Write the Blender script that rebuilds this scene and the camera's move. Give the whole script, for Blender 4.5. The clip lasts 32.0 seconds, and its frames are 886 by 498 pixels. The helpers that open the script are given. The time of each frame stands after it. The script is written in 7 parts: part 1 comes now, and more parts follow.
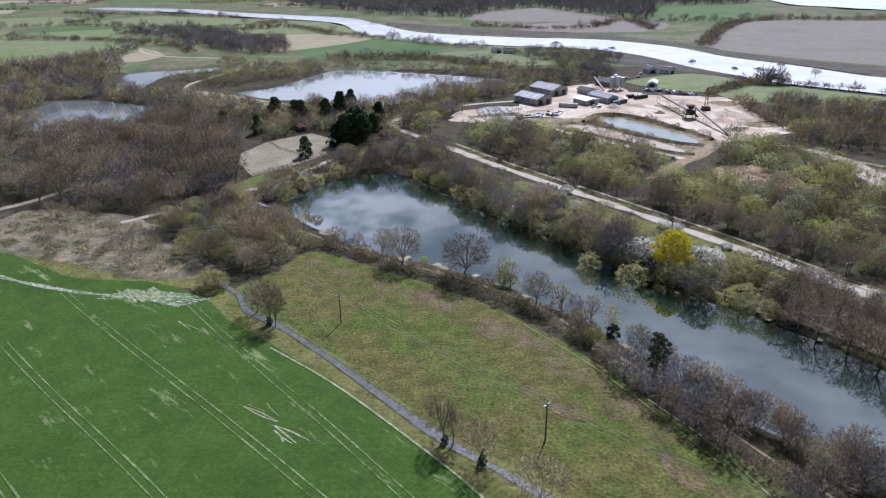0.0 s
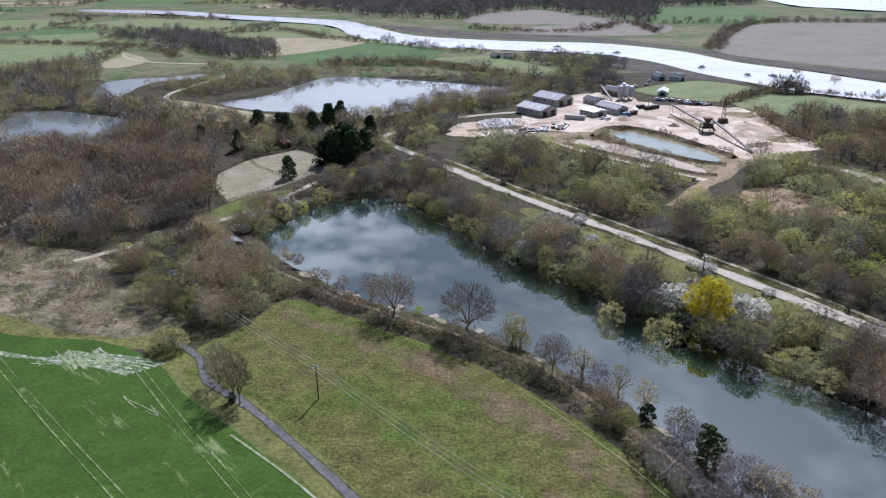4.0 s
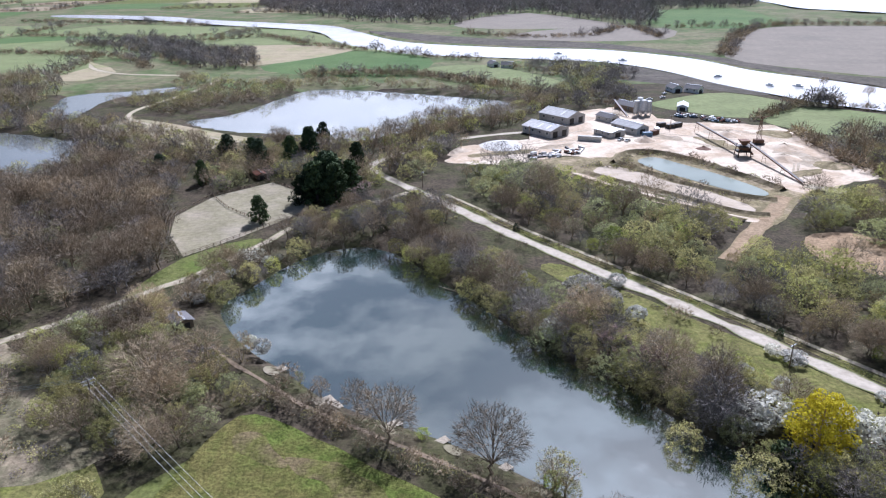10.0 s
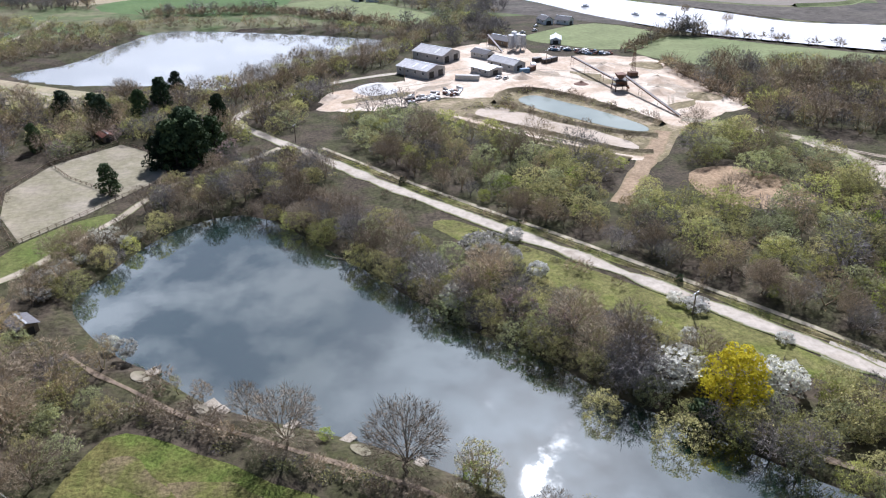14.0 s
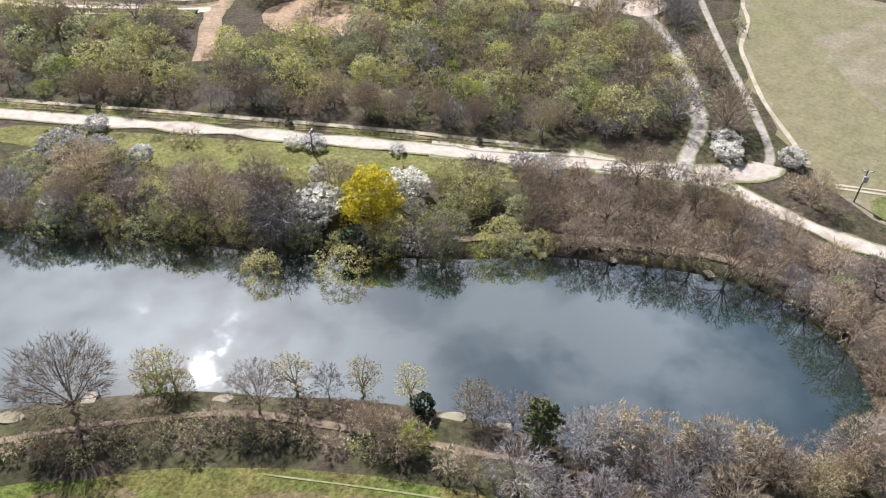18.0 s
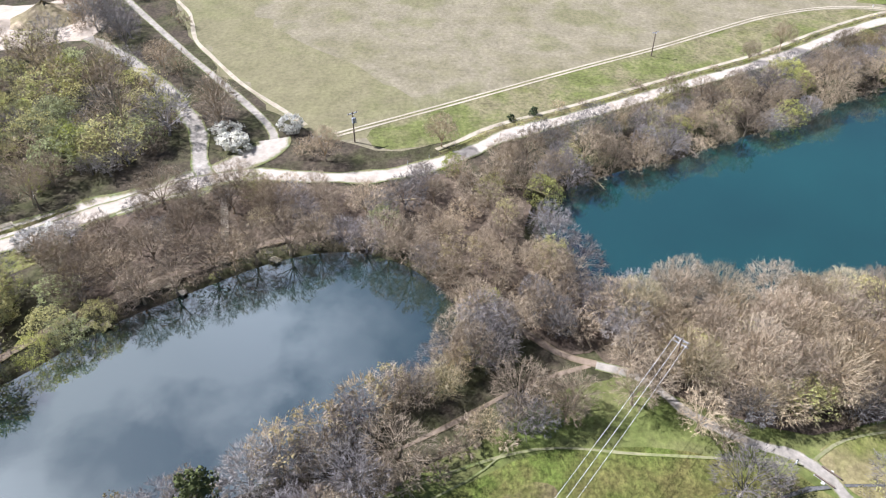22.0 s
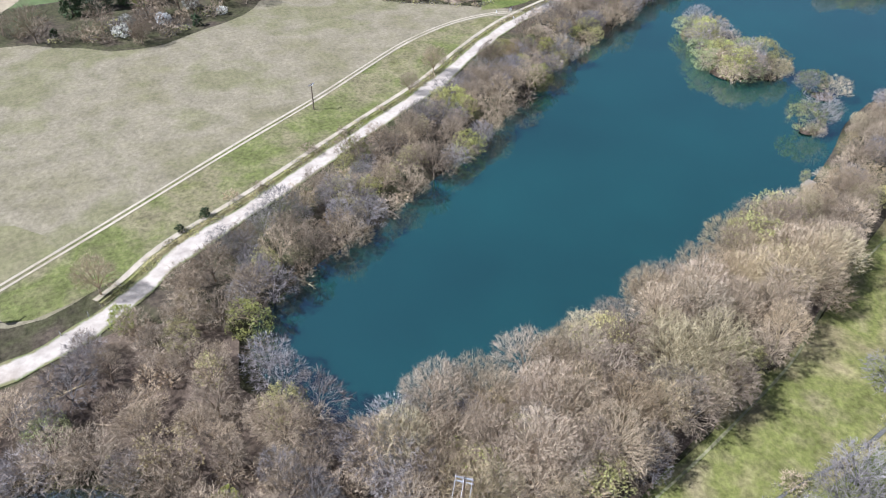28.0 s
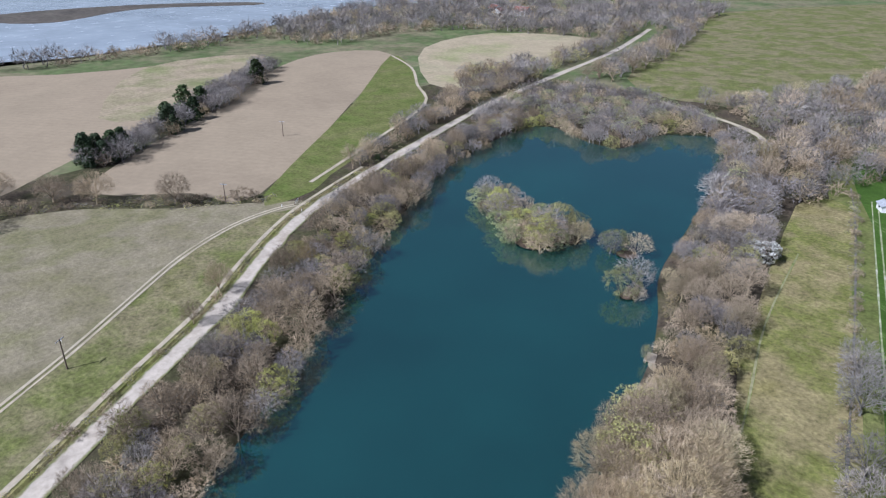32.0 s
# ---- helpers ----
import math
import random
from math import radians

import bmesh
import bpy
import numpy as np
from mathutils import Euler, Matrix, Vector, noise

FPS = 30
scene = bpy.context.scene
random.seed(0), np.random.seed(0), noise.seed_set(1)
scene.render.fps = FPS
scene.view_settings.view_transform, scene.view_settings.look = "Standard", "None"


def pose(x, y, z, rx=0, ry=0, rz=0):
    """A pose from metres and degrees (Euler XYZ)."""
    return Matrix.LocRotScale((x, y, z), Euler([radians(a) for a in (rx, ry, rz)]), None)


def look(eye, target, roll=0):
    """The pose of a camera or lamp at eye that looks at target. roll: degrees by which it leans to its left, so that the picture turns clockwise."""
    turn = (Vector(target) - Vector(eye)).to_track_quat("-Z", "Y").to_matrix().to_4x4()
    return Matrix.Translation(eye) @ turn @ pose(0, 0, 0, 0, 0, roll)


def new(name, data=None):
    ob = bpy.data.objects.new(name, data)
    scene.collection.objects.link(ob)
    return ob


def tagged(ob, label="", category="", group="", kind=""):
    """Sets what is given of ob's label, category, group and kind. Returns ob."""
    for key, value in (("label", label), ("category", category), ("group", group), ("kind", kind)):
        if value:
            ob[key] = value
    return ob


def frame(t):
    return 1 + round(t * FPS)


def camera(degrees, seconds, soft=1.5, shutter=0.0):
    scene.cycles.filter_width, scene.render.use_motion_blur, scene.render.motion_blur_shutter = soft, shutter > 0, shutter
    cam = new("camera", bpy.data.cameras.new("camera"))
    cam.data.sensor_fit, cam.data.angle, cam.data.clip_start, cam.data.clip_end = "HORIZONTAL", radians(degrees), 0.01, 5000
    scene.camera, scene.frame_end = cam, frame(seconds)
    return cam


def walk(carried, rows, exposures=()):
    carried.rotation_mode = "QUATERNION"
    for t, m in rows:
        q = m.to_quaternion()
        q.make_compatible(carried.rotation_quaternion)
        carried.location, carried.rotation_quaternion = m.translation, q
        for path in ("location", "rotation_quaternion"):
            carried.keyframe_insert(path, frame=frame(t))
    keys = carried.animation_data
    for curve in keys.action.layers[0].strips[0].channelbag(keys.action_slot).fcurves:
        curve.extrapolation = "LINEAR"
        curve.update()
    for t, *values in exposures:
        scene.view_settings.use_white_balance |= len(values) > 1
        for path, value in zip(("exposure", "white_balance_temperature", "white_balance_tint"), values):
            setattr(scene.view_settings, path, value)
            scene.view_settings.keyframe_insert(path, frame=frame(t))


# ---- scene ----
cam = camera(64.574, 32.0, soft=1.2)
PATH = [
    (0.0, 2.37, -53.03, 90.10, 67.269, 0.732, 0.369),
    (0.5, 3.40, -49.67, 90.54, 67.231, 0.701, 0.524),
    (1.0, 4.20, -46.24, 90.89, 67.254, 0.742, 0.575),
    (1.5, 4.68, -42.52, 91.15, 67.239, 0.763, 0.608),
    (2.0, 4.58, -38.48, 91.28, 67.262, 0.784, 0.551),
    (2.5, 4.16, -33.62, 91.14, 67.247, 0.729, 0.474),
    (3.0, 3.32, -28.56, 90.79, 67.228, 0.712, 0.319),
    (3.5, 2.53, -23.71, 90.46, 67.294, 0.744, 0.194),
    (5.5, 0.63, -4.83, 90.15, 67.284, 0.721, -0.175),
    (6.0, 0.00, 0.00, 89.98, 67.265, 0.721, -0.302),
    (6.5, -0.33, 4.30, 89.68, 67.330, 0.709, -0.346),
    (7.0, -0.71, 8.65, 89.56, 67.360, 0.675, -0.418),
    (7.5, -1.04, 13.22, 89.58, 67.338, 0.673, -0.489),
    (8.0, -1.37, 17.64, 89.67, 67.298, 0.627, -0.541),
    (8.5, -1.48, 22.01, 89.60, 67.324, 0.704, -0.607),
    (9.0, -1.48, 26.23, 89.55, 67.378, 0.826, -0.643),
    (9.5, -1.86, 30.57, 89.53, 67.417, 0.864, -0.757),
    (10.0, -2.11, 35.01, 89.41, 67.445, 0.953, -0.826),
    (10.5, -2.27, 39.09, 89.44, 67.525, 1.039, -0.902),
    (11.0, -2.65, 42.67, 89.34, 67.323, 0.697, -0.998),
    (11.5, -3.08, 45.67, 89.48, 67.320, 0.732, -1.086),
    (12.0, -3.47, 48.00, 89.65, 67.041, 0.310, -0.952),
    (12.5, -3.43, 49.71, 90.08, 67.121, 0.616, -0.841),
    (13.0, -3.36, 50.97, 90.36, 67.058, 0.662, -10.626),
    (13.5, -3.51, 51.81, 89.85, 64.321, 0.718, -10.348),
    (15.5, -4.05, 53.94, 88.51, 58.406, 0.079, -28.125),
    (16.0, -3.91, 53.77, 87.54, 58.580, -0.124, -35.117),
    (16.5, -4.25, 54.27, 87.20, 58.586, -0.428, -36.749),
    (17.0, -5.01, 55.20, 87.00, 58.711, -0.576, -46.350),
    (17.5, -5.44, 56.19, 86.28, 55.550, -0.931, -47.110),
    (18.0, -5.36, 56.72, 86.09, 51.109, -1.162, -47.174),
    (18.5, -4.94, 56.39, 85.85, 51.131, -0.925, -57.660),
    (19.0, -4.86, 55.45, 86.17, 51.097, -0.732, -61.500),
    (19.5, -5.18, 56.06, 85.94, 51.212, -0.748, -65.786),
    (20.0, -5.19, 56.29, 85.90, 51.186, -0.856, -65.815),
    (20.5, -4.65, 56.05, 86.17, 51.189, -0.655, -73.123),
    (21.0, -3.53, 55.80, 86.35, 51.176, -0.431, -79.339),
    (21.5, -2.43, 55.53, 86.20, 51.359, -0.391, -84.838),
    (22.0, -0.96, 56.88, 86.16, 51.366, -0.336, -91.061),
    (22.5, -0.39, 57.48, 86.36, 51.297, -0.180, -98.917),
    (23.0, 0.40, 56.87, 86.70, 51.210, -0.190, -100.960),
    (23.5, 1.96, 57.55, 87.07, 51.100, -0.232, -104.527),
    (24.0, 3.62, 57.11, 86.99, 51.218, -0.300, -106.086),
    (24.5, 5.92, 57.37, 86.89, 51.268, -0.344, -108.088),
    (25.0, 8.23, 56.84, 87.25, 51.198, -0.339, -119.078),
    (25.5, 10.95, 55.96, 87.24, 51.194, -0.290, -119.105),
    (27.5, 24.01, 50.63, 87.71, 50.896, -0.437, -120.173),
    (28.0, 27.72, 48.94, 88.09, 52.471, -0.467, -120.157),
    (28.5, 31.20, 47.16, 88.18, 55.185, -0.391, -120.150),
    (29.0, 33.94, 44.60, 88.22, 56.890, -0.261, -124.755),
    (29.5, 38.19, 43.73, 88.10, 56.871, -0.303, -131.966),
    (30.0, 41.46, 41.15, 88.30, 56.794, -0.278, -134.479),
    (30.5, 45.38, 39.32, 88.59, 56.656, -0.249, -138.231),
    (31.0, 49.08, 36.90, 88.98, 57.059, -0.256, -138.301),
    (31.5, 52.37, 34.12, 89.20, 62.289, -0.185, -138.278),
    (32.0, 54.88, 31.13, 88.91, 64.532, -0.056, -138.766),
]
walk(cam, [(t, pose(x, y, z, rx, ry, rz)) for t, x, y, z, rx, ry, rz in PATH],
     exposures=[(t, e + 0.2, k_ - 150, 20 if t < 12 else 18) for t, e, k_ in ((0.0, -0.05, 5560), (6.0, -0.05, 5560), (9.0, 0.3, 5570), (13.0, 0.3, 5650), (16.0, 0.5, 6000), (19.0, 0.75, 6150), (21.0, 0.85, 5950), (25.0, 0.8, 5700), (28.0, 0.65, 5600), (30.0, 0.35, 5550), (32.0, 0.05, 5550))])

# ---- light: spring sun through broken cloud ----
SUN_AZ, SUN_EL = radians(21), radians(46)
world = bpy.data.worlds.new("sky")
scene.world = world
world.use_nodes = True
wn, wl = world.node_tree.nodes, world.node_tree.links
sky = wn.new("ShaderNodeTexSky")
sky.sky_type, sky.sun_disc, sky.sun_elevation, sky.sun_rotation = "NISHITA", False, SUN_EL, SUN_AZ
co = wn.new("ShaderNodeTexCoord")
sep = wn.new("ShaderNodeSeparateXYZ")
wl.new(co.outputs["Generated"], sep.inputs[0])
up = wn.new("ShaderNodeMath"); up.operation = "MAXIMUM"; up.inputs[1].default_value = 0.08
wl.new(sep.outputs[2], up.inputs[0])
flat = wn.new("ShaderNodeVectorMath"); flat.operation = "DIVIDE"
wl.new(co.outputs["Generated"], flat.inputs[0])
both = wn.new("ShaderNodeCombineXYZ")
for k in range(3):
    wl.new(up.outputs[0], both.inputs[k])
wl.new(both.outputs[0], flat.inputs[1])
cl = wn.new("ShaderNodeTexNoise")
cl.inputs["Scale"].default_value, cl.inputs["Detail"].default_value, cl.inputs["Roughness"].default_value = 3.7, 7.0, 0.56
wl.new(flat.outputs[0], cl.inputs["Vector"])
ramp = wn.new("ShaderNodeValToRGB")
ramp.color_ramp.elements[0].position, ramp.color_ramp.elements[1].position = 0.42, 0.58
ramp.color_ramp.elements[0].color = (0.24, 0.24, 0.24, 1)
wl.new(cl.outputs["Fac"], ramp.inputs[0])
sunward = wn.new("ShaderNodeVectorMath"); sunward.operation = "DOT_PRODUCT"
wl.new(co.outputs["Generated"], sunward.inputs[0])
sunward.inputs[1].default_value = (math.sin(SUN_AZ) * math.cos(SUN_EL), math.cos(SUN_AZ) * math.cos(SUN_EL), math.sin(SUN_EL))
glow = wn.new("ShaderNodeValToRGB")
for pos, val in ((0.0, 1.9), (0.5, 4.5), (0.65, 18.0), (0.73, 24.0), (0.8, 25.0), (0.87, 16.0), (0.94, 12.5), (0.985, 19.0), (1.0, 26.0)):
    el_ = glow.color_ramp.elements.new(pos) if pos not in (0.0, 1.0) else glow.color_ramp.elements[0 if pos == 0.0 else len(glow.color_ramp.elements) - 1]
    el_.color = (val, val * 1.02, val * 1.05, 1)
wl.new(sunward.outputs["Value"], glow.inputs[0])
mixw = wn.new("ShaderNodeMixRGB")
wl.new(glow.outputs[0], mixw.inputs[2])
cover = wn.new("ShaderNodeVectorMath"); cover.operation = "DOT_PRODUCT"
wl.new(co.outputs["Generated"], cover.inputs[0])
cover.inputs[1].default_value = (math.sin(SUN_AZ), math.cos(SUN_AZ), 0)
band = wn.new("ShaderNodeMapRange")
band.inputs["From Min"].default_value, band.inputs["From Max"].default_value = 0.22, 0.8
wl.new(cover.outputs["Value"], band.inputs["Value"])
cmask = wn.new("ShaderNodeMath"); cmask.operation = "MULTIPLY"
wl.new(ramp.outputs[0], cmask.inputs[0]); wl.new(band.outputs[0], cmask.inputs[1])
haze = wn.new("ShaderNodeMapRange")
haze.inputs["From Min"].default_value, haze.inputs["From Max"].default_value = 0.42, 0.16
wl.new(sep.outputs[2], haze.inputs["Value"])
hmask = wn.new("ShaderNodeMath"); hmask.operation = "MULTIPLY"
wl.new(haze.outputs[0], hmask.inputs[0]); wl.new(band.outputs[0], hmask.inputs[1])
top_ = wn.new("ShaderNodeMath"); top_.operation = "MAXIMUM"
wl.new(cmask.outputs[0], top_.inputs[0]); wl.new(hmask.outputs[0], top_.inputs[1])
wl.new(top_.outputs[0], mixw.inputs[0])
wl.new(sky.outputs[0], mixw.inputs[1])
wl.new(mixw.outputs[0], wn["Background"].inputs[0])
wn["Background"].inputs[1].default_value = 0.043
sun = new("sun", bpy.data.lights.new("sun", "SUN"))
sun.data.energy, sun.data.angle, sun.data.color = 5.0, radians(0.6), (1.0, 0.975, 0.94)
sd = Vector((math.sin(SUN_AZ) * math.cos(SUN_EL), math.cos(SUN_AZ) * math.cos(SUN_EL), math.sin(SUN_EL)))
sun.matrix_world = look(sd * 300, (0, 0, 0))

# ---- materials ----
MATS = {}


def base_mat(name, rough=0.95, spec=0.2):
    m = bpy.data.materials.new(name)
    m.use_nodes = True
    b = m.node_tree.nodes["Principled BSDF"]
    b.inputs["Roughness"].default_value = rough
    b.inputs["Specular IOR Level"].default_value = spec
    MATS[name] = m
    return m, m.node_tree.nodes, m.node_tree.links, b


def rgba(c):
    return (c[0], c[1], c[2], 1)


def ramp_of(n, cols, lo=0.3, hi=0.7):
    r = n.new("ShaderNodeValToRGB")
    e = r.color_ramp.elements
    while len(e) < len(cols):
        e.new(0.5)
    for i, c in enumerate(cols):
        e[i].position = lo + (hi - lo) * i / max(1, len(cols) - 1)
        e[i].color = rgba(c)
    return r


def noise_of(n, l, vec, scale, detail=5, rough=0.6):
    t = n.new("ShaderNodeTexNoise")
    t.inputs["Scale"].default_value, t.inputs["Detail"].default_value, t.inputs["Roughness"].default_value = scale, detail, rough
    l.new(vec, t.inputs["Vector"])
    return t


def mix_of(n, l, kind, fac, a, b):
    m = n.new("ShaderNodeMixRGB")
    m.blend_type = kind
    for sock, v in zip(m.inputs, (fac, a, b)):
        if isinstance(v, (int, float)):
            sock.default_value = v
        elif isinstance(v, tuple):
            sock.default_value = rgba(v)
        else:
            l.new(v, sock)
    return m.outputs[0]


def land(name, cols, big=0.03, fine=0.9, grain=0.5, bump=0.5, rough=0.95, spots=None, rows=None, verge=None):
    """Ground cover: patches of cols, a finer mottle, grain; spots = (colour, scale, threshold, heading of the streaks); rows = (heading, spacing, depth, colour); verge = colours at a ribbon's edge."""
    m, n, l, b = base_mat(name, rough, 0.1)
    tc = n.new("ShaderNodeTexCoord")
    v = tc.outputs["Object"]
    n1 = noise_of(n, l, v, big, 6, 0.62)
    r1 = ramp_of(n, cols)
    l.new(n1.outputs["Fac"], r1.inputs[0])
    col = r1.outputs[0]
    n2 = noise_of(n, l, v, fine, 4, 0.65)
    r2 = ramp_of(n, [(1 - grain,) * 3, (1 + grain * 0.6,) * 3], 0.32, 0.68)
    l.new(n2.outputs["Fac"], r2.inputs[0])
    col = mix_of(n, l, "MULTIPLY", 1.0, col, r2.outputs[0])
    n4 = noise_of(n, l, v, fine * 0.18, 3, 0.6)
    r4 = ramp_of(n, [(1 - grain * 0.5,) * 3, (1 + grain * 0.35,) * 3], 0.35, 0.65)
    l.new(n4.outputs["Fac"], r4.inputs[0])
    col = mix_of(n, l, "MULTIPLY", 1.0, col, r4.outputs[0])
    if rows:
        mp = n.new("ShaderNodeMapping")
        mp.inputs["Rotation"].default_value = (0, 0, radians(rows[0]))
        l.new(v, mp.inputs[0])
        w = n.new("ShaderNodeTexWave")
        w.inputs["Scale"].default_value, w.inputs["Distortion"].default_value = 0.314 / rows[1], 1.5
        l.new(mp.outputs[0], w.inputs["Vector"])
        mm = n.new("ShaderNodeMath"); mm.operation = "MULTIPLY"; mm.inputs[1].default_value = rows[2]
        l.new(w.outputs["Fac"], mm.inputs[0])
        col = mix_of(n, l, "MIX", mm.outputs[0], col, rows[3])
    if spots:
        sv = v
        if len(spots) > 3:
            mq = n.new("ShaderNodeMapping")
            mq.vector_type = "TEXTURE"
            mq.inputs["Rotation"].default_value, mq.inputs["Scale"].default_value = (0, 0, radians(spots[3])), (5.0, 1.0, 1.0)
            l.new(v, mq.inputs[0])
            sv = mq.outputs[0]
        n3 = noise_of(n, l, sv, spots[1], 8, 0.72)
        r3 = ramp_of(n, [(0, 0, 0), (1, 1, 1)], spots[2], spots[2] + 0.09)
        l.new(n3.outputs["Fac"], r3.inputs[0])
        col = mix_of(n, l, "MIX", r3.outputs[0], col, spots[0])
    if verge:
        at = n.new("ShaderNodeAttribute")
        at.attribute_name = "edge"
        n5 = noise_of(n, l, v, 0.5, 5, 0.7)
        ad = n.new("ShaderNodeMath"); ad.operation = "MULTIPLY_ADD"; ad.inputs[1].default_value = 1.3; ad.inputs[2].default_value = -0.65
        l.new(n5.outputs["Fac"], ad.inputs[0])
        sm = n.new("ShaderNodeMath"); sm.operation = "ADD"
        l.new(at.outputs["Fac"], sm.inputs[0]); l.new(ad.outputs[0], sm.inputs[1])
        r5 = ramp_of(n, [(0, 0, 0), (1, 1, 1)], 0.5, 0.85)
        l.new(sm.outputs[0], r5.inputs[0])
        r6 = ramp_of(n, list(verge), 0.35, 0.65)
        l.new(n2.outputs["Fac"], r6.inputs[0])
        col = mix_of(n, l, "MIX", r5.outputs[0], col, r6.outputs[0])
    l.new(col, b.inputs["Base Color"])
    bp = n.new("ShaderNodeBump")
    bp.inputs["Strength"].default_value, bp.inputs["Distance"].default_value = bump, 0.4
    l.new(n2.outputs["Fac"], bp.inputs["Height"])
    l.new(bp.outputs[0], b.inputs["Normal"])
    return m


def plant(name, cols, rough=0.85, through_light=0.0):
    """Bark or leaf colour, picked plant by plant from cols."""
    m, n, l, b = base_mat(name, rough, 0.15)
    oi, at = n.new("ShaderNodeObjectInfo"), n.new("ShaderNodeAttribute")
    at.attribute_name = "tint"
    ad = n.new("ShaderNodeMath"); ad.operation = "ADD"
    l.new(oi.outputs["Random"], ad.inputs[0]); l.new(at.outputs["Fac"], ad.inputs[1])
    fr = n.new("ShaderNodeMath"); fr.operation = "FRACT"
    l.new(ad.outputs[0], fr.inputs[0])
    r = ramp_of(n, cols, 0.05, 0.95)
    l.new(fr.outputs[0], r.inputs[0])
    ge = n.new("ShaderNodeNewGeometry")
    r2 = ramp_of(n, [(0.72, 0.72, 0.72), (1.22, 1.22, 1.22)], 0.0, 1.0)
    l.new(ge.outputs["Random Per Island"], r2.inputs[0])
    col = mix_of(n, l, "MULTIPLY", 1.0, r.outputs[0], r2.outputs[0])
    sp = n.new("ShaderNodeMath"); sp.operation = "MULTIPLY"; sp.inputs[1].default_value = 7.13
    l.new(ad.outputs[0], sp.inputs[0])
    fs = n.new("ShaderNodeMath"); fs.operation = "FRACT"
    l.new(sp.outputs[0], fs.inputs[0])
    r3 = ramp_of(n, [(0.62, 0.60, 0.58), (1.0, 1.0, 1.0), (1.3, 1.28, 1.2)], 0.0, 1.0)
    l.new(fs.outputs[0], r3.inputs[0])
    col = mix_of(n, l, "MULTIPLY", 1.0, col, r3.outputs[0])
    l.new(col, b.inputs["Base Color"])
    if through_light:
        tr = n.new("ShaderNodeBsdfTranslucent")
        l.new(col, tr.inputs[0])
        ms = n.new("ShaderNodeMixShader")
        ms.inputs[0].default_value = through_light
        l.new(b.outputs[0], ms.inputs[1]); l.new(tr.outputs[0], ms.inputs[2])
        l.new(ms.outputs[0], n["Material Output"].inputs[0])
    return m


def water(name, col, ripple=0.04, rough=0.03, scale=0.6, gloss=0.9, ior=1.5, tint=(1, 1, 1)):
    m, n, l, b = base_mat(name, rough, gloss)
    b.inputs["IOR"].default_value = ior
    b.inputs["Specular Tint"].default_value = rgba(tint)
    tc = n.new("ShaderNodeTexCoord")
    n1 = noise_of(n, l, tc.outputs["Object"], 0.02, 4)
    r1 = ramp_of(n, [tuple(c * 0.8 for c in col), tuple(c * 1.2 for c in col)])
    l.new(n1.outputs["Fac"], r1.inputs[0])
    l.new(r1.outputs[0], b.inputs["Base Color"])
    n2 = noise_of(n, l, tc.outputs["Object"], scale, 3, 0.5)
    n3 = noise_of(n, l, tc.outputs["Object"], 0.09, 5, 0.6)
    r3 = ramp_of(n, [(rough,) * 3, (rough * 1.5,) * 3, (rough * 3 + 0.03,) * 3], 0.35, 0.7)
    l.new(n3.outputs["Fac"], r3.inputs[0])
    l.new(r3.outputs[0], b.inputs["Roughness"])
    bp = n.new("ShaderNodeBump")
    bp.inputs["Strength"].default_value, bp.inputs["Distance"].default_value = ripple, 0.3
    l.new(n2.outputs["Fac"], bp.inputs["Height"])
    l.new(bp.outputs[0], b.inputs["Normal"])
    return m


def plain(name, col, rough=0.7, metal=0.0, var=0.25, scale=2.0, spec=0.3):
    m, n, l, b = base_mat(name, rough, spec)
    b.inputs["Metallic"].default_value = metal
    tc, oi = n.new("ShaderNodeTexCoord"), n.new("ShaderNodeObjectInfo")
    n1 = noise_of(n, l, tc.outputs["Object"], scale, 6, 0.65)
    r1 = ramp_of(n, [tuple(c * (1 - var) for c in col), tuple(min(1, c * (1 + var)) for c in col)])
    l.new(n1.outputs["Fac"], r1.inputs[0])
    r2 = ramp_of(n, [(0.85,) * 3, (1.12,) * 3], 0, 1)
    l.new(oi.outputs["Random"], r2.inputs[0])
    l.new(mix_of(n, l, "MULTIPLY", 1.0, r1.outputs[0], r2.outputs[0]), b.inputs["Base Color"])
    return m


GRASS_V = ((0.10, 0.14, 0.035), (0.20, 0.18, 0.09))
land("scrubland", [(0.054, 0.047, 0.03), (0.086, 0.068, 0.047), (0.065, 0.065, 0.029), (0.108, 0.086, 0.058)], 0.045, 0.8, 0.5)
land("far_land", [(0.122, 0.146, 0.06), (0.189, 0.171, 0.101), (0.104, 0.14, 0.054), (0.171, 0.159, 0.087)], 0.015, 0.15, 0.3)
land("crop", [(0.038, 0.075, 0.011), (0.058, 0.105, 0.017), (0.047, 0.09, 0.013)], 0.03, 0.9, 0.3, 0.4, spots=((0.22, 0.26, 0.11), 0.22, 0.585, -43), rows=(43, 0.9, 0.25, (0.07, 0.14, 0.03)))
land("pasture", [(0.092, 0.126, 0.025), (0.147, 0.131, 0.044), (0.105, 0.136, 0.028), (0.173, 0.126, 0.055)], 0.035, 1.3, 0.55, 0.9)
land("dry_grass", [(0.15, 0.12, 0.055), (0.18, 0.14, 0.075), (0.12, 0.12, 0.035), (0.16, 0.125, 0.065)], 0.07, 1.3, 0.5, 0.9)
land("meadow", [(0.205, 0.180, 0.106), (0.182, 0.170, 0.088), (0.24, 0.209, 0.138), (0.195, 0.174, 0.10), (0.17, 0.166, 0.076)], 0.028, 0.8, 0.25, 0.5, spots=((0.12, 0.115, 0.06), 0.35, 0.64))
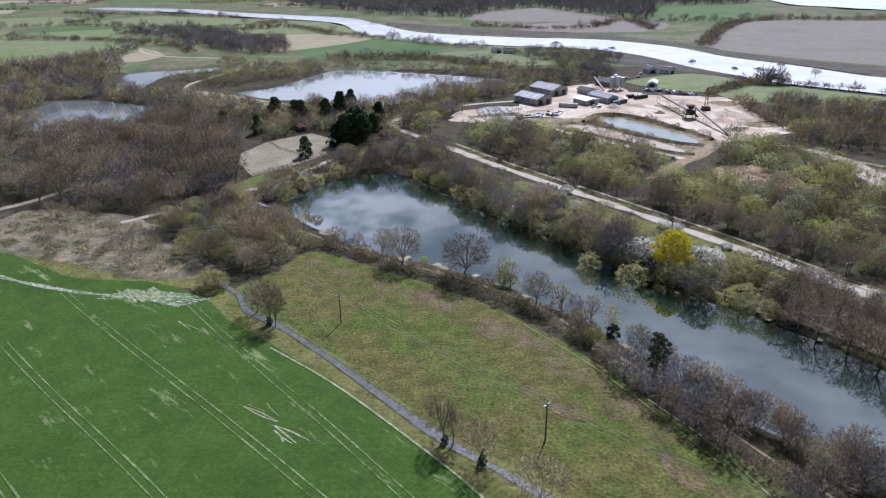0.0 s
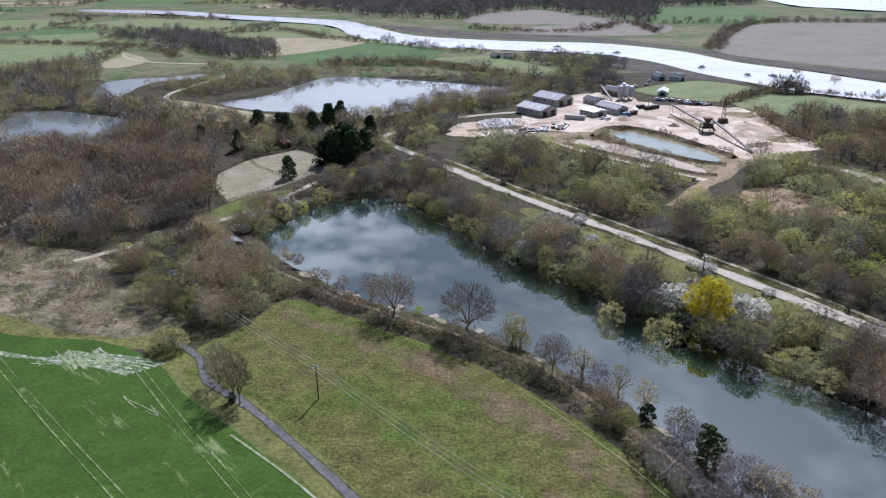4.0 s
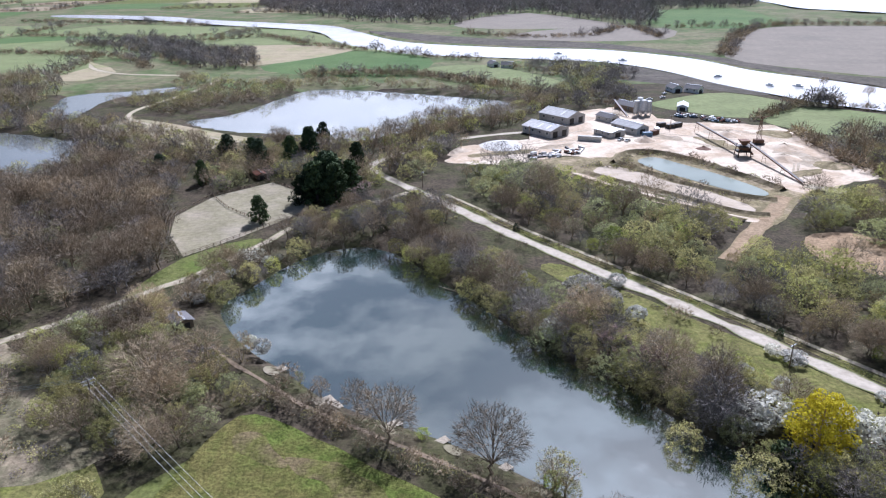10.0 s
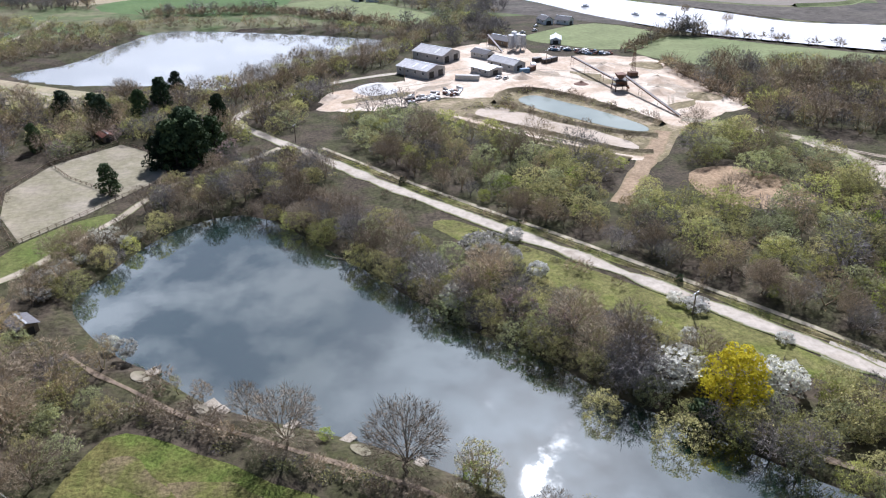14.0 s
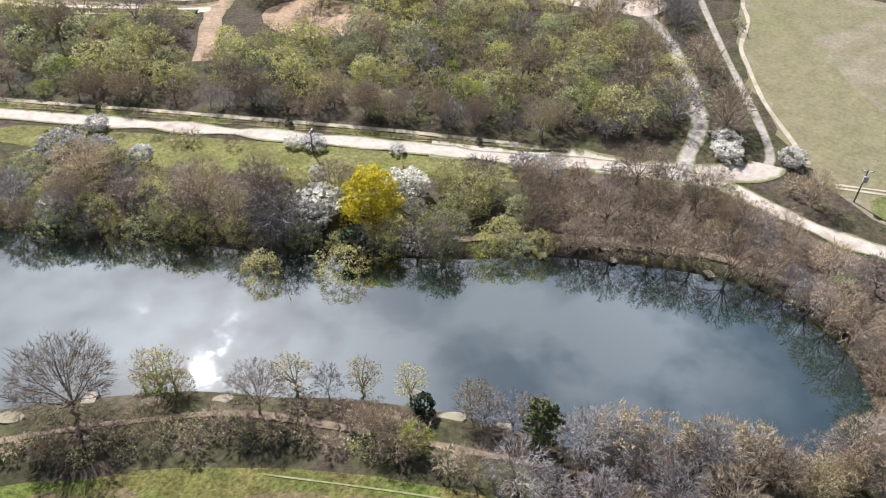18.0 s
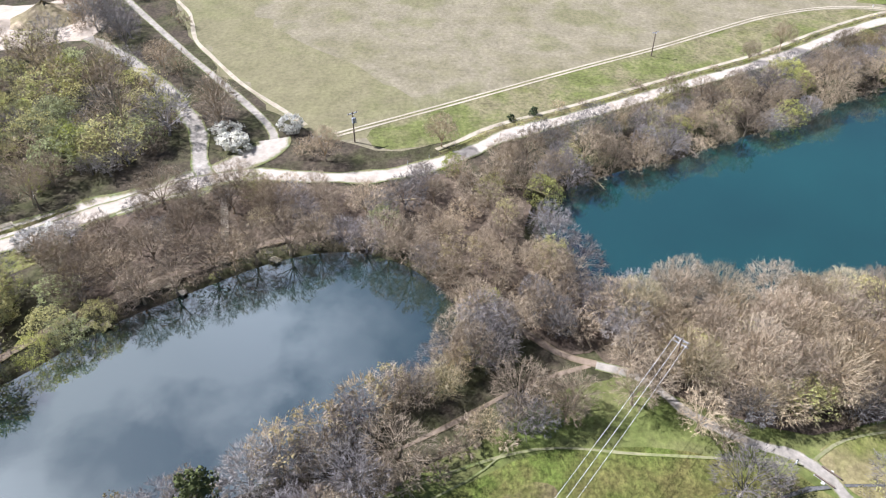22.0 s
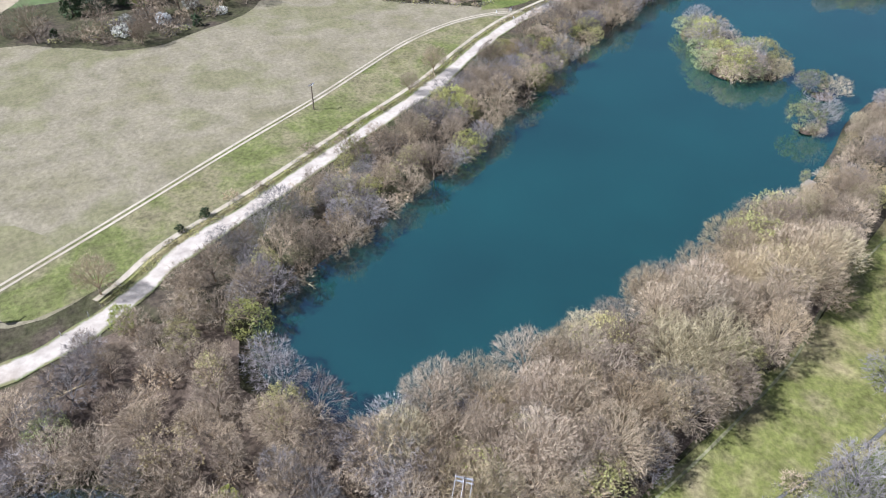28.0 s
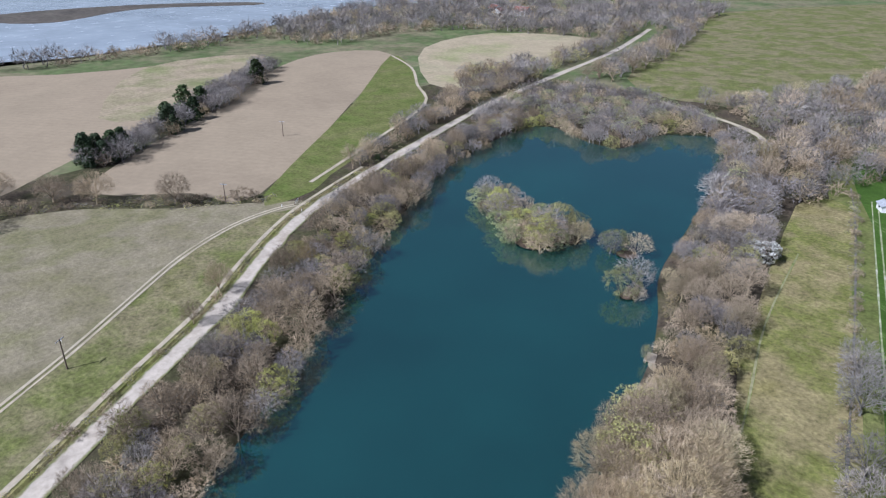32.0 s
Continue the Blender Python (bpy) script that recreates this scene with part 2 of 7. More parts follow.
land("meadow_green", [(0.188, 0.174, 0.088), (0.20, 0.179, 0.099), (0.168, 0.166, 0.073)], 0.04, 0.8, 0.25, 0.5)
land("verge_dry", [(0.18, 0.165, 0.078), (0.135, 0.15, 0.046), (0.21, 0.185, 0.10), (0.15, 0.15, 0.055)], 0.05, 0.9, 0.4, 0.6)
land("orange_earth", [(0.297, 0.212, 0.132), (0.355, 0.264, 0.17), (0.247, 0.174, 0.106)], 0.1, 0.7, 0.3, 0.6, verge=((0.22, 0.17, 0.10), (0.30, 0.23, 0.14)))
land("strip", [(0.215, 0.188, 0.075), (0.255, 0.215, 0.105), (0.155, 0.165, 0.045), (0.27, 0.225, 0.12)], 0.045, 0.9, 0.4, 0.6)
land("verge", [(0.114, 0.14, 0.026), (0.175, 0.164, 0.06), (0.131, 0.148, 0.034)], 0.08, 0.9, 0.45, 0.6)
land("lush", [(0.10, 0.135, 0.03), (0.135, 0.15, 0.046), (0.17, 0.162, 0.068)], 0.06, 0.8, 0.35, 0.5)
land("tilled", [(0.259, 0.208, 0.142), (0.311, 0.251, 0.17), (0.278, 0.226, 0.153)], 0.012, 0.35, 0.09, 0.3, rows=(60, 4.0, 0.16, (0.24, 0.195, 0.125)))
land("tilled_far", [(0.205, 0.182, 0.15), (0.245, 0.215, 0.175), (0.22, 0.195, 0.16)], 0.01, 0.2, 0.12, 0.3, rows=(20, 9.0, 0.12, (0.19, 0.17, 0.13)))
land("tilled_green", [(0.24, 0.22, 0.12), (0.33, 0.27, 0.18), (0.18, 0.20, 0.08)], 0.02, 0.5, 0.25, 0.3)
land("marsh_green", [(0.159, 0.205, 0.081), (0.208, 0.233, 0.108), (0.179, 0.205, 0.094)], 0.012, 0.3, 0.2)
land("field_green", [(0.082, 0.141, 0.05), (0.123, 0.173, 0.066)], 0.012, 0.3, 0.15)
land("straw", [(0.317, 0.293, 0.174), (0.366, 0.305, 0.201), (0.256, 0.268, 0.121)], 0.02, 0.4, 0.2)
# the pale matt spots paint the shine of pools on the mud
land("mud", [(0.07, 0.065, 0.055), (0.12, 0.105, 0.085), (0.09, 0.085, 0.065)], 0.03, 0.2, 0.35, spots=((0.22, 0.21, 0.19), 0.05, 0.66))
land("sand", [(0.575, 0.469, 0.348), (0.685, 0.586, 0.461), (0.489, 0.379, 0.27), (0.635, 0.533, 0.416)], 0.035, 0.5, 0.18, 0.5, spots=((0.36, 0.29, 0.21), 0.05, 0.58))
land("pale_sand", [(0.422, 0.349, 0.261), (0.503, 0.425, 0.333), (0.371, 0.302, 0.217)], 0.06, 0.6, 0.12, 0.4)
land("paddock_sand", [(0.33, 0.285, 0.21), (0.25, 0.225, 0.145), (0.38, 0.33, 0.25)], 0.05, 0.5, 0.2)
land("spoil", [(0.34, 0.27, 0.18), (0.22, 0.185, 0.10), (0.44, 0.35, 0.24)], 0.08, 0.6, 0.4, 0.8)
land("earthy", [(0.40, 0.33, 0.25), (0.47, 0.40, 0.31), (0.33, 0.27, 0.19), (0.43, 0.36, 0.28)], 0.1, 0.8, 0.25, 0.6, verge=((0.48, 0.41, 0.32), (0.53, 0.46, 0.37)))
land("reed", [(0.30, 0.20, 0.12), (0.36, 0.26, 0.16), (0.26, 0.18, 0.10)], 0.08, 0.8, 0.35, 0.8)
land("litter", [(0.094, 0.07, 0.048), (0.135, 0.102, 0.073), (0.112, 0.089, 0.055)], 0.09, 1.0, 0.45, 0.7)
land("chalk_road", [(0.409, 0.356, 0.285), (0.491, 0.434, 0.352), (0.337, 0.287, 0.221)], 0.09, 0.5, 0.2, 0.3, verge=GRASS_V)
land("chalk_path", [(0.365, 0.314, 0.221), (0.447, 0.387, 0.288), (0.295, 0.252, 0.163)], 0.06, 0.5, 0.2, 0.3, verge=GRASS_V)
land("earth_path", [(0.185, 0.141, 0.0968), (0.246, 0.189, 0.136), (0.15, 0.114, 0.0748)], 0.07, 0.6, 0.25, 0.4, verge=((0.16, 0.13, 0.07), (0.22, 0.17, 0.10)))
land("worn_grass", [(0.21, 0.21, 0.10), (0.27, 0.255, 0.14), (0.16, 0.19, 0.06)], 0.1, 0.6, 0.25, 0.3, verge=((0.13, 0.18, 0.03), (0.17, 0.18, 0.05)))
land("bare_chalk", [(0.05, 0.11, 0.018), (0.44, 0.44, 0.33), (0.10, 0.16, 0.05), (0.52, 0.51, 0.40), (0.06, 0.12, 0.02)], 0.33, 1.2, 0.4, 0.5, verge=((0.04, 0.10, 0.015), (0.08, 0.14, 0.03)))
land("chalk_thin", [(0.13, 0.17, 0.06), (0.32, 0.32, 0.23), (0.19, 0.22, 0.10), (0.38, 0.37, 0.29), (0.15, 0.185, 0.07)], 0.4, 1.2, 0.4, 0.5, verge=((0.05, 0.11, 0.018), (0.12, 0.17, 0.05)))
land("stony", [(0.29, 0.262, 0.21), (0.36, 0.325, 0.27), (0.24, 0.215, 0.165)], 0.12, 0.7, 0.3, 0.4, verge=GRASS_V)
land("rut_chalk", [(0.42, 0.42, 0.31), (0.24, 0.27, 0.13), (0.48, 0.47, 0.37)], 0.3, 0.9, 0.3, 0.3, verge=((0.05, 0.11, 0.018), (0.12, 0.17, 0.05)))
land("rough", [(0.20, 0.165, 0.11), (0.27, 0.22, 0.15), (0.15, 0.14, 0.08), (0.24, 0.20, 0.13)], 0.07, 0.7, 0.45, 0.8)
land("tramline", [(0.10, 0.17, 0.045), (0.24, 0.28, 0.13), (0.08, 0.15, 0.03), (0.32, 0.34, 0.19)], 0.22, 0.9, 0.35, 0.3, verge=((0.055, 0.115, 0.02), (0.075, 0.14, 0.03)))
land("ditch_mud", [(0.105, 0.102, 0.095), (0.15, 0.145, 0.135), (0.12, 0.115, 0.105)], 0.2, 0.8, 0.3, 0.5, rough=0.35, verge=((0.035, 0.045, 0.014), (0.07, 0.08, 0.025)))
water("lake_water", (0.007, 0.022, 0.015), 0.010, 0.008, ior=2.6, tint=(0.97, 1.0, 0.95))
water("teal_water", (0.0075, 0.047, 0.038), 0.014, 0.016, gloss=0.9, ior=2.25)
# base colour lightened to add to the white sky reflection on the far ponds
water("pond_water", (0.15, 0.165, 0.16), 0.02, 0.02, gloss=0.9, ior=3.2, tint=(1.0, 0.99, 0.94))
water("silt_water", (0.23, 0.26, 0.21), 0.02, ior=1.7, tint=(0.95, 1.0, 0.93))
# pale base colours stand in for bright sky mirrored in river and estuary
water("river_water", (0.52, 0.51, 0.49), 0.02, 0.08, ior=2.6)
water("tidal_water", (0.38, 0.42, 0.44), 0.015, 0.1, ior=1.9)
plant("bark_brown", [(0.248, 0.198, 0.137), (0.36, 0.29, 0.199), (0.299, 0.239, 0.164), (0.435, 0.35, 0.239)], through_light=0.04)
plant("bark_pale", [(0.372, 0.296, 0.19), (0.458, 0.37, 0.256), (0.348, 0.283, 0.205), (0.424, 0.329, 0.198), (0.399, 0.345, 0.198), (0.433, 0.353, 0.263)], through_light=0.05)
plant("bark_mauve", [(0.234, 0.213, 0.195), (0.298, 0.273, 0.26), (0.203, 0.192, 0.174), (0.267, 0.236, 0.214)], through_light=0.04)
plant("bark_olive", [(0.237, 0.213, 0.118), (0.291, 0.255, 0.146), (0.209, 0.205, 0.109)], through_light=0.1)
plant("bark_sage", [(0.264, 0.264, 0.186), (0.225, 0.234, 0.156)], through_light=0.1)
plant("bark_dark", [(0.07, 0.06, 0.05), (0.11, 0.09, 0.075)])
plant("leaf_olive", [(0.428, 0.398, 0.17), (0.536, 0.495, 0.218), (0.456, 0.442, 0.181), (0.348, 0.354, 0.133), (0.536, 0.542, 0.17)], through_light=0.45)
plant("leaf_fresh", [(0.346, 0.413, 0.087), (0.431, 0.461, 0.125), (0.307, 0.383, 0.087)], through_light=0.45)
plant("leaf_catkin", [(0.378, 0.35, 0.154), (0.45, 0.414, 0.198), (0.342, 0.342, 0.126)], through_light=0.3)
plant("leaf_tan", [(0.326, 0.259, 0.115), (0.365, 0.298, 0.154), (0.288, 0.25, 0.115)], through_light=0.3)
plant("leaf_grey", [(0.381, 0.402, 0.207), (0.475, 0.491, 0.24), (0.353, 0.383, 0.187)], through_light=0.45)
plant("leaf_dark", [(0.045, 0.069, 0.033), (0.071, 0.102, 0.041), (0.057, 0.081, 0.045)])
plant("leaf_holm", [(0.075, 0.09, 0.03), (0.10, 0.11, 0.04)])
plant("leaf_yellow", [(0.56, 0.48, 0.025), (0.63, 0.54, 0.035)], through_light=0.45)
plant("bloom_white", [(0.62, 0.61, 0.55), (0.72, 0.71, 0.66), (0.55, 0.55, 0.46)], through_light=0.4)
plant("bloom_pink", [(0.36, 0.26, 0.24), (0.40, 0.30, 0.27)], through_light=0.4)
plain("timber", (0.25, 0.19, 0.13), 0.85)
plain("pole_wood", (0.17, 0.13, 0.10), 0.85)
plain("pale_timber", (0.36, 0.31, 0.235), 0.8)
plain("galvanised", (0.5, 0.52, 0.54), 0.5, 0.4)
plain("rusty", (0.16, 0.09, 0.06), 0.8, 0.2)
plain("dark_steel", (0.06, 0.055, 0.05), 0.6, 0.3)
plain("roof_grey", (0.47, 0.46, 0.445), 0.8, 0.0, 0.2, 0.6)
plain("wall_grey", (0.46, 0.445, 0.42), 0.85, 0.0, 0.2, 0.5)
plain("white_paint", (0.75, 0.75, 0.73), 0.6, 0.0, 0.1)
plain("roof_red", (0.22, 0.09, 0.06), 0.85)
plain("roof_dark", (0.13, 0.125, 0.125), 0.8)
plain("brick", (0.26, 0.15, 0.10), 0.9)
plain("glass_dark", (0.03, 0.035, 0.04), 0.15, 0.0, 0.1)
plain("porcelain", (0.35, 0.25, 0.20), 0.3)
plain("wire_metal", (0.62, 0.62, 0.60), 0.6, 0.0)
plain("concrete", (0.52, 0.50, 0.46), 0.9)
plain("container_blue", (0.10, 0.17, 0.25), 0.6)
plain("tyre", (0.02, 0.02, 0.02), 0.9)
plain("truck_paint", (0.35, 0.30, 0.12), 0.5)

# ---- plan helpers ----


def smooth(pts, n=5, closed=True):
    """A Catmull-Rom line through the plan's points."""
    p = np.array(pts, float)
    m = len(p)
    out = []
    for i in range(m if closed else m - 1):
        if closed:
            a, b, c, d = p[i - 1], p[i], p[(i + 1) % m], p[(i + 2) % m]
        else:
            a, b, c, d = p[max(i - 1, 0)], p[i], p[i + 1], p[min(i + 2, m - 1)]
        for k in range(n):
            t = k / n
            out.append(0.5 * (2 * b + (c - a) * t + (2 * a - 5 * b + 4 * c - d) * t * t + (3 * b - a - 3 * c + d) * t ** 3))
    if not closed:
        out.append(p[-1])
    return np.array(out)


def inside(q, poly):
    x, y = q[:, 0], q[:, 1]
    hit = np.zeros(len(q), bool)
    a, b = poly, np.roll(poly, -1, 0)
    for (x0, y0), (x1, y1) in zip(a, b):
        if y0 == y1:
            continue
        hit ^= ((y0 > y) != (y1 > y)) & (x < (x1 - x0) * (y - y0) / (y1 - y0) + x0)
    return hit


def near(q, line, closed=False):
    """Distance in plan from the points q to a line."""
    a = np.asarray(line, float)
    b = np.roll(a, -1, 0) if closed else a[1:]
    a = a if closed else a[:-1]
    d = b - a
    dd = np.maximum((d * d).sum(1), 1e-9)
    best = np.empty(len(q))
    for k_ in range(0, len(q), 4000):
        r = q[k_:k_ + 4000, None, :] - a[None]
        t = np.clip((r * d).sum(2) / dd, 0, 1)
        r = r - t[:, :, None] * d
        best[k_:k_ + 4000] = np.sqrt((r * r).sum(2).min(1))
    return best


def raw_mesh(name, v, f, mats, idx=None, attr=None):
    me = bpy.data.meshes.new(name)
    me.from_pydata(np.asarray(v).tolist(), [], [list(map(int, q)) for q in f])
    for m in mats:
        me.materials.append(MATS[m])
    if idx is not None:
        me.polygons.foreach_set("material_index", np.asarray(idx, np.int32))
    if attr:
        a = me.attributes.new(attr[0], "FLOAT", "POINT")
        a.data.foreach_set("value", np.asarray(attr[1], np.float32))
    me.update()
    return me


def part(name, bm, material, parent, label=""):
    me = bpy.data.meshes.new(name)
    bm.to_mesh(me)
    bm.free()
    me.materials.append(MATS[material])
    ob = new(name, me)
    ob.parent = parent
    return tagged(ob, label) if label else ob


def part_of(name, v, f, material, parent, label=""):
    ob = new(name, raw_mesh(name, v, f, [material]))
    ob.parent = parent
    return tagged(ob, label) if label else ob


# ---- plan of the water ----
LAKE_1 = smooth([(-64, 214), (-58, 228), (-50, 243), (-42, 252), (-29, 257), (-20, 253), (-13, 246), (0, 226), (10, 210), (17, 198), (24, 187), (31, 178), (40, 169), (49, 155), (60, 142), (76, 124), (87, 114), (95, 103), (105, 87), (108, 74), (105, 64), (100, 58), (94, 53), (87, 52), (80, 55), (74, 60), (64, 70), (56, 80), (51, 92), (46, 102), (38, 114), (30, 123), (22, 133), (13, 141), (1, 150), (-9, 156), (-20, 162), (-30, 169), (-40, 180), (-48, 187), (-58, 200)])
LAKE_2 = smooth([(94, 23), (101, 30), (112, 34), (126, 32), (132, 22), (137, 13), (143, -3), (150, -16), (158, -32), (167, -48), (175, -62), (184, -76), (193, -92), (203, -112), (212, -132), (224, -156), (233, -190), (238, -222), (236, -242), (228, -247), (213, -240), (201, -236), (188, -240), (186, -266), (176, -276), (164, -280), (148, -248), (142, -224), (131, -174), (124, -140), (114, -118), (107, -100), (103, -84), (98, -66), (94, -42), (91, -18), (90, 6)])
POND_A = smooth([(-155, 470), (-131, 488), (-111, 541), (-94, 574), (-60, 568), (-23, 552), (20, 530), (62, 498), (42, 473), (1, 458), (-20, 430), (-46, 408), (-74, 424), (-110, 433), (-139, 449)])
POND_B = smooth([(-270, 400), (-276, 446), (-235, 437), (-192, 408), (-183, 351), (-222, 345), (-262, 360)])
POND_C = smooth([(-252, 487), (-275, 566), (-240, 585), (-202, 603), (-197, 578), (-238, 545), (-232, 484)])
QPOND = smooth([(93, 352), (101, 357), (109, 346), (120, 328), (129, 307), (128, 299), (119, 305), (107, 322), (97, 338)])
RIVER = smooth([(-700, 1460), (-493, 1372), (-367, 1262), (-222, 1165), (-148, 1105), (-98, 1000), (-31, 872), (86, 800), (169, 771), (233, 696), (258, 617), (297, 555), (330, 492), (385, 462), (470, 400), (560, 290), (620, 150), (640, 0),
                (592, -60), (560, 60), (500, 200), (420, 310), (323, 402), (286, 436), (250, 473), (228, 514), (207, 562), (186, 632), (149, 684), (76, 720), (-28, 769), (-101, 849), (-152, 1010), (-221, 1088), (-337, 1172), (-480, 1290), (-700, 1410)])
ESTUARY = smooth([(640, 0), (600, -60), (590, -132), (574, -165), (573, -222), (580, -309), (606, -375), (631, -465), (645, -558), (720, -650), (2600, -1100), (2600, 2400), (900, 2400), (640, 1420), (668, 1210), (745, 1085), (790, 880), (760, 560), (720, 250)])
WATERS = [LAKE_1, LAKE_2, POND_A, POND_B, POND_C, RIVER, ESTUARY]

# ---- plan of the ways ----
HAUL = smooth([(-16, 321), (-13, 317), (6, 289), (20, 267), (35, 246), (48, 228), (60, 212), (70, 198), (80, 184), (94, 164), (105, 147), (112, 136), (120, 126), (129, 112), (134, 99), (133, 84), (133, 70), (137, 58), (144, 47), (152, 37), (163, 15), (179, -14), (196, -46), (211, -68), (224, -89), (232, -106), (243, -138), (253, -172), (265, -215), (275, -254), (281, -290), (289, -340), (305, -445), (335, -560)], 4, False)
WEST_TRACK = smooth([(-120, 190), (-100, 208), (-86, 224), (-78, 232), (-69, 248), (-61, 260), (-54, 275), (-38, 295), (-24, 302), (-14, 312)], 4, False)
YARD_ROAD = smooth([(-13, 317), (-24, 334), (-32, 350), (-29, 362), (-14, 381), (8, 401), (38, 413), (72, 420)], 4, False)
BRANCH_1 = smooth([(132, 106), (139, 110), (156, 115), (176, 128), (192, 141), (206, 154), (214, 164)], 4, False)
BRANCH_2 = smooth([(140, 97), (148, 94.5), (158, 98), (178, 112), (205, 132), (243, 159), (285, 188), (300, 212), (340, 240), (372, 262)], 4, False)
FIELD_PATH_W = smooth([(157, 88), (164, 94), (181, 109), (200, 122), (213, 130), (234, 137), (252, 147), (271, 149)], 4, False)
FIELD_PATH_S = smooth([(152, 80), (169, 50), (190, 14), (205, -13), (218, -34), (231, -56), (239, -78), (240, -96), (236, -107)], 4, False)
LAKE_PATH = smooth([(-60, 190), (-52, 181), (-44, 174), (-32, 163), (-20, 155), (-8, 147), (3, 140), (15, 131), (23, 124), (29, 116), (37, 103), (46, 88), (53, 75), (64, 55), (72, 42), (76, 31)], 4, False)
BRIDGE_PATH = smooth([(76, 30), (73, 23), (66, 17.5), (61, 10.5), (58.4, 4.6), (54.6, 1.2), (49, -0.6), (44, -3.6), (39, -7.2), (34.5, -11), (25, -19)], 4, False)
END_PATH = smooth([(78, 128), (90, 118), (99, 106), (109, 89), (112, 74), (108, 61), (102, 54), (95, 48.5), (87, 43), (79, 36), (76, 29)], 4, False)
DITCH = smooth([(-72, 140), (-60, 130), (-54, 119), (-42, 109), (-24, 90), (-10, 74), (2, 61), (17, 48), (33, 31), (46, 16), (53, 5), (53, -20), (53, -49), (62, -80), (74, -136), (91, -209), (101, -245)], 4, False)
POND_TRACK = smooth([(-104, 402), (-120, 413), (-143, 429), (-162, 445), (-191, 470), (-199, 496), (-192, 532), (-180, 584), (-180, 632)], 4, False)
FAR_TRACK = smooth([(-442, 860), (-389, 802), (-348, 752), (-313, 697), (-274, 665), (-220, 650)], 4, False)
WAYS = [(POND_TRACK, 5.0), (FAR_TRACK, 5.0), (HAUL, 5.0), (WEST_TRACK, 2.5), (YARD_ROAD, 4.0), (BRANCH_1, 4.0), (BRANCH_2, 4.0), (FIELD_PATH_W, 1.5), (FIELD_PATH_S, 2.5), (LAKE_PATH, 1.3), (BRIDGE_PATH, 1.5), (END_PATH, 1.6), (DITCH, 1.5)]

# ---- ground ----


def axis(lo, hi, fine_lo, fine_hi, fine, mid_lo, mid_hi, mid):
    a = list(np.arange(fine_lo, fine_hi + 0.1, fine))
    while a[-1] < mid_hi:
        a.append(a[-1] + mid)
    while a[0] > mid_lo:
        a.insert(0, a[0] - mid)
    s = mid
    while a[-1] < hi:
        s *= 1.25
        a.append(a[-1] + s)
    s = mid
    while a[0] > lo:
        s *= 1.25
        a.insert(0, a[0] - s)
    return np.array(a)


gx = axis(-4600, 4600, -80, 250, 2.5, -300, 480, 8)
gy = axis(-4600, 4600, -285, 262, 2.5, -560, 780, 8)
GX, GY = np.meshgrid(gx, gy, indexing="xy")
gp = np.stack([GX.ravel(), GY.ravel()], 1)
gz = np.zeros(len(gp))
for poly in WATERS:
    lo, hi = poly.min(0) - 12, poly.max(0) + 12
    box = np.where(((gp > lo) & (gp < hi)).all(1))[0]
    q = gp[box]
    d = near(q, poly, True) * np.where(inside(q, poly), -1, 1)
    gz[box] = np.minimum(gz[box], np.clip(-1.5 + d * 0.42, -3.2, 0))
nx, ny = len(gx), len(gy)
k = (np.arange(ny - 1)[:, None] * nx + np.arange(nx - 1)[None]).ravel()
gf = np.stack([k, k + 1, k + nx + 1, k + nx], 1)
cen = gp[gf].mean(1)
far = (cen[:, 0] < -330) | (cen[:, 1] > 560) | (cen[:, 0] > 330) | (cen[:, 1] < -330)
ground = new("ground", raw_mesh("ground", np.column_stack([gp, gz]), gf, ["scrubland", "far_land"], far.astype(int)))
tagged(ground, "brown rough ground with leaf litter and low scrub", "ground", kind="structure")


def soil(x, y):
    """Height of the ground at a place in the plan."""
    q, z = np.array([[x, y]]), 0.0
    for poly in WATERS[:5]:
        if x < poly[:, 0].min() - 5 or x > poly[:, 0].max() + 5 or y < poly[:, 1].min() - 5 or y > poly[:, 1].max() + 5:
            continue
        d = near(q, poly, True)[0] * (-1 if inside(q, poly)[0] else 1)
        z = min(z, max(-3.2, min(0, -1.5 + d * 0.42)))
    return z


SHEETS = [0]


def sheet(name, poly, z, material, label, category, kind="structure", ragged=0.6, rounded=3):
    """A flat patch of ground cover, water or field with a slightly uneven edge."""
    SHEETS[0] += 1
    z += 0.0007 * SHEETS[0]
    p = poly if rounded == 0 else smooth(poly, rounded)
    if ragged:
        p = p + np.array([noise.noise_vector((x * 0.11, y * 0.11, 3.1))[:2] for x, y in p]) * ragged * 2
    bm = bmesh.new()
    bm.faces.new([bm.verts.new((x, y, z)) for x, y in p])
    bmesh.ops.recalc_face_normals(bm, faces=bm.faces[:])
    bm.normal_update()
    for fc in bm.faces:
        if fc.normal.z < 0:
            fc.normal_flip()
    bmesh.ops.triangulate(bm, faces=bm.faces[:])
    me = bpy.data.meshes.new(name)
    bm.to_mesh(me)
    bm.free()
    me.materials.append(MATS[material])
    return tagged(new(name, me), label, category, kind=kind)


LAYER = [0]


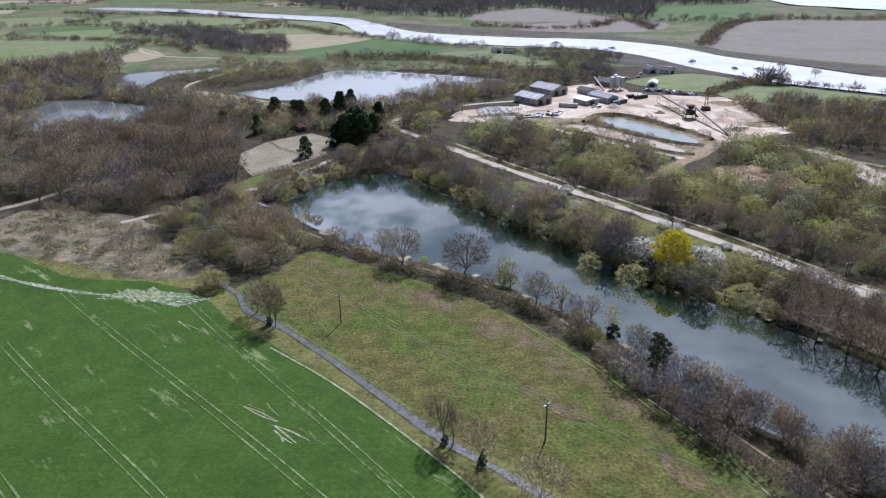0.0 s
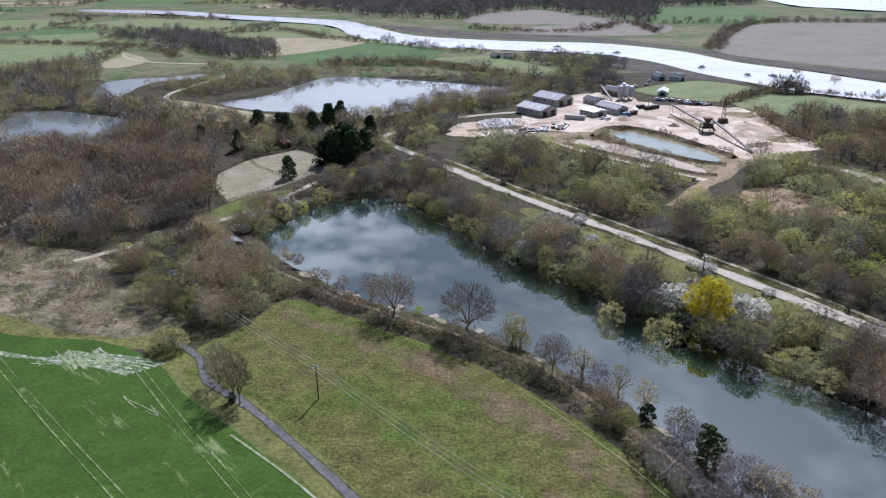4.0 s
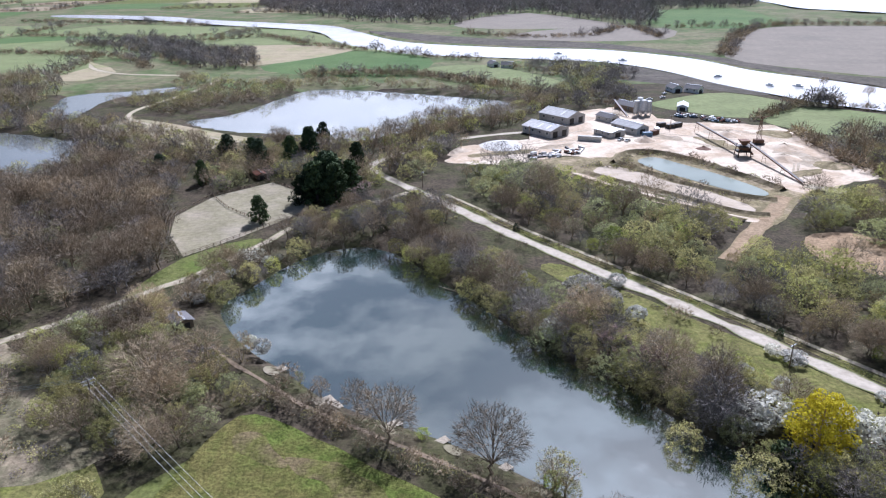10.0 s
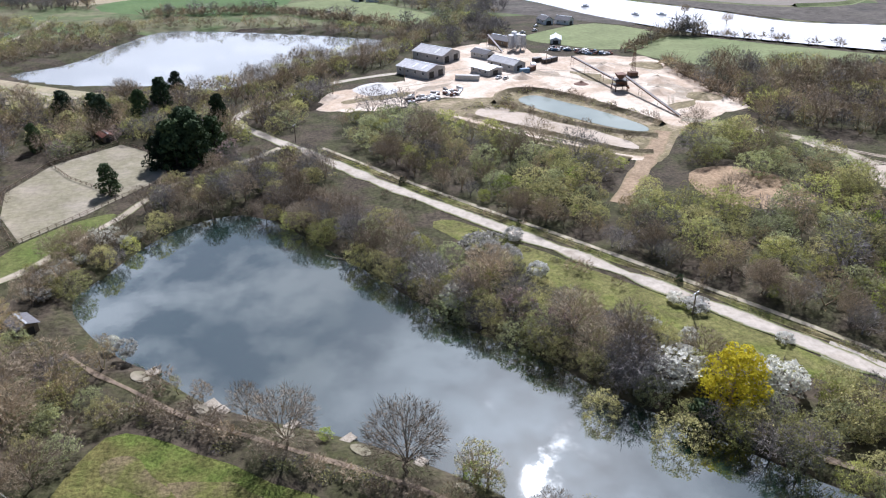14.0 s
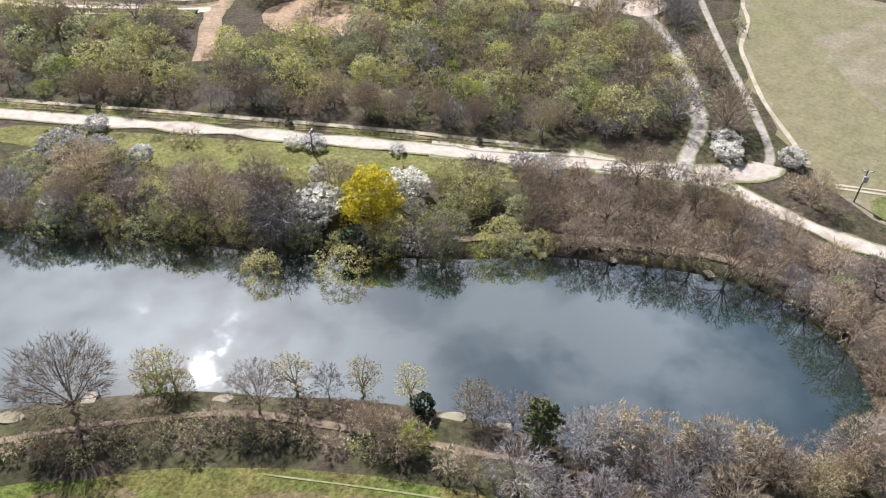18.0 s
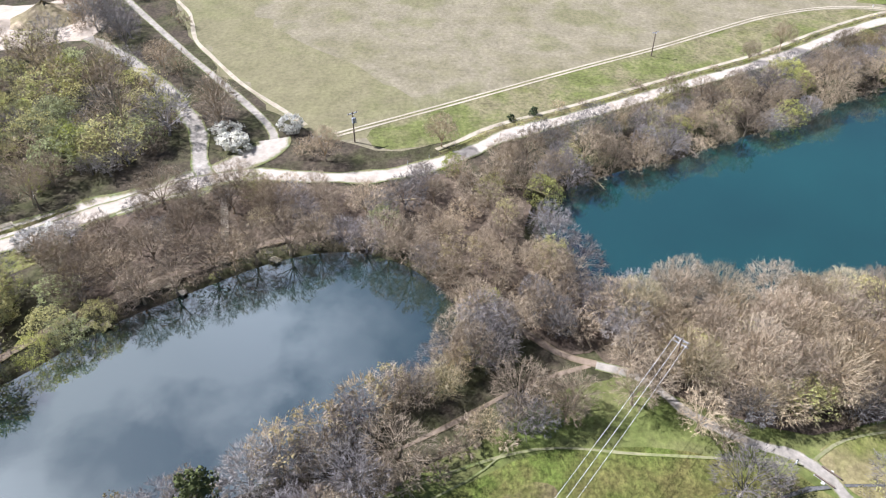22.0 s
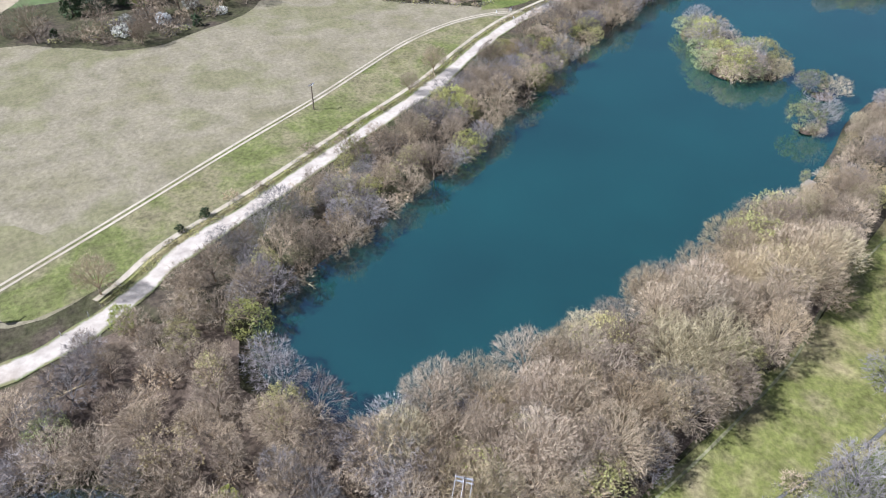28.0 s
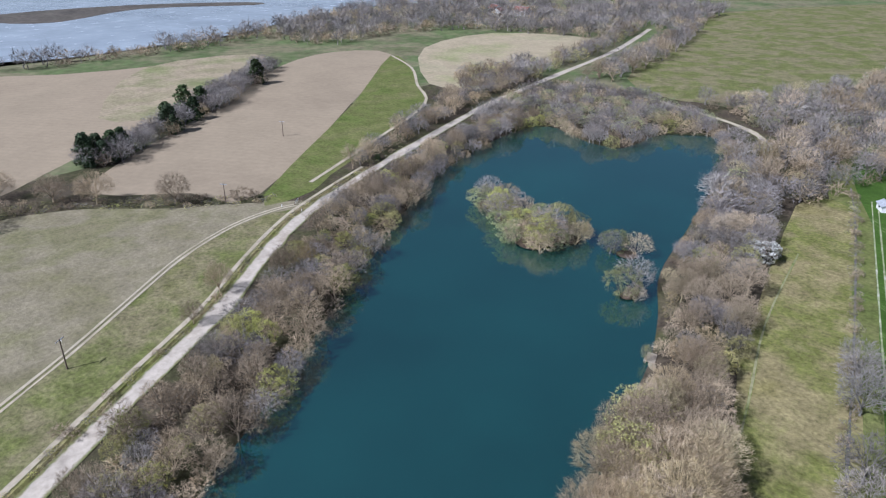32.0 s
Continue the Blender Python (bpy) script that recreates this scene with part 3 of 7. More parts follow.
def ribbon(name, line, width, z, material, label, category, jitter=0.18, z_mid=0.0, kind="structure", seed=0.0, conform=False):
    """A way of the given width along a line, with a worn edge."""
    ln = np.array(line)
    tn = np.gradient(ln, axis=0)
    tn /= np.maximum(np.hypot(*tn.T), 1e-6)[:, None]
    nm = np.stack([-tn[:, 1], tn[:, 0]], 1)
    LAYER[0] += 1
    z += 0.0009 * LAYER[0]
    v, f, e = [], [], []
    for i, (p, n_) in enumerate(zip(ln, nm)):
        w = width * 0.5 * (1 + jitter * noise.noise((p[0] * 0.12, p[1] * 0.12, seed)) * 2)
        for s, ed, h in ((-1.25, 1, 0), (-0.8, 0.45, 0), (0, 0, z_mid), (0.8, 0.45, 0), (1.25, 1, 0)):
            q = p + n_ * w * s
            v.append((q[0], q[1], z + h + (soil(*q) if conform else 0)))
            e.append(ed)
        if i:
            a = (i - 1) * 5
            f += [(a + j, a + j + 5, a + j + 6, a + j + 1) for j in range(4)]
    f = [q[::-1] if np.cross(np.subtract(v[q[1]], v[q[0]])[:2], np.subtract(v[q[2]], v[q[0]])[:2]) < 0 else q for q in f]
    return tagged(new(name, raw_mesh(name, v, f, [material], attr=("edge", e))), label, category, kind=kind)


# water
for nm, poly, mt, lb in (("water_lake_north", LAKE_1, "lake_water", "dark still lake water mirroring the cloudy sky"), ("water_lake_south", LAKE_2, "teal_water", "calm teal lake water among bare trees"),
                         ("water_pond_far", POND_A, "pond_water", "pale still pond water, white sky reflection partly painted into its colour"), ("water_pond_wood", POND_B, "pond_water", "small woodland pond, sky reflection partly painted into its colour"),
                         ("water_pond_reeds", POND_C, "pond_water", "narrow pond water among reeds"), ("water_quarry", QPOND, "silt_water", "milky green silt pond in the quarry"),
                         ("water_river", RIVER, "river_water", "wide tidal river, its sky shine partly painted into the colour"), ("water_estuary", ESTUARY, "tidal_water", "broad pale estuary water")):
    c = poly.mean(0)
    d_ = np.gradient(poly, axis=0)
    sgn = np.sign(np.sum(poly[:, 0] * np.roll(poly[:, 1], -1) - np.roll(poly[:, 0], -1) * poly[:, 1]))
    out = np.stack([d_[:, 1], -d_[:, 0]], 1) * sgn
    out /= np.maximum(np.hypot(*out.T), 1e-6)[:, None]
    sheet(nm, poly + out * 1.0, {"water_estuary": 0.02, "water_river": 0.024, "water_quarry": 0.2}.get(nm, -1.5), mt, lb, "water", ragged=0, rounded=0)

# fields and open ground
sheet("field_crop", [(-400, 250), (-210, 188), (-150, 164), (-131, 152), (-110, 141), (-80, 136), (-58, 114), (-43, 100), (-10, 67), (7, 46), (22, 24), (32, -8), (38, -26), (46, -56), (58, -90), (70, -142), (86, -210), (110, -300), (60, -420), (-420, -420)], 0.05, "crop", "bright green young cereal field with pale chalky patches", "field")
sheet("grass_under", [(-52, 146), (-30, 150), (10, 118), (44, 76), (62, 50), (74, 28), (66, 10), (64, -20), (72, -60), (88, -110), (104, -180), (92, -222), (74, -150), (54, -90), (34, -14), (22, 20), (-10, 64), (-46, 98), (-66, 118)], 0.012, "lush", "rough grass beside the ditch", "grass", ragged=1.0)
sheet("field_pasture", [(-56, 124), (-52, 145), (-45, 160), (-34, 156), (-15, 143), (3, 129), (18, 116), (31, 100), (39, 87), (45, 73), (52, 58), (60, 38), (59, 20), (55, 8), (46, 19), (33, 34), (18, 51), (2, 64), (-10, 77), (-24, 93), (-42, 112)], 0.05, "pasture", "mossy olive and brown rough pasture", "field")
sheet("field_bank", [(-74, 138), (-60, 133), (-56, 124), (-42, 112), (-10, 77), (18, 51), (33, 34), (55, 8), (52, 3), (36, -14), (30, 0), (20, 27), (6, 48), (-10, 69), (-43, 102), (-58, 116), (-74, 132)], 0.035, "verge", "grassy bank beside the ditch", "grass bank")
sheet("field_margin_north", [(-164, 166), (-131, 151), (-110, 140), (-80, 135), (-64, 136), (-70, 144), (-86, 148), (-108, 152), (-130, 162), (-160, 176)], 0.046, "verge", "yellow-green grass margin of the crop", "grass margin", ragged=1.2)
sheet("field_strip", [(58, 1), (62, -6), (65, -18), (69, -31), (71, -48), (76, -64), (81, -75), (87, -97), (93, -120), (103, -171), (110, -214), (104, -228), (92, -216), (83, -170), (72, -132), (59, -80), (52, -49), (50, -20), (50, -4)], 0.06, "strip", "long strip of yellow-green meadow grass", "field")
sheet("field_strip_edge", [(34, -12), (43, -3), (52, 1), (55, -10), (55, -49), (62, -80), (74, -132), (85, -170), (94, -216), (84, -212), (68, -142), (56, -90), (44, -56)], 0.028, "lush", "green grass along the weedy ditch", "grass verge")
sheet("field_corner_grass", [(54, 6), (58, 22), (60, 40), (66, 34), (74, 28), (72, 18), (66, 9), (60, 3)], 0.03, "lush", "green grass beside the stony track", "grass")
sheet("field_south", [(104, -228), (92, -216), (84, -190), (60, -120), (30, -160), (40, -300), (110, -290)], 0.03, "lush", "green grass field beyond the ditch", "field")
sheet("field_meadow", [(158, 91), (180, 109), (212, 130), (252, 148), (275, 151), (288, 112), (290, 62), (281, 46), (267, 24), (271, 8), (282, -16), (298, -31), (290, -51), (266, -74), (240, -106), (229, -90), (205, -48), (184, -11), (167, 21), (152, 48), (144, 64), (150, 80)], 0.05, "meadow", "wide pale meadow with dry yellowed grass", "field")
sheet("field_meadow_corner", [(157, 89), (180, 108), (212, 129), (250, 146), (272, 149), (280, 120), (262, 112), (240, 118), (214, 98), (184, 74), (164, 58), (150, 74)], 0.055, "meadow_green", "greener meadow grass near the lane", "grass", ragged=3.0, rounded=6)
sheet("field_verge", [(145, 66), (155, 72), (172, 46), (190, 14), (212, -26), (236, -70), (236, -100), (226, -92), (208, -60), (190, -28), (170, 8), (153, 42)], 0.07, "verge_dry", "yellowed grass verge between the track and the path", "grass verge")
sheet("field_roadside", [(36, 236), (45, 224), (62, 202), (84, 173), (102, 146), (112, 132), (106, 128), (92, 146), (76, 160), (60, 182), (44, 205), (30, 232)], 0.05, "verge", "mossy grass verge beside the chalk road", "grass verge")
sheet("field_tilled_west", [(545, -95), (520, -140), (502, -190), (489, -262), (438, -232), (384, -158), (346, -76), (318, -30), (328, 14), (340, 48), (440, 74), (530, 40)], 0.05, "tilled", "bare tilled tan field", "field")
sheet("field_tilled_green", [(500, -185), (491, -258), (446, -226), (420, -180), (380, -140), (400, -110)], 0.09, "tilled_green", "tan field with thin green shoots", "field")
sheet("field_tilled_east", [(322, -78), (354, -126), (384, -172), (440, -248), (454, -305), (416, -326), (330, -210), (256, -101), (275, -85), (300, -62)], 0.05, "tilled", "bare tilled tan field beyond the hedge", "field")
sheet("field_margin", [(254, -101), (330, -212), (413, -322), (372, -300), (336, -268), (302, -236), (275, -180), (252, -130), (244, -110)], 0.06, "lush", "green grass margin of the tilled field", "grass margin")
sheet("field_brown", [(417, -361), (424, -450), (345, -480), (312, -357), (296, -290), (332, -273)], 0.05, "straw", "pale brown rough field", "field")
sheet("field_far_green", [(252, -362), (300, -560), (330, -720), (180, -950), (60, -800), (130, -520), (178, -345)], 0.05, "verge_dry", "wide olive green pasture", "field")
sheet("field_grey_green", [(285, 158), (300, 180), (326, 196), (381, 138), (470, 60), (400, 30), (310, 70), (296, 112)], 0.04, "straw", "strip of pale stubble field", "field")
sheet("field_bright", [(326, 199), (352, 222), (378, 255), (420, 300), (520, 190), (560, 60), (475, 62), (383, 140)], 0.06, "field_green", "even bright green crop field", "field")
sheet("field_marsh_a", [(136, 484), (150, 500), (198, 522), (226, 472), (181, 440), (150, 462)], 0.05, "marsh_green", "yellow-green riverside grass field", "field")
sheet("field_marsh_b", [(184, 436), (230, 468), (280, 424), (318, 388), (400, 308), (470, 210), (420, 250), (330, 320), (286, 352), (217, 384)], 0.05, "marsh_green", "green riverside grazing marsh", "field")
sheet("field_a", [(-161, 692), (-84, 800), (-7, 735), (-22, 628), (-98, 633)], 0.05, "field_green", "dark green field beyond the pond", "field")
sheet("field_b", [(-16, 655), (41, 680), (98, 575), (78, 524), (30, 565), (0, 595)], 0.05, "marsh_green", "green field beside the pond", "field")
sheet("field_c", [(-210, 760), (-170, 700), (-88, 806), (-150, 865), (-230, 860)], 0.05, "straw", "dry tan field", "field")
sheet("field_d", [(-330, 880), (-240, 870), (-150, 870), (-90, 810), (-50, 790), (-105, 870), (-160, 1005), (-225, 1075), (-360, 1140), (-500, 1200), (-560, 1050)], 0.04, "marsh_green", "wide green grazing marsh", "field")
sheet("field_e", [(-560, 860), (-350, 800), (-260, 850), (-330, 960), (-560, 1030)], 0.06, "field_green", "green pasture", "field")
sheet("field_common", [(-190, 470), (-160, 455), (-120, 425), (-85, 400), (-100, 385), (-135, 400), (-200, 440)], 0.05, "straw", "dry pale grass beside the pond", "field")
sheet("field_g", [(80, 900), (165, 1000), (300, 980), (262, 860), (180, 850)], 0.05, "tilled_far", "tan tilled field across the river", "field")
sheet("field_h", [(268, 700), (345, 860), (440, 975), (560, 960), (660, 900), (540, 712), (440, 570), (372, 552), (310, 610)], 0.05, "tilled_far", "large grey-brown tilled field", "field")
sheet("field_i", [(40, 1040), (45, 1160), (160, 1290), (262, 1010), (185, 1000)], 0.05, "tilled_far", "brown tilled field on the rise", "field")
sheet("field_j", [(300, 1010), (380, 1290), (520, 1320), (455, 985)], 0.05, "field_green", "green field on the rise", "field")
sheet("mudflat_bank", [(-90, 1025), (-20, 890), (92, 815), (175, 780), (240, 705), (262, 630), (300, 562), (336, 500), (390, 470), (445, 545), (368, 545), (302, 605), (262, 700), (180, 830), (60, 900)], 0.04, "mud", "dark tidal mudflat along the river", "mudflat")
sheet("mudflat_bay", [(392, 468), (445, 548), (545, 700), (690, 905), (745, 890), (770, 560), (722, 250), (640, 100), (565, 290), (470, 402)], 0.05, "mud", "wide dark mudflat, the shine of its pools painted as pale spots", "mudflat")
sheet("mudflat_isle", [(760, -240), (800, -200), (860, -220), (840, -350), (770, -450), (740, -440), (800, -340)], 0.05, "mud", "curved mud bank in the estuary", "mudflat")
sheet("mudflat_near", [(130, 600), (160, 660), (186, 622), (204, 565), (225, 512), (205, 520), (170, 560)], 0.06, "mud", "dark saltmarsh mud beside the river", "mudflat")

sheet("ground_corner", [(-162, 170), (-128, 156), (-106, 146), (-84, 140), (-68, 146), (-60, 156), (-66, 166), (-90, 176), (-108, 190), (-126, 200), (-165, 204)], 0.04, "rough", "rough straw-coloured ground with dead stems", "rough ground", ragged=1.5)
# dry brown grass at the pasture's upper edge
for i, (cx, cy, rx_, ry_, an) in enumerate(((-22, 139, 13, 4, -38), (-2, 124, 14, 4.5, -40), (15, 107, 12, 5, -45), (30, 90, 13, 4.5, -55), (40, 70, 12, 4, -60), (48, 50, 10, 3.5, -65), (6, 112, 7, 3, -30), (26, 74, 9, 3, -50), (-38, 148, 7, 3, -40))):
    c_, s_ = math.cos(radians(an)), math.sin(radians(an))
    sheet("grass_dry", [(cx + math.cos(a) * rx_ * c_ - math.sin(a) * ry_ * s_, cy + math.cos(a) * rx_ * s_ + math.sin(a) * ry_ * c_) for a in np.linspace(0, 6.283, 11)[:-1]], 0.06, "dry_grass", "patch of dry brown grass in the pasture", "grass", ragged=1.6)

# quarry ground, paddock
sheet("quarry_floor", [(1, 362), (18, 391), (46, 402), (60, 445), (88, 468), (118, 476), (136, 436), (163, 427), (184, 420), (190, 392), (184, 350), (188, 322), (166, 308), (146, 302), (138, 314), (126, 340), (110, 364), (92, 368), (78, 360), (60, 362), (41, 356), (18, 352)], 0.06, "sand", "pale sandy quarry floor", "quarry floor", ragged=3.0, rounded=7)
sheet("quarry_bunds", [(40, 354), (58, 336), (72, 312), (87, 298), (107, 274), (118, 266), (136, 288), (146, 300), (139, 314), (126, 340), (110, 364), (92, 368), (78, 360), (60, 362)], 0.05, "spoil", "brown weedy spoil around the silt ponds", "spoil ground")
sheet("quarry_shelf", [(62, 334), (74, 314), (88, 300), (106, 278), (114, 272), (108, 270), (84, 292), (68, 312), (56, 332)], 0.10, "sand", "pale sandy shelf below the silt bed", "sand strip")
sheet("quarry_basin", [(68, 338), (80, 345), (98, 322), (117, 288), (113, 278), (103, 283), (88, 302), (73, 318)], 0.12, "pale_sand", "dried pale silt bed", "silt bed")
sheet("quarry_pit", [(169, 297), (184, 274), (188, 246), (206, 252), (225, 257), (244, 248), (246, 226), (243, 199), (247, 180), (226, 163), (212, 166), (203, 190), (196, 203), (179, 220), (178, 236), (183, 262)], 0.06, "pale_sand", "open pale sand pit", "sand pit", ragged=2.5, rounded=6)
for i, (cx, cy, rx_, ry_, an, mt) in enumerate(((30, 372, 16, 5, 20, "spoil"), (60, 384, 12, 3, 30, "earthy"), (120, 398, 14, 4, -50, "earthy"), (150, 408, 10, 5, 10, "earthy"), (168, 352, 9, 14, 5, "earthy"), (160, 328, 12, 4, 30, "spoil"), (178, 400, 8, 10, 0, "spoil"), (100, 425, 14, 4, 30, "earthy"), (140, 384, 5, 14, 20, "spoil"), (108, 458, 10, 5, 20, "earthy"), (208, 240, 9, 3, 20, "earthy"), (224, 214, 5, 12, 10, "earthy"))):
    c_, s_ = math.cos(radians(an)), math.sin(radians(an))
    sheet("quarry_patch", [(cx + math.cos(a) * rx_ * c_ - math.sin(a) * ry_ * s_, cy + math.cos(a) * rx_ * s_ + math.sin(a) * ry_ * c_) for a in np.linspace(0, 6.283, 13)[:-1]], 0.10, mt, "darker damp patch of trodden sand", "bare ground", ragged=2.2, rounded=4)
for i, pts in enumerate(([(20, 380), (60, 392), (100, 398), (130, 384), (150, 340)], [(60, 404), (90, 418), (130, 400), (170, 380)], [(150, 320), (165, 350), (175, 385), (160, 410)], [(185, 268), (200, 250), (222, 236), (236, 214)], [(190, 250), (210, 226), (218, 196), (216, 172)])):
    for k_ in (-1.0, 1.0):
        ribbon("wheel_track", smooth([(x + k_, y) for x, y in pts], 6, False), 0.8, 0.12, "earthy", "dull wheel track in the quarry sand", "wheel track", jitter=0.5, seed=i + k_)
sheet("reed_bed", [(122, 254), (139, 257), (152, 240), (148, 224), (131, 222), (118, 234)], 0.05, "reed", "brown dead reed bed", "reed bed")
sheet("paddock", [(-86, 248), (-97, 268), (-102, 288), (-94, 312), (-74, 330), (-57, 313), (-52, 292), (-72, 264)], 0.06, "paddock_sand", "sandy horse paddock worn bare", "paddock", ragged=0.2, rounded=1)
sheet("lawn", [(-93, 222), (-86, 246), (-70, 262), (-62, 262), (-70, 248), (-80, 231), (-92, 216)], 0.05, "lush", "bright grass beside the paddock track", "grass")
sheet("wood_floor", [(96, 50), (104, 58), (110, 74), (108, 88), (97, 105), (90, 117), (112, 128), (128, 106), (129, 70), (134, 54), (126, 36), (110, 38), (96, 28), (86, 22), (78, 36)], 0.03, "litter", "reddish leaf litter under bare trees", "woodland floor")
sheet("belt_floor", [(92, 20), (88, 0), (90, -40), (97, -66), (88, -92), (78, -70), (72, -48), (66, -18), (62, 0), (70, 20), (80, 30)], 0.025, "litter", "brown leaf litter under bare trees", "woodland floor")

# ways
ribbon("road_haul", HAUL, 4.1, 0.14, "chalk_road", "white chalk haul road", "road", jitter=0.28)
ribbon("track_west", WEST_TRACK, 2.6, 0.10, "chalk_path", "pale gravel track", "track")
ribbon("track_pond", POND_TRACK, 3.4, 0.10, "chalk_path", "pale track between the ponds", "track")
ribbon("track_far", FAR_TRACK, 5.0, 0.10, "chalk_path", "pale track over the rough common", "track")
sheet("field_rough_common", [(-461, 836), (-445, 866), (-358, 775), (-290, 682), (-297, 630), (-356, 660)], 0.05, "straw", "rough dry common with bare patches", "field", ragged=3.0)
ribbon("road_yard", YARD_ROAD, 3.8, 0.12, "chalk_road", "pale quarry access road", "road")
ribbon("road_branch", BRANCH_1, 3.8, 0.12, "stony", "worn chalk track into the sand pit", "track")
ribbon("track_lane", BRANCH_2, 2.0, 0.10, "stony", "rutted pale lane", "track")
ribbon("path_meadow_edge", FIELD_PATH_W, 1.3, 0.11, "chalk_path", "narrow pale footpath at the meadow edge", "path")
rut = np.stack([-np.gradient(FIELD_PATH_S, axis=0)[:, 1], np.gradient(FIELD_PATH_S, axis=0)[:, 0]], 1)
rut /= np.hypot(*rut.T)[:, None]
for k_ in (-0.75, 0.75):
    ribbon("path_meadow", FIELD_PATH_S + rut * k_, 0.8, 0.12, "chalk_path", "pale wheel rut across the meadow", "path", jitter=0.3, seed=k_)
ribbon("path_lakeside", LAKE_PATH, 0.8, 0.10, "earth_path", "trodden earth path along the lake", "path", jitter=0.4, conform=True)
ribbon("path_bridge", BRIDGE_PATH, 1.7, 0.12, "stony", "pale stony track over the ditch", "path")
ribbon("path_lake_end", END_PATH, 1.3, 0.10, "earth_path", "narrow reddish path around the lake end", "path", conform=True)
ribbon("ditch", DITCH[:38], 1.8, 0.085, "ditch_mud", "narrow muddy drainage ditch", "ditch", jitter=0.3)
ribbon("ditch", DITCH[37:], 0.5, 0.085, "ditch_mud", "narrow weedy drainage ditch along the strip", "ditch", jitter=0.4)
for k_ in (0.0, 1.9):
    ribbon("track_crop", smooth([(40 - k_, -20), (47 - k_, -50), (54.5 - k_, -84), (66 - k_, -127), (80 - k_, -185), (92 - k_, -235)], 8, False), 0.42, 0.045, "rut_chalk", "pale wheel rut along the crop's edge", "wheel track", jitter=0.4, seed=k_)
ribbon("road_shoulder", smooth([(100, 156), (110, 143), (118, 132), (124, 122), (129, 112), (134, 103)], 5, False), 7.0, 0.09, "chalk_road", "wide pale chalk shoulder of the road", "road", jitter=0.35)
ribbon("road_junction", smooth([(122, 124), (130, 111), (137, 103), (146, 95), (150, 95)], 4, False), 7, 0.10, "chalk_road", "white chalk road junction", "road")
offs = np.stack([-np.gradient(HAUL, axis=0)[:, 1], np.gradient(HAUL, axis=0)[:, 0]], 1)
offs /= np.hypot(*offs.T)[:, None]
i0, i1 = 6, 44
ribbon("track_upper", (HAUL + offs * 7.0)[i0:i1], 1.5, 0.13, "chalk_path", "thin pale track on the bank above the road", "track")
ribbon("bank_road", (HAUL + offs * 4.6)[i0:i1 + 4], 1.9, 0.06, "strip", "low weedy bank beside the road", "bank", z_mid=0.4, jitter=0.5)
j0 = 70
ribbon("track_lower", (HAUL + offs * 5.4)[j0:j0 + 36], 1.3, 0.13, "chalk_path", "thin pale track beside the chalk road", "track")
ribbon("bank_lower", (HAUL + offs * 3.5)[j0:j0 + 36], 1.6, 0.06, "strip", "low grassy bank between two tracks", "bank", z_mid=0.35, jitter=0.5)
ribbon("track_dirt", smooth([(135, 297), (121, 277), (105, 257), (89, 236)], 4, False), 5, 0.10, "orange_earth", "orange earth track", "track")
ribbon("track_pit", smooth([(150, 310), (165, 296), (184, 272), (188, 246)], 4, False), 5, 0.11, "chalk_path", "sandy track into the pit", "track")
ribbon("track_wood", smooth([(-200, 190), (-175, 207), (-165, 221), (-155, 240), (-135, 247), (-110, 262)], 4, False), 3.5, 0.08, "chalk_path", "grey woodland track", "track")
ribbon("track_farm", smooth([(-150, 150), (-137, 143), (-123, 137), (-105, 131), (-87, 128), (-74, 122)], 4, False), 1.6, 0.045, "bare_chalk", "pale wheel track along the field edge", "track", jitter=0.4)
for k_ in range(7):
    ribbon("track_bare", smooth([(-100 + k_ * 1.2, 127.5 + k_ * 0.9), (-92 + k_ * 0.8, 127 + k_ * 0.8), (-84 + k_, 126 + k_ * 0.7), (-74 + k_ * 1.4, 122 + k_ * 0.9)], 6, False), 0.9 + 0.3 * (k_ % 3), 0.045, "bare_chalk", "bare chalky streak in the crop", "bare ground", jitter=0.7, seed=k_ * 1.7)
sheet("bare_entrance", [(46.5, 7.6), (48, 4.6), (46.8, 1.6), (41.5, -1.2), (38, -4), (35, -3.5), (39, 3), (43, 7.5)], 0.062, "chalk_thin", "bare white chalky field corner", "bare ground", ragged=2.4, rounded=8)
for k_ in range(6):
    x0 = 36.8 - (0.0, 1.3, 3.4, 4.4, 7.6, 9.8)[k_]
    ribbon("track_bare", smooth([(x0, -12 - k_ * 0.9), (x0 + 2.6, -24), (x0 + 6.0, -38), (x0 + 9.6 - 0.3 * k_, -53 + 2 * k_)], 8, False), (0.6, 0.3, 0.7, 0.3, 0.9, 0.4)[k_], 0.045, "chalk_thin", "bare chalky streak along the crop rows", "bare ground", jitter=0.8, seed=20 + k_ * 2.3)
rngc = np.random.default_rng(31)
for x, y, rx_, ry_, count in ((-88, 130, 13, 3.4, 18), (-38, 72, 3.0, 2.0, 6), (-32, 64, 3, 2.2, 4), (-62, 108, 8, 4, 5)):
    for k_ in range(count):
        px, py = x + rngc.normal() * rx_ * 0.5, y + rngc.normal() * ry_ * 0.5
        ln_, an_ = rngc.uniform(1.5, 5.5), radians(-43 + rngc.uniform(-14, 14))
        ribbon("bare_streak", smooth([(px - math.cos(an_) * ln_, py - math.sin(an_) * ln_), (px, py + rngc.normal() * 0.3), (px + math.cos(an_) * ln_, py + math.sin(an_) * ln_)], 5, False), rngc.uniform(0.3, 0.8) if x < -80 else rngc.uniform(0.1, 0.28), 0.05, "rut_chalk", "short bare chalky streak in the crop", "bare ground", jitter=0.9, seed=k_ * 1.3 + x)
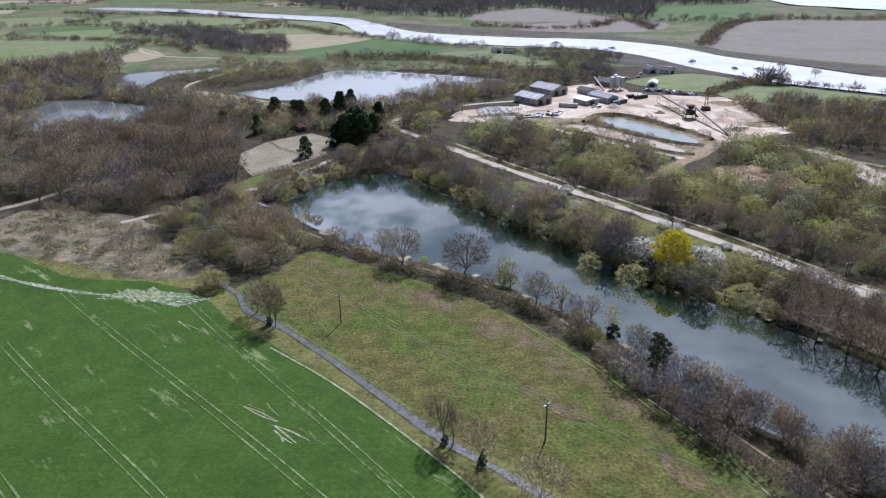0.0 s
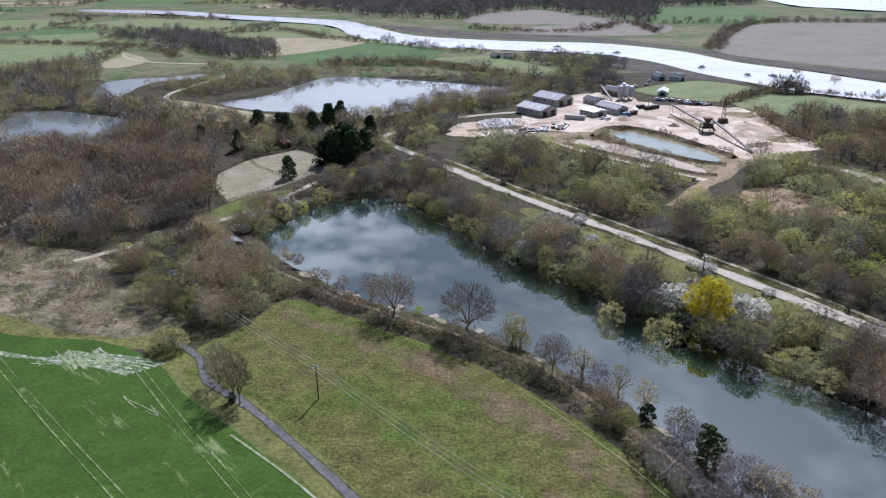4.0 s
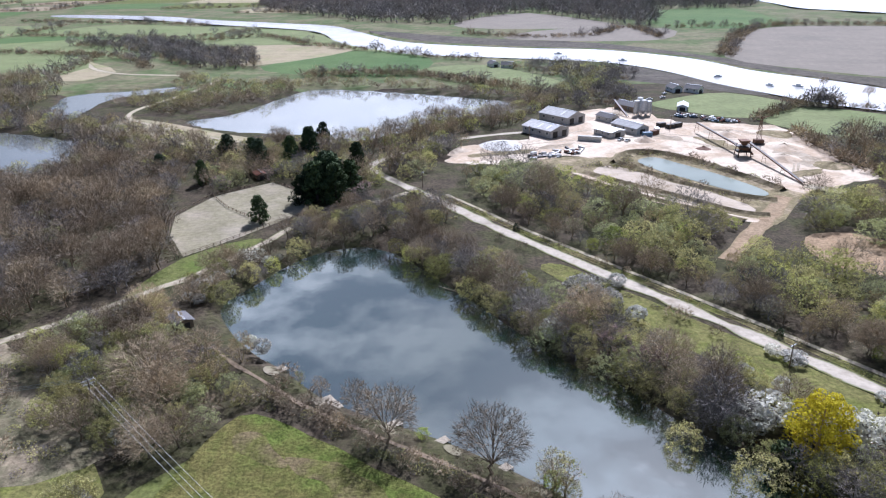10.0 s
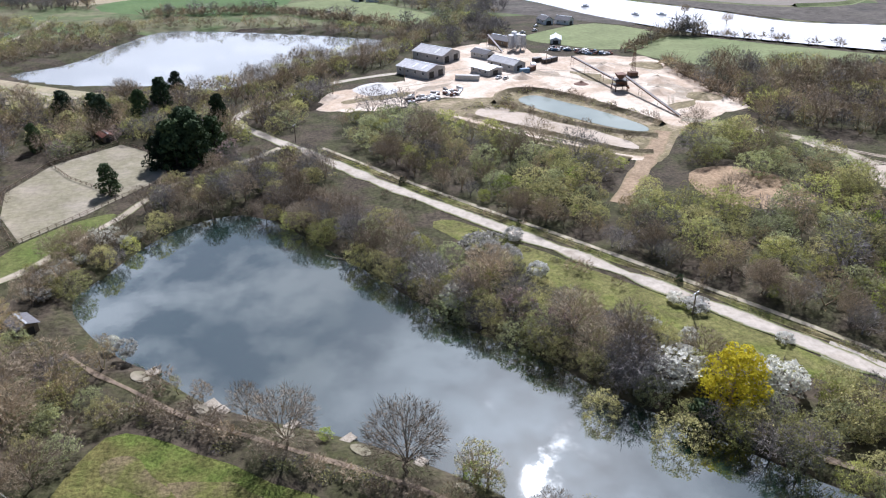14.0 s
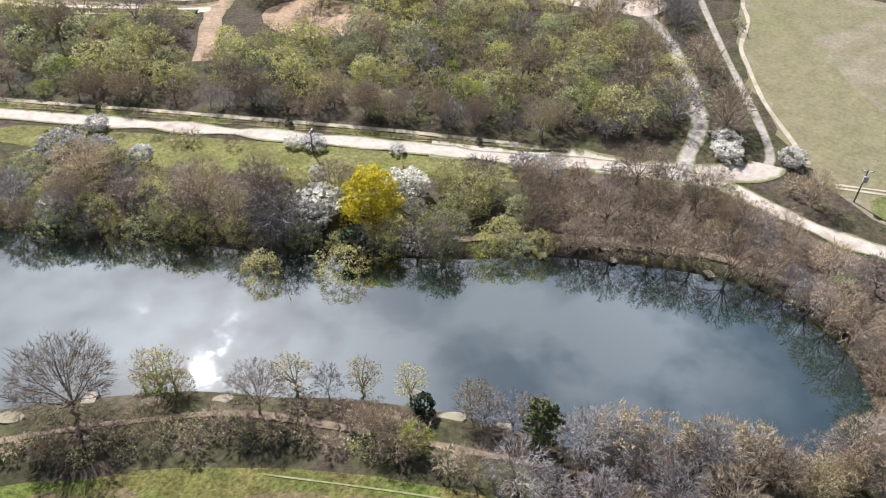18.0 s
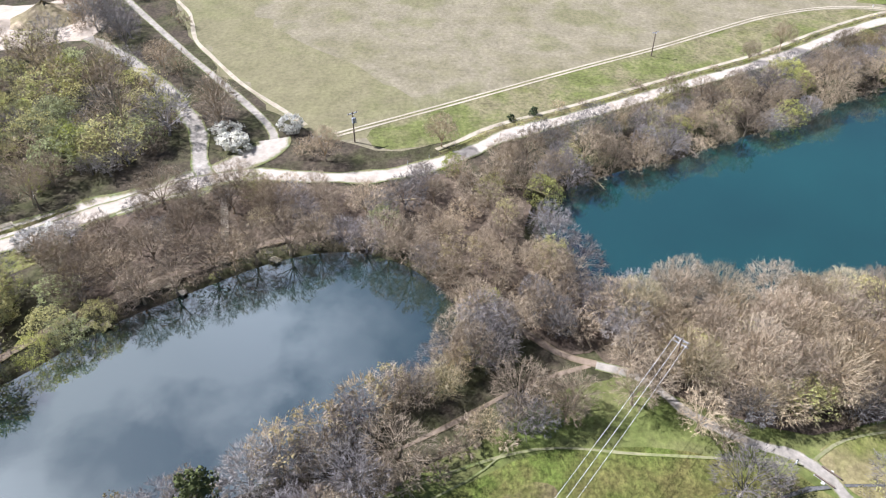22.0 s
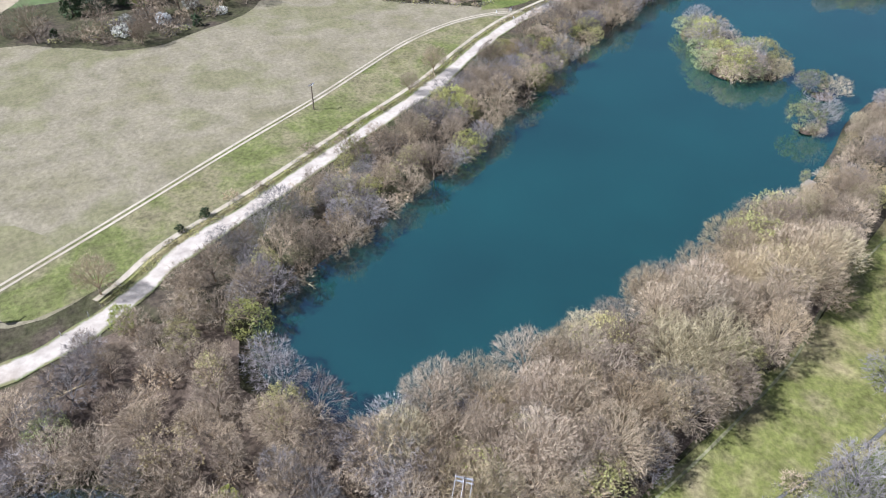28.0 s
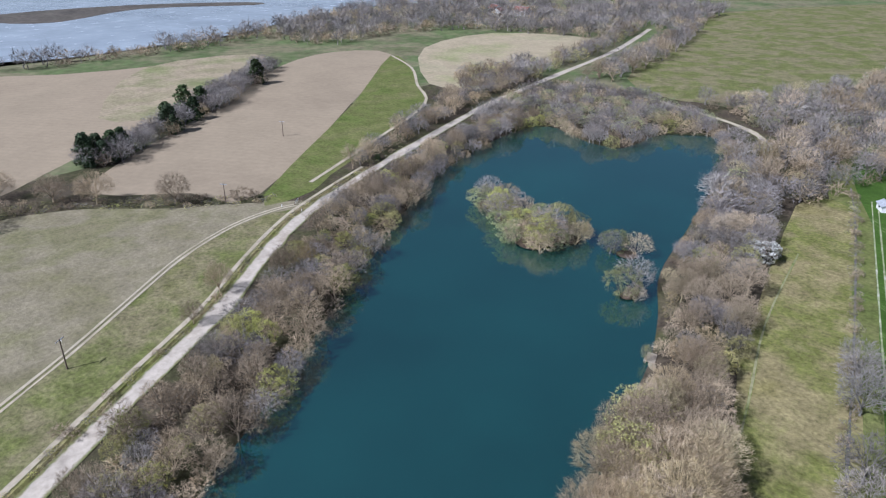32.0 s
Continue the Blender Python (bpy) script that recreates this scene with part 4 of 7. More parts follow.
ribbon("track_bare_bridge", smooth([(42, -7), (37, -11), (32, -17), (24, -26)], 4, False), 2.0, 0.045, "bare_chalk", "bare chalky field entrance", "bare ground", jitter=0.4)
ribbon("path_cross", smooth([(45, 76), (54, 60), (60, 42), (59, 27), (58, 14), (57, 6)], 4, False), 0.45, 0.05, "worn_grass", "faint worn path across grass", "path")
ribbon("path_strip", smooth([(57, 3), (61, -4), (63, -15), (66, -30), (70, -47), (77, -66), (84, -96), (92, -130), (98, -175)], 4, False), 0.5, 0.05, "worn_grass", "faint worn path along the meadow strip", "path")
ribbon("path_pasture", smooth([(20, 112), (34, 92), (42, 78), (47, 68), (55, 52), (62, 44)], 4, False), 0.25, 0.05, "worn_grass", "thin pale path along the pasture", "path")
ribbon("path_far", smooth([(276, -315), (250, -324), (226, -326), (199, -316), (181, -310), (161, -300), (145, -284), (128, -244)], 4, False), 3.0, 0.09, "chalk_path", "pale path round the lake end", "path")
ribbon("path_field_far", smooth([(252, -120), (268, -160), (300, -234), (335, -266), (372, -300), (412, -322)], 4, False), 1.6, 0.12, "chalk_path", "pale farm track", "path")
ribbon("seawall", smooth([(372, 548), (440, 562), (540, 705), (660, 895), (690, 960)], 4, False), 9, 0.08, "marsh_green", "green grassy sea wall", "bank", z_mid=2.0)
ribbon("path_fieldedge", smooth([(-43, 99), (-26, 84), (-10, 67), (7, 47), (20, 26)], 4, False), 0.5, 0.055, "rut_chalk", "pale wheel rut at the crop's edge", "path")
for a, b in (((-112, 132), (-10, 35)), ((-112, 102), (-30, 27)), ((-74, 126.5), (10, 27)), ((-118, 84), (-50, 20))):
    a, b = np.array(a, float), np.array(b, float)
    s = np.array([(b - a)[1], -(b - a)[0]]) / np.hypot(*(b - a))
    for side in (-0.9, 0.9):
        ribbon("tramline", [a + (b - a) * t + s * (side + 0.3 * math.sin(7 * t)) for t in np.linspace(0, 1, 40)], 0.28, 0.045, "tramline", "pale wheel rut in the crop", "wheel track", jitter=0.6, seed=side)

# patchwork of fields beyond the river and the woods
rngf = np.random.default_rng(77)
FAR_LINES = []
for gx0 in range(-2300, 700, 230):
    for gy0 in range(700, 2900, 200):
        c = np.array([gx0 + rngf.uniform(-40, 40), gy0 + rngf.uniform(-40, 40)])
        w, h = rngf.uniform(80, 125), rngf.uniform(70, 100)
        kind_ = ("marsh_green", "field_green", "straw", "tilled", "lush", "marsh_green")[rngf.integers(6)]
        tilt = rngf.uniform(-0.25, 0.25)
        if (gx0 > -420 and gy0 < 1350) or (gx0 > 250):
            continue
        q = np.array([(-w, -h), (w, -h * rngf.uniform(0.6, 1)), (w * rngf.uniform(0.8, 1), h), (-w, h * rngf.uniform(0.7, 1))])
        q = c + q @ np.array([(math.cos(tilt), math.sin(tilt)), (-math.sin(tilt), math.cos(tilt))])
        if (near(q, RIVER, True) < 40).any() or inside(q, RIVER).any() or (near(c[None], RIVER, True) < 120).any():
            continue
        sheet("field_far", q, 0.05, kind_, {"marsh_green": "far green grazing field", "field_green": "far green crop field", "straw": "far dry stubble field", "tilled": "far bare tilled field", "lush": "far rough grass field"}[kind_], "field", ragged=2.0, rounded=2)
        if rngf.uniform() < 0.55 and gy0 < 2000 and gx0 > -1500:
            FAR_LINES.append((q[0], q[1]))
        if rngf.uniform() < 0.3 and gy0 < 2000 and gx0 > -1500:
            FAR_LINES.append((q[1], q[2]))

# ---- plants: templates ----
RNG = np.random.default_rng(7)


class Shape:
    """Vertices, faces and material numbers of one template."""

    def __init__(self):
        self.v, self.f, self.m = [], [], []

    def tube(self, pts, radii, sides=4, mat_no=0):
        pts = np.array(pts, float)
        d = pts[-1] - pts[0]
        a = np.cross(d, (0.3, 0.9, 0.2))
        a /= np.linalg.norm(a) + 1e-9
        b = np.cross(d, a)
        b /= np.linalg.norm(b) + 1e-9
        s = len(self.v)
        for p, r in zip(pts, radii):
            for k_ in range(sides):
                w = 2 * math.pi * k_ / sides
                self.v.append(p + r * (math.cos(w) * a + math.sin(w) * b))
        for i in range(len(pts) - 1):
            for k_ in range(sides):
                p, q = s + i * sides + k_, s + i * sides + (k_ + 1) % sides
                self.f += [(p, q, q + sides), (p, q + sides, p + sides)]
                self.m += [mat_no, mat_no]

    def sliver(self, p, d, length, width, rng, mat_no=0, face=None):
        s = len(self.v)
        side = np.cross(d, rng.normal(size=3) if face is None else face + rng.normal(size=3) * 0.9)
        side *= width / (np.linalg.norm(side) + 1e-9)
        self.v += [p - side * 0.5, p + side * 0.5, p + d * length]
        self.f.append((s, s + 1, s + 2))
        self.m.append(mat_no)

    def leaf(self, p, size, rng, mat_no=1, face=None, loose=0.45):
        s = len(self.v)
        a, b = rng.normal(size=3), rng.normal(size=3)
        if face is not None:
            n_ = unit(face + rng.normal(size=3) * loose)
            a = np.cross(n_, a)
            b = np.cross(n_, a)
        a *= size / (np.linalg.norm(a) + 1e-9)
        b *= size / (np.linalg.norm(b) + 1e-9)
        self.v += [p - a * 0.5 - b * 0.3, p + a * 0.5 - b * 0.2, p + b * 0.7]
        self.f.append((s, s + 1, s + 2))
        self.m.append(mat_no)


def unit(v):
    return v / (np.linalg.norm(v) + 1e-9)


def grow(seed, h, r, limbs=7, subs=4, twigs=420, tl=1.5, tw=0.1, base=0.22, stems=1, leaves=0, leaf=0.4, low=0.1, upward=0.25, clump=0.6, shell=0.8, ray=0.75, per=8, spread=0.11):
    """A tree or shrub: a tapered trunk, limbs that fork, slivers of twig that fill a lumpy dome and, where there are any, leaves in clumps."""
    rng = np.random.default_rng(seed)
    wood, crown = Shape(), Shape()
    mid, half = h * (0.46 + low * 0.6), h * (0.54 - low * 0.6)
    cen = np.array([0, 0, mid])
    lumps = [unit(rng.normal(size=3) + np.array([0, 0, 0.35])) for _ in range(9)]

    def dome(d):
        k_ = 0.80 + 0.24 * max(0.0, max(float(d @ q) for q in lumps) - 0.55) / 0.45
        return cen + d * np.array([r, r, half]) * k_

    rad = h * 0.019 + 0.04
    for s in range(stems):
        w = 2 * math.pi * s / stems + rng.uniform(0, 1)
        foot = np.array([math.cos(w), math.sin(w), 0]) * (0.1 * r if stems > 1 and s else 0)
        lean = np.array([math.cos(w), math.sin(w), 0]) * (0.3 * r if stems > 1 else 0.04 * r)
        top = foot + lean + np.array([0, 0, h * base * (1.25 if stems > 1 else 1)])
        rd = rad / math.sqrt(stems)
        mid_p = (foot + top) / 2 + rng.normal(size=3) * 0.02 * h
        (wood if s == 0 else crown).tube([foot - (0, 0, 0.35), foot + (0, 0, 0.03 * h), mid_p, top], [rd * 1.6, rd * 1.15, rd * 0.95, rd * 0.75], 5 if s == 0 else 4)
        count = max(2, limbs // stems)
        for i in range(count):
            az = w + (2 * math.pi * i * 0.618 if stems == 1 else rng.uniform(-0.9, 0.9))
            el = math.asin(min(0.97, max(-0.1, (i + 0.5) / count * 1.05 - 0.05)))
            end = dome(np.array([math.cos(az) * math.cos(el), math.sin(az) * math.cos(el), math.sin(el)])) * 0.94
            st = mid_p + (top - mid_p) * rng.uniform(0.35, 1.0)
            c1 = st + (end - st) * 0.45 + np.array([0, 0, h * 0.06]) + rng.normal(size=3) * 0.03 * h
            crown.tube([st, c1, end], [rd * 0.5, rd * 0.28, 0.02], 3)
            for j in range(subs):
                t = rng.uniform(0.25, 0.9)
                p0 = st + (c1 - st) * t / 0.45 if t < 0.45 else c1 + (end - c1) * (t - 0.45) / 0.55
                dr = unit(unit(end - st) * 0.5 + rng.normal(size=3) * 0.6 + np.array([0, 0, upward]))
                crown.sliver(p0, dr, r * rng.uniform(0.3, 0.58), rd * 0.36, rng)
    # twigs grow in brushes at the ends of the branches, with gaps between them
    brushes = max(10, int(twigs / per))
    for i in range(brushes):
        z = 1.0 - 1.42 * ((i + 0.5) / brushes) ** 0.95
        w = i * 2.39996 + rng.uniform(-0.35, 0.35)
        d = np.array([math.cos(w) * math.sqrt(1 - z * z), math.sin(w) * math.sqrt(1 - z * z), z])
        q = dome(d)
        k_ = rng.uniform(shell, 1.0) if rng.uniform() < 0.8 else rng.uniform(0.35, shell)
        c = cen + (q - cen) * k_
        out = unit(d * np.array([1, 1, 0.8]) + rng.normal(size=3) * 0.25 + np.array([0, 0, upward]))
        root = cen + (c - cen) * 0.5 - np.array([0, 0, 0.08 * h]) + rng.normal(size=3) * 0.06 * r
        root[2] = max(root[2], 0.2)
        crown.sliver(root, unit(c - root), np.linalg.norm(c - root), rad * 0.24, rng)
        size = spread * r * rng.uniform(0.7, 1.3)
        for j in range(per):
            rel = rng.normal(size=3) * size * np.array([1, 1, 0.8])
            dd = unit(out * ray + unit(rel) * 0.55 + rng.normal(size=3) * 0.25)
            ln = tl * rng.uniform(0.55, 1.25)
            p = c + rel * 0.6 - dd * ln * 0.5
            p[2] = max(p[2], 0.15)
            crown.sliver(p, dd, ln, tw * rng.uniform(0.6, 1.4), rng, 0, out * 0.7 + unit(rel) * 0.7)
    if leaves:
        each = 15
        for i in range(max(6, leaves // each)):
            d = unit(rng.normal(size=3) + np.array([0, 0, 0.4]))
            spot = cen + (dome(d) - cen) * rng.uniform(0.66, 0.98)
            size = clump * rng.uniform(0.7, 1.35)
            for j in range(each):
                e = unit(rng.normal(size=3) + d * 0.5)
                p = spot + e * size * rng.uniform(0.55, 1.1) * np.array([1.25, 1.25, 0.85])
                p[2] = max(p[2], 0.12)
                crown.leaf(p, leaf * rng.uniform(0.6, 1.4), rng, 1, e * 0.8 + d * 0.6, 1.2)
    return wood, crown


def mass(seed, h, r, leaves=1500, leaf=0.5, lumps=26, base=0.1, point=0.0):
    """A dense evergreen: a stem and lumps of leaf; point narrows it towards the top."""
    rng = np.random.default_rng(seed)
    wood, crown = Shape(), Shape()
    wood.tube([(0, 0, -0.3), (0, 0, 0.4 * h), (0, 0, 0.85 * h)], [0.03 * h + 0.05, 0.02 * h, 0.01 * h], 5)
    lump = []
    for i in range(lumps):
        z = base * h + (h * (1 - base)) * ((i + 0.5) / lumps) ** 0.85
        u = (z / h - base) / (1 - base)
        rr = r * ((1 - u) ** 0.7 * point + (1 - point) * math.sqrt(max(0.05, 1 - (2 * u - 0.85) ** 2 / 1.35)))
        w = i * 2.4 + rng.uniform(-0.5, 0.5)
        c = np.array([math.cos(w) * rr * (0.55 + 0.35 * (i % 3) / 2), math.sin(w) * rr * (0.55 + 0.35 * (i % 3) / 2), min(z, h * 0.93)])
        lump.append((c, max(0.22 * r, rr * rng.uniform(0.22, 0.46))))
        crown.tube([(0, 0, max(0.2, c[2] - 0.12 * h)), c], [0.01 * h, 0.02], 3)
    for i in range(leaves):
        c, s = lump[i % lumps]
        d = unit(rng.normal(size=3))
        p = c + d * s * np.array([1, 1, 0.75]) * rng.uniform(0.75, 1.08)
        p[2] = max(p[2], 0.1)
        crown.leaf(p, leaf * rng.uniform(0.6, 1.4), rng, 0, d)
    return wood, crown


def bramble(seed, h, r, twigs=160, leaves=120, tl=0.9, tw=0.07, leaf=0.3):
    """Low tangled scrub with no trunk of its own."""
    rng = np.random.default_rng(seed)
    wood, crown = Shape(), Shape()
    for i in range(5):
        w = i * 1.3 + rng.uniform(0, 0.6)
        e = np.array([math.cos(w) * r * 0.7, math.sin(w) * r * 0.7, h * rng.uniform(0.5, 0.9)])
        (wood if i == 0 else crown).tube([(0, 0, -0.2), e * 0.5 + np.array([0, 0, h * 0.2]), e], [0.05, 0.035, 0.015], 3)
    for i in range(twigs):
        a, q = rng.uniform(0, 2 * math.pi), math.sqrt(rng.uniform(0, 1))
        p = np.array([math.cos(a) * q * r, math.sin(a) * q * r, 0])
        p[2] = h * (1 - q * q * 0.8) * rng.uniform(0.1, 0.85)
        crown.sliver(p, unit(np.array([math.cos(a), math.sin(a), 0]) * q * 0.7 + rng.normal(size=3) * 0.55 + np.array([0, 0, 0.4])), tl * rng.uniform(0.5, 1.2), tw * rng.uniform(0.7, 1.3), rng)
    for i in range(leaves):
        a, q = rng.uniform(0, 2 * math.pi), math.sqrt(rng.uniform(0, 1))
        p = np.array([math.cos(a) * q * r, math.sin(a) * q * r, h * (1 - q * q * 0.8) * rng.uniform(0.55, 1.0)])
        crown.leaf(p, leaf * rng.uniform(0.6, 1.4), rng, 1, np.array([math.cos(a) * q * 0.6, math.sin(a) * q * 0.6, 0.8]))
    return wood, crown


# kind: (template maker for each variant, bark, crown slots, label, category)
KINDS = {
    "oak": ([grow(s, 12.2, 6.8, 12, 9, 3200, 1.2, 0.062, 0.2, per=10, spread=0.1) for s in (1, 2, 3)], ["bark_brown"], "bare spreading oak with grey-brown twigs", "tree"),
    "bare_tree": ([grow(s, 11.5, 5.2, 8, 6, 1350, 1.25, 0.076, 0.25) for s in (4, 5, 6, 7)], ["bark_brown"], "leafless brown woodland tree", "tree"),
    "mauve_tree": ([grow(s, 10.0, 5.5, 8, 5, 1250, 1.15, 0.095, 0.2) for s in (8, 9, 10)], ["bark_mauve"], "leafless tree with dense purplish twigs", "tree"),
    "alder": ([grow(s, 13.0, 5.8, 9, 6, 2500, 1.15, 0.066, 0.25, upward=0.6, ray=0.8, per=7, spread=0.1) for s in (11, 12, 13, 14)], ["bark_pale"], "bare alder with pale tan twigs", "tree"),
    "sallow": ([grow(s, 7.0, 4.7, 8, 4, 1200, 0.95, 0.082, 0.2, 4, low=0.0, upward=0.45, ray=0.7) for s in (15, 16, 17)], ["bark_pale"], "many-stemmed bare sallow bush with pale twigs", "shrub"),
    "willow": ([grow(s, 8.5, 5.3, 7, 3, 420, 1.1, 0.08, 0.2, 3, 2000, 0.27, 0.0, 0.4, 0.55) for s in (18, 19, 20)], ["bark_olive", "leaf_olive"], "willow bush with thin olive spring leaves", "shrub"),
    "grey_willow": ([grow(s, 7.0, 4.9, 7, 3, 360, 1.0, 0.08, 0.2, 4, 1800, 0.27, 0.0, 0.4, 0.5) for s in (21, 22, 23)], ["bark_sage", "leaf_grey"], "rounded grey-green willow bush", "shrub"),
    "fresh_shrub": ([grow(s, 6.2, 3.5, 7, 3, 120, 1.0, 0.08, 0.2, 3, 1300, 0.29, 0.0, 0.4, 0.5) for s in (24, 25)], ["bark_olive", "leaf_fresh"], "shrub coming into yellow-green leaf", "shrub"),
    "tan_tree": ([grow(s, 10.0, 4.2, 7, 4, 900, 1.1, 0.065, 0.2, 2, 500, 0.3, 0.05, 0.5, 0.6) for s in (26, 27)], ["bark_pale", "leaf_tan"], "slender tree with tawny catkins", "tree"),
    "birch": ([grow(s, 9.5, 2.8, 9, 5, 320, 1.1, 0.05, 0.3, 1, 700, 0.22, 0.1, 0.4, 0.6) for s in (28, 29, 30)], ["bark_pale", "leaf_catkin"], "slender birch with thin yellow-green leaves", "tree"),
    "thorn": ([grow(s, 4.6, 3.3, 7, 3, 380, 1.2, 0.125, 0.15, 3, low=0.0) for s in (31, 32, 33)], ["bark_brown"], "tangled bare thorn bush", "shrub"),
    "blackthorn": ([grow(s, 4.2, 3.0, 7, 3, 110, 0.9, 0.1, 0.15, 3, 1300, 0.36, 0.0, 0.3, 0.42) for s in (34, 35)], ["bark_dark", "bloom_white"], "blackthorn bush covered in white blossom", "shrub"),
    "bramble": ([bramble(s, 1.6, 2.7, 170, 150, 1.1, 0.11, 0.32) for s in (36, 37, 38)], ["bark_mauve", "leaf_olive"], "low bramble scrub with dull green leaves", "scrub"),
    "pine": ([mass(s, 14.5, 6.0, 3000, 0.7, 40, 0.0, 0.72) for s in (39, 40, 41)], ["leaf_dark"], "dense dark evergreen conifer", "tree"),
    "holly": ([mass(s, 4.6, 2.1, 520, 0.5, 18, 0.02, 0.25) for s in (42, 43)], ["leaf_dark"], "dark glossy holly bush", "shrub"),
    "holm_oak": ([mass(s, 10.5, 2.9, 1500, 0.45, 26, 0.12, 0.1) for s in (44,)], ["leaf_holm"], "evergreen holm oak with dull olive leaves", "tree"),
    "yellow_tree": ([mass(45, 12.5, 6.2, 4600, 0.46, 46, 0.02, 0.1)], ["leaf_yellow"], "round tree in bright yellow spring leaf", "tree"),
    "cherry": ([grow(s, 8.5, 4.8, 9, 5, 420, 1.3, 0.08, 0.2, 1, 420, 0.34, 0.05, 0.3, 0.6) for s in (46, 47)], ["bark_mauve", "bloom_pink"], "tree with faded pink blossom", "tree"),
}
MAKERS = {}
BARK = {"alder": "bark_pale", "sallow": "bark_pale", "birch": "bark_pale", "tan_tree": "bark_pale", "pine": "bark_dark", "holly": "bark_dark", "mauve_tree": "bark_mauve"}
for kind, (temps, slots, lab, cat) in KINDS.items():
    rows_ = []
    for wood, crown in temps:
        wm = raw_mesh(kind + "_trunk", wood.v, wood.f, [BARK.get(kind, "bark_brown")])
        cm = raw_mesh(kind + "_crown", crown.v, crown.f, slots, [min(q, len(slots) - 1) for q in crown.m])
        rows_.append((wm, cm))
    MAKERS[kind] = rows_
COUNT = {}


def plant_at(kind, x, y, size=1.0, wide=1.0, z=0.0, label="", turn=None):
    """One tree or bush as a thing with a trunk and a crown."""
    temps, slots, lab, cat = KINDS[kind]
    i = COUNT[kind] = COUNT.get(kind, 0) + 1
    wm, cm = MAKERS[kind][i % len(MAKERS[kind])]
    root = new(kind)
    root.empty_display_size = 0.5
    tagged(root, label or lab, cat, kind.replace("_", " ") + " plants")
    for nm_, me in (("trunk", wm), ("crown", cm)):
        o = new(nm_, me)
        o.parent = root
    root.matrix_world = pose(x, y, z, 0, 0, RNG.uniform(0, 360) if turn is None else turn) @ Matrix.Diagonal((size * wide, size * wide, size, 1))
    return root


def scatter(poly, gap, keep=0.6, seed=1, ways=True, extra=(), water_gap=0.4):
    """Places in a plan polygon at about the given spacing, clear of water and ways."""
    rng = np.random.default_rng(seed)
    poly = np.array(poly, float)
    lo, hi = poly.min(0), poly.max(0)
    gx_, gy_ = np.arange(lo[0], hi[0], gap), np.arange(lo[1], hi[1], gap * 0.87)
    q = np.array([(x + (j % 2) * gap / 2, y) for j, y in enumerate(gy_) for x in gx_])
    q = q + rng.uniform(-0.42, 0.42, q.shape) * gap
    q = q[inside(q, poly)]
    for w in WATERS:
        if len(q) and (q.max(0) > w.min(0) - 5).all() and (q.min(0) < w.max(0) + 5).all():
            q = q[(near(q, w, True) > water_gap) & ~inside(q, w)]
    if ways and len(q):
        for ln, w in WAYS:
            if len(q):
                q = q[near(q, ln) > w + keep]
    for ln, w in extra:
        if len(q):
            q = q[near(q, ln) > w]
    return q


def pick(rng, mix):
    names, ws = zip(*mix)
    return names[rng.choice(len(names), p=np.array(ws) / sum(ws))]


def grove(poly, gap, mix, seed, size=(0.75, 1.2), **kw):
    rng = np.random.default_rng(seed)
    for x, y in scatter(poly, gap, seed=seed, **kw):
        plant_at(pick(rng, mix), x, y, rng.uniform(*size), rng.uniform(0.9, 1.15), soil(x, y))


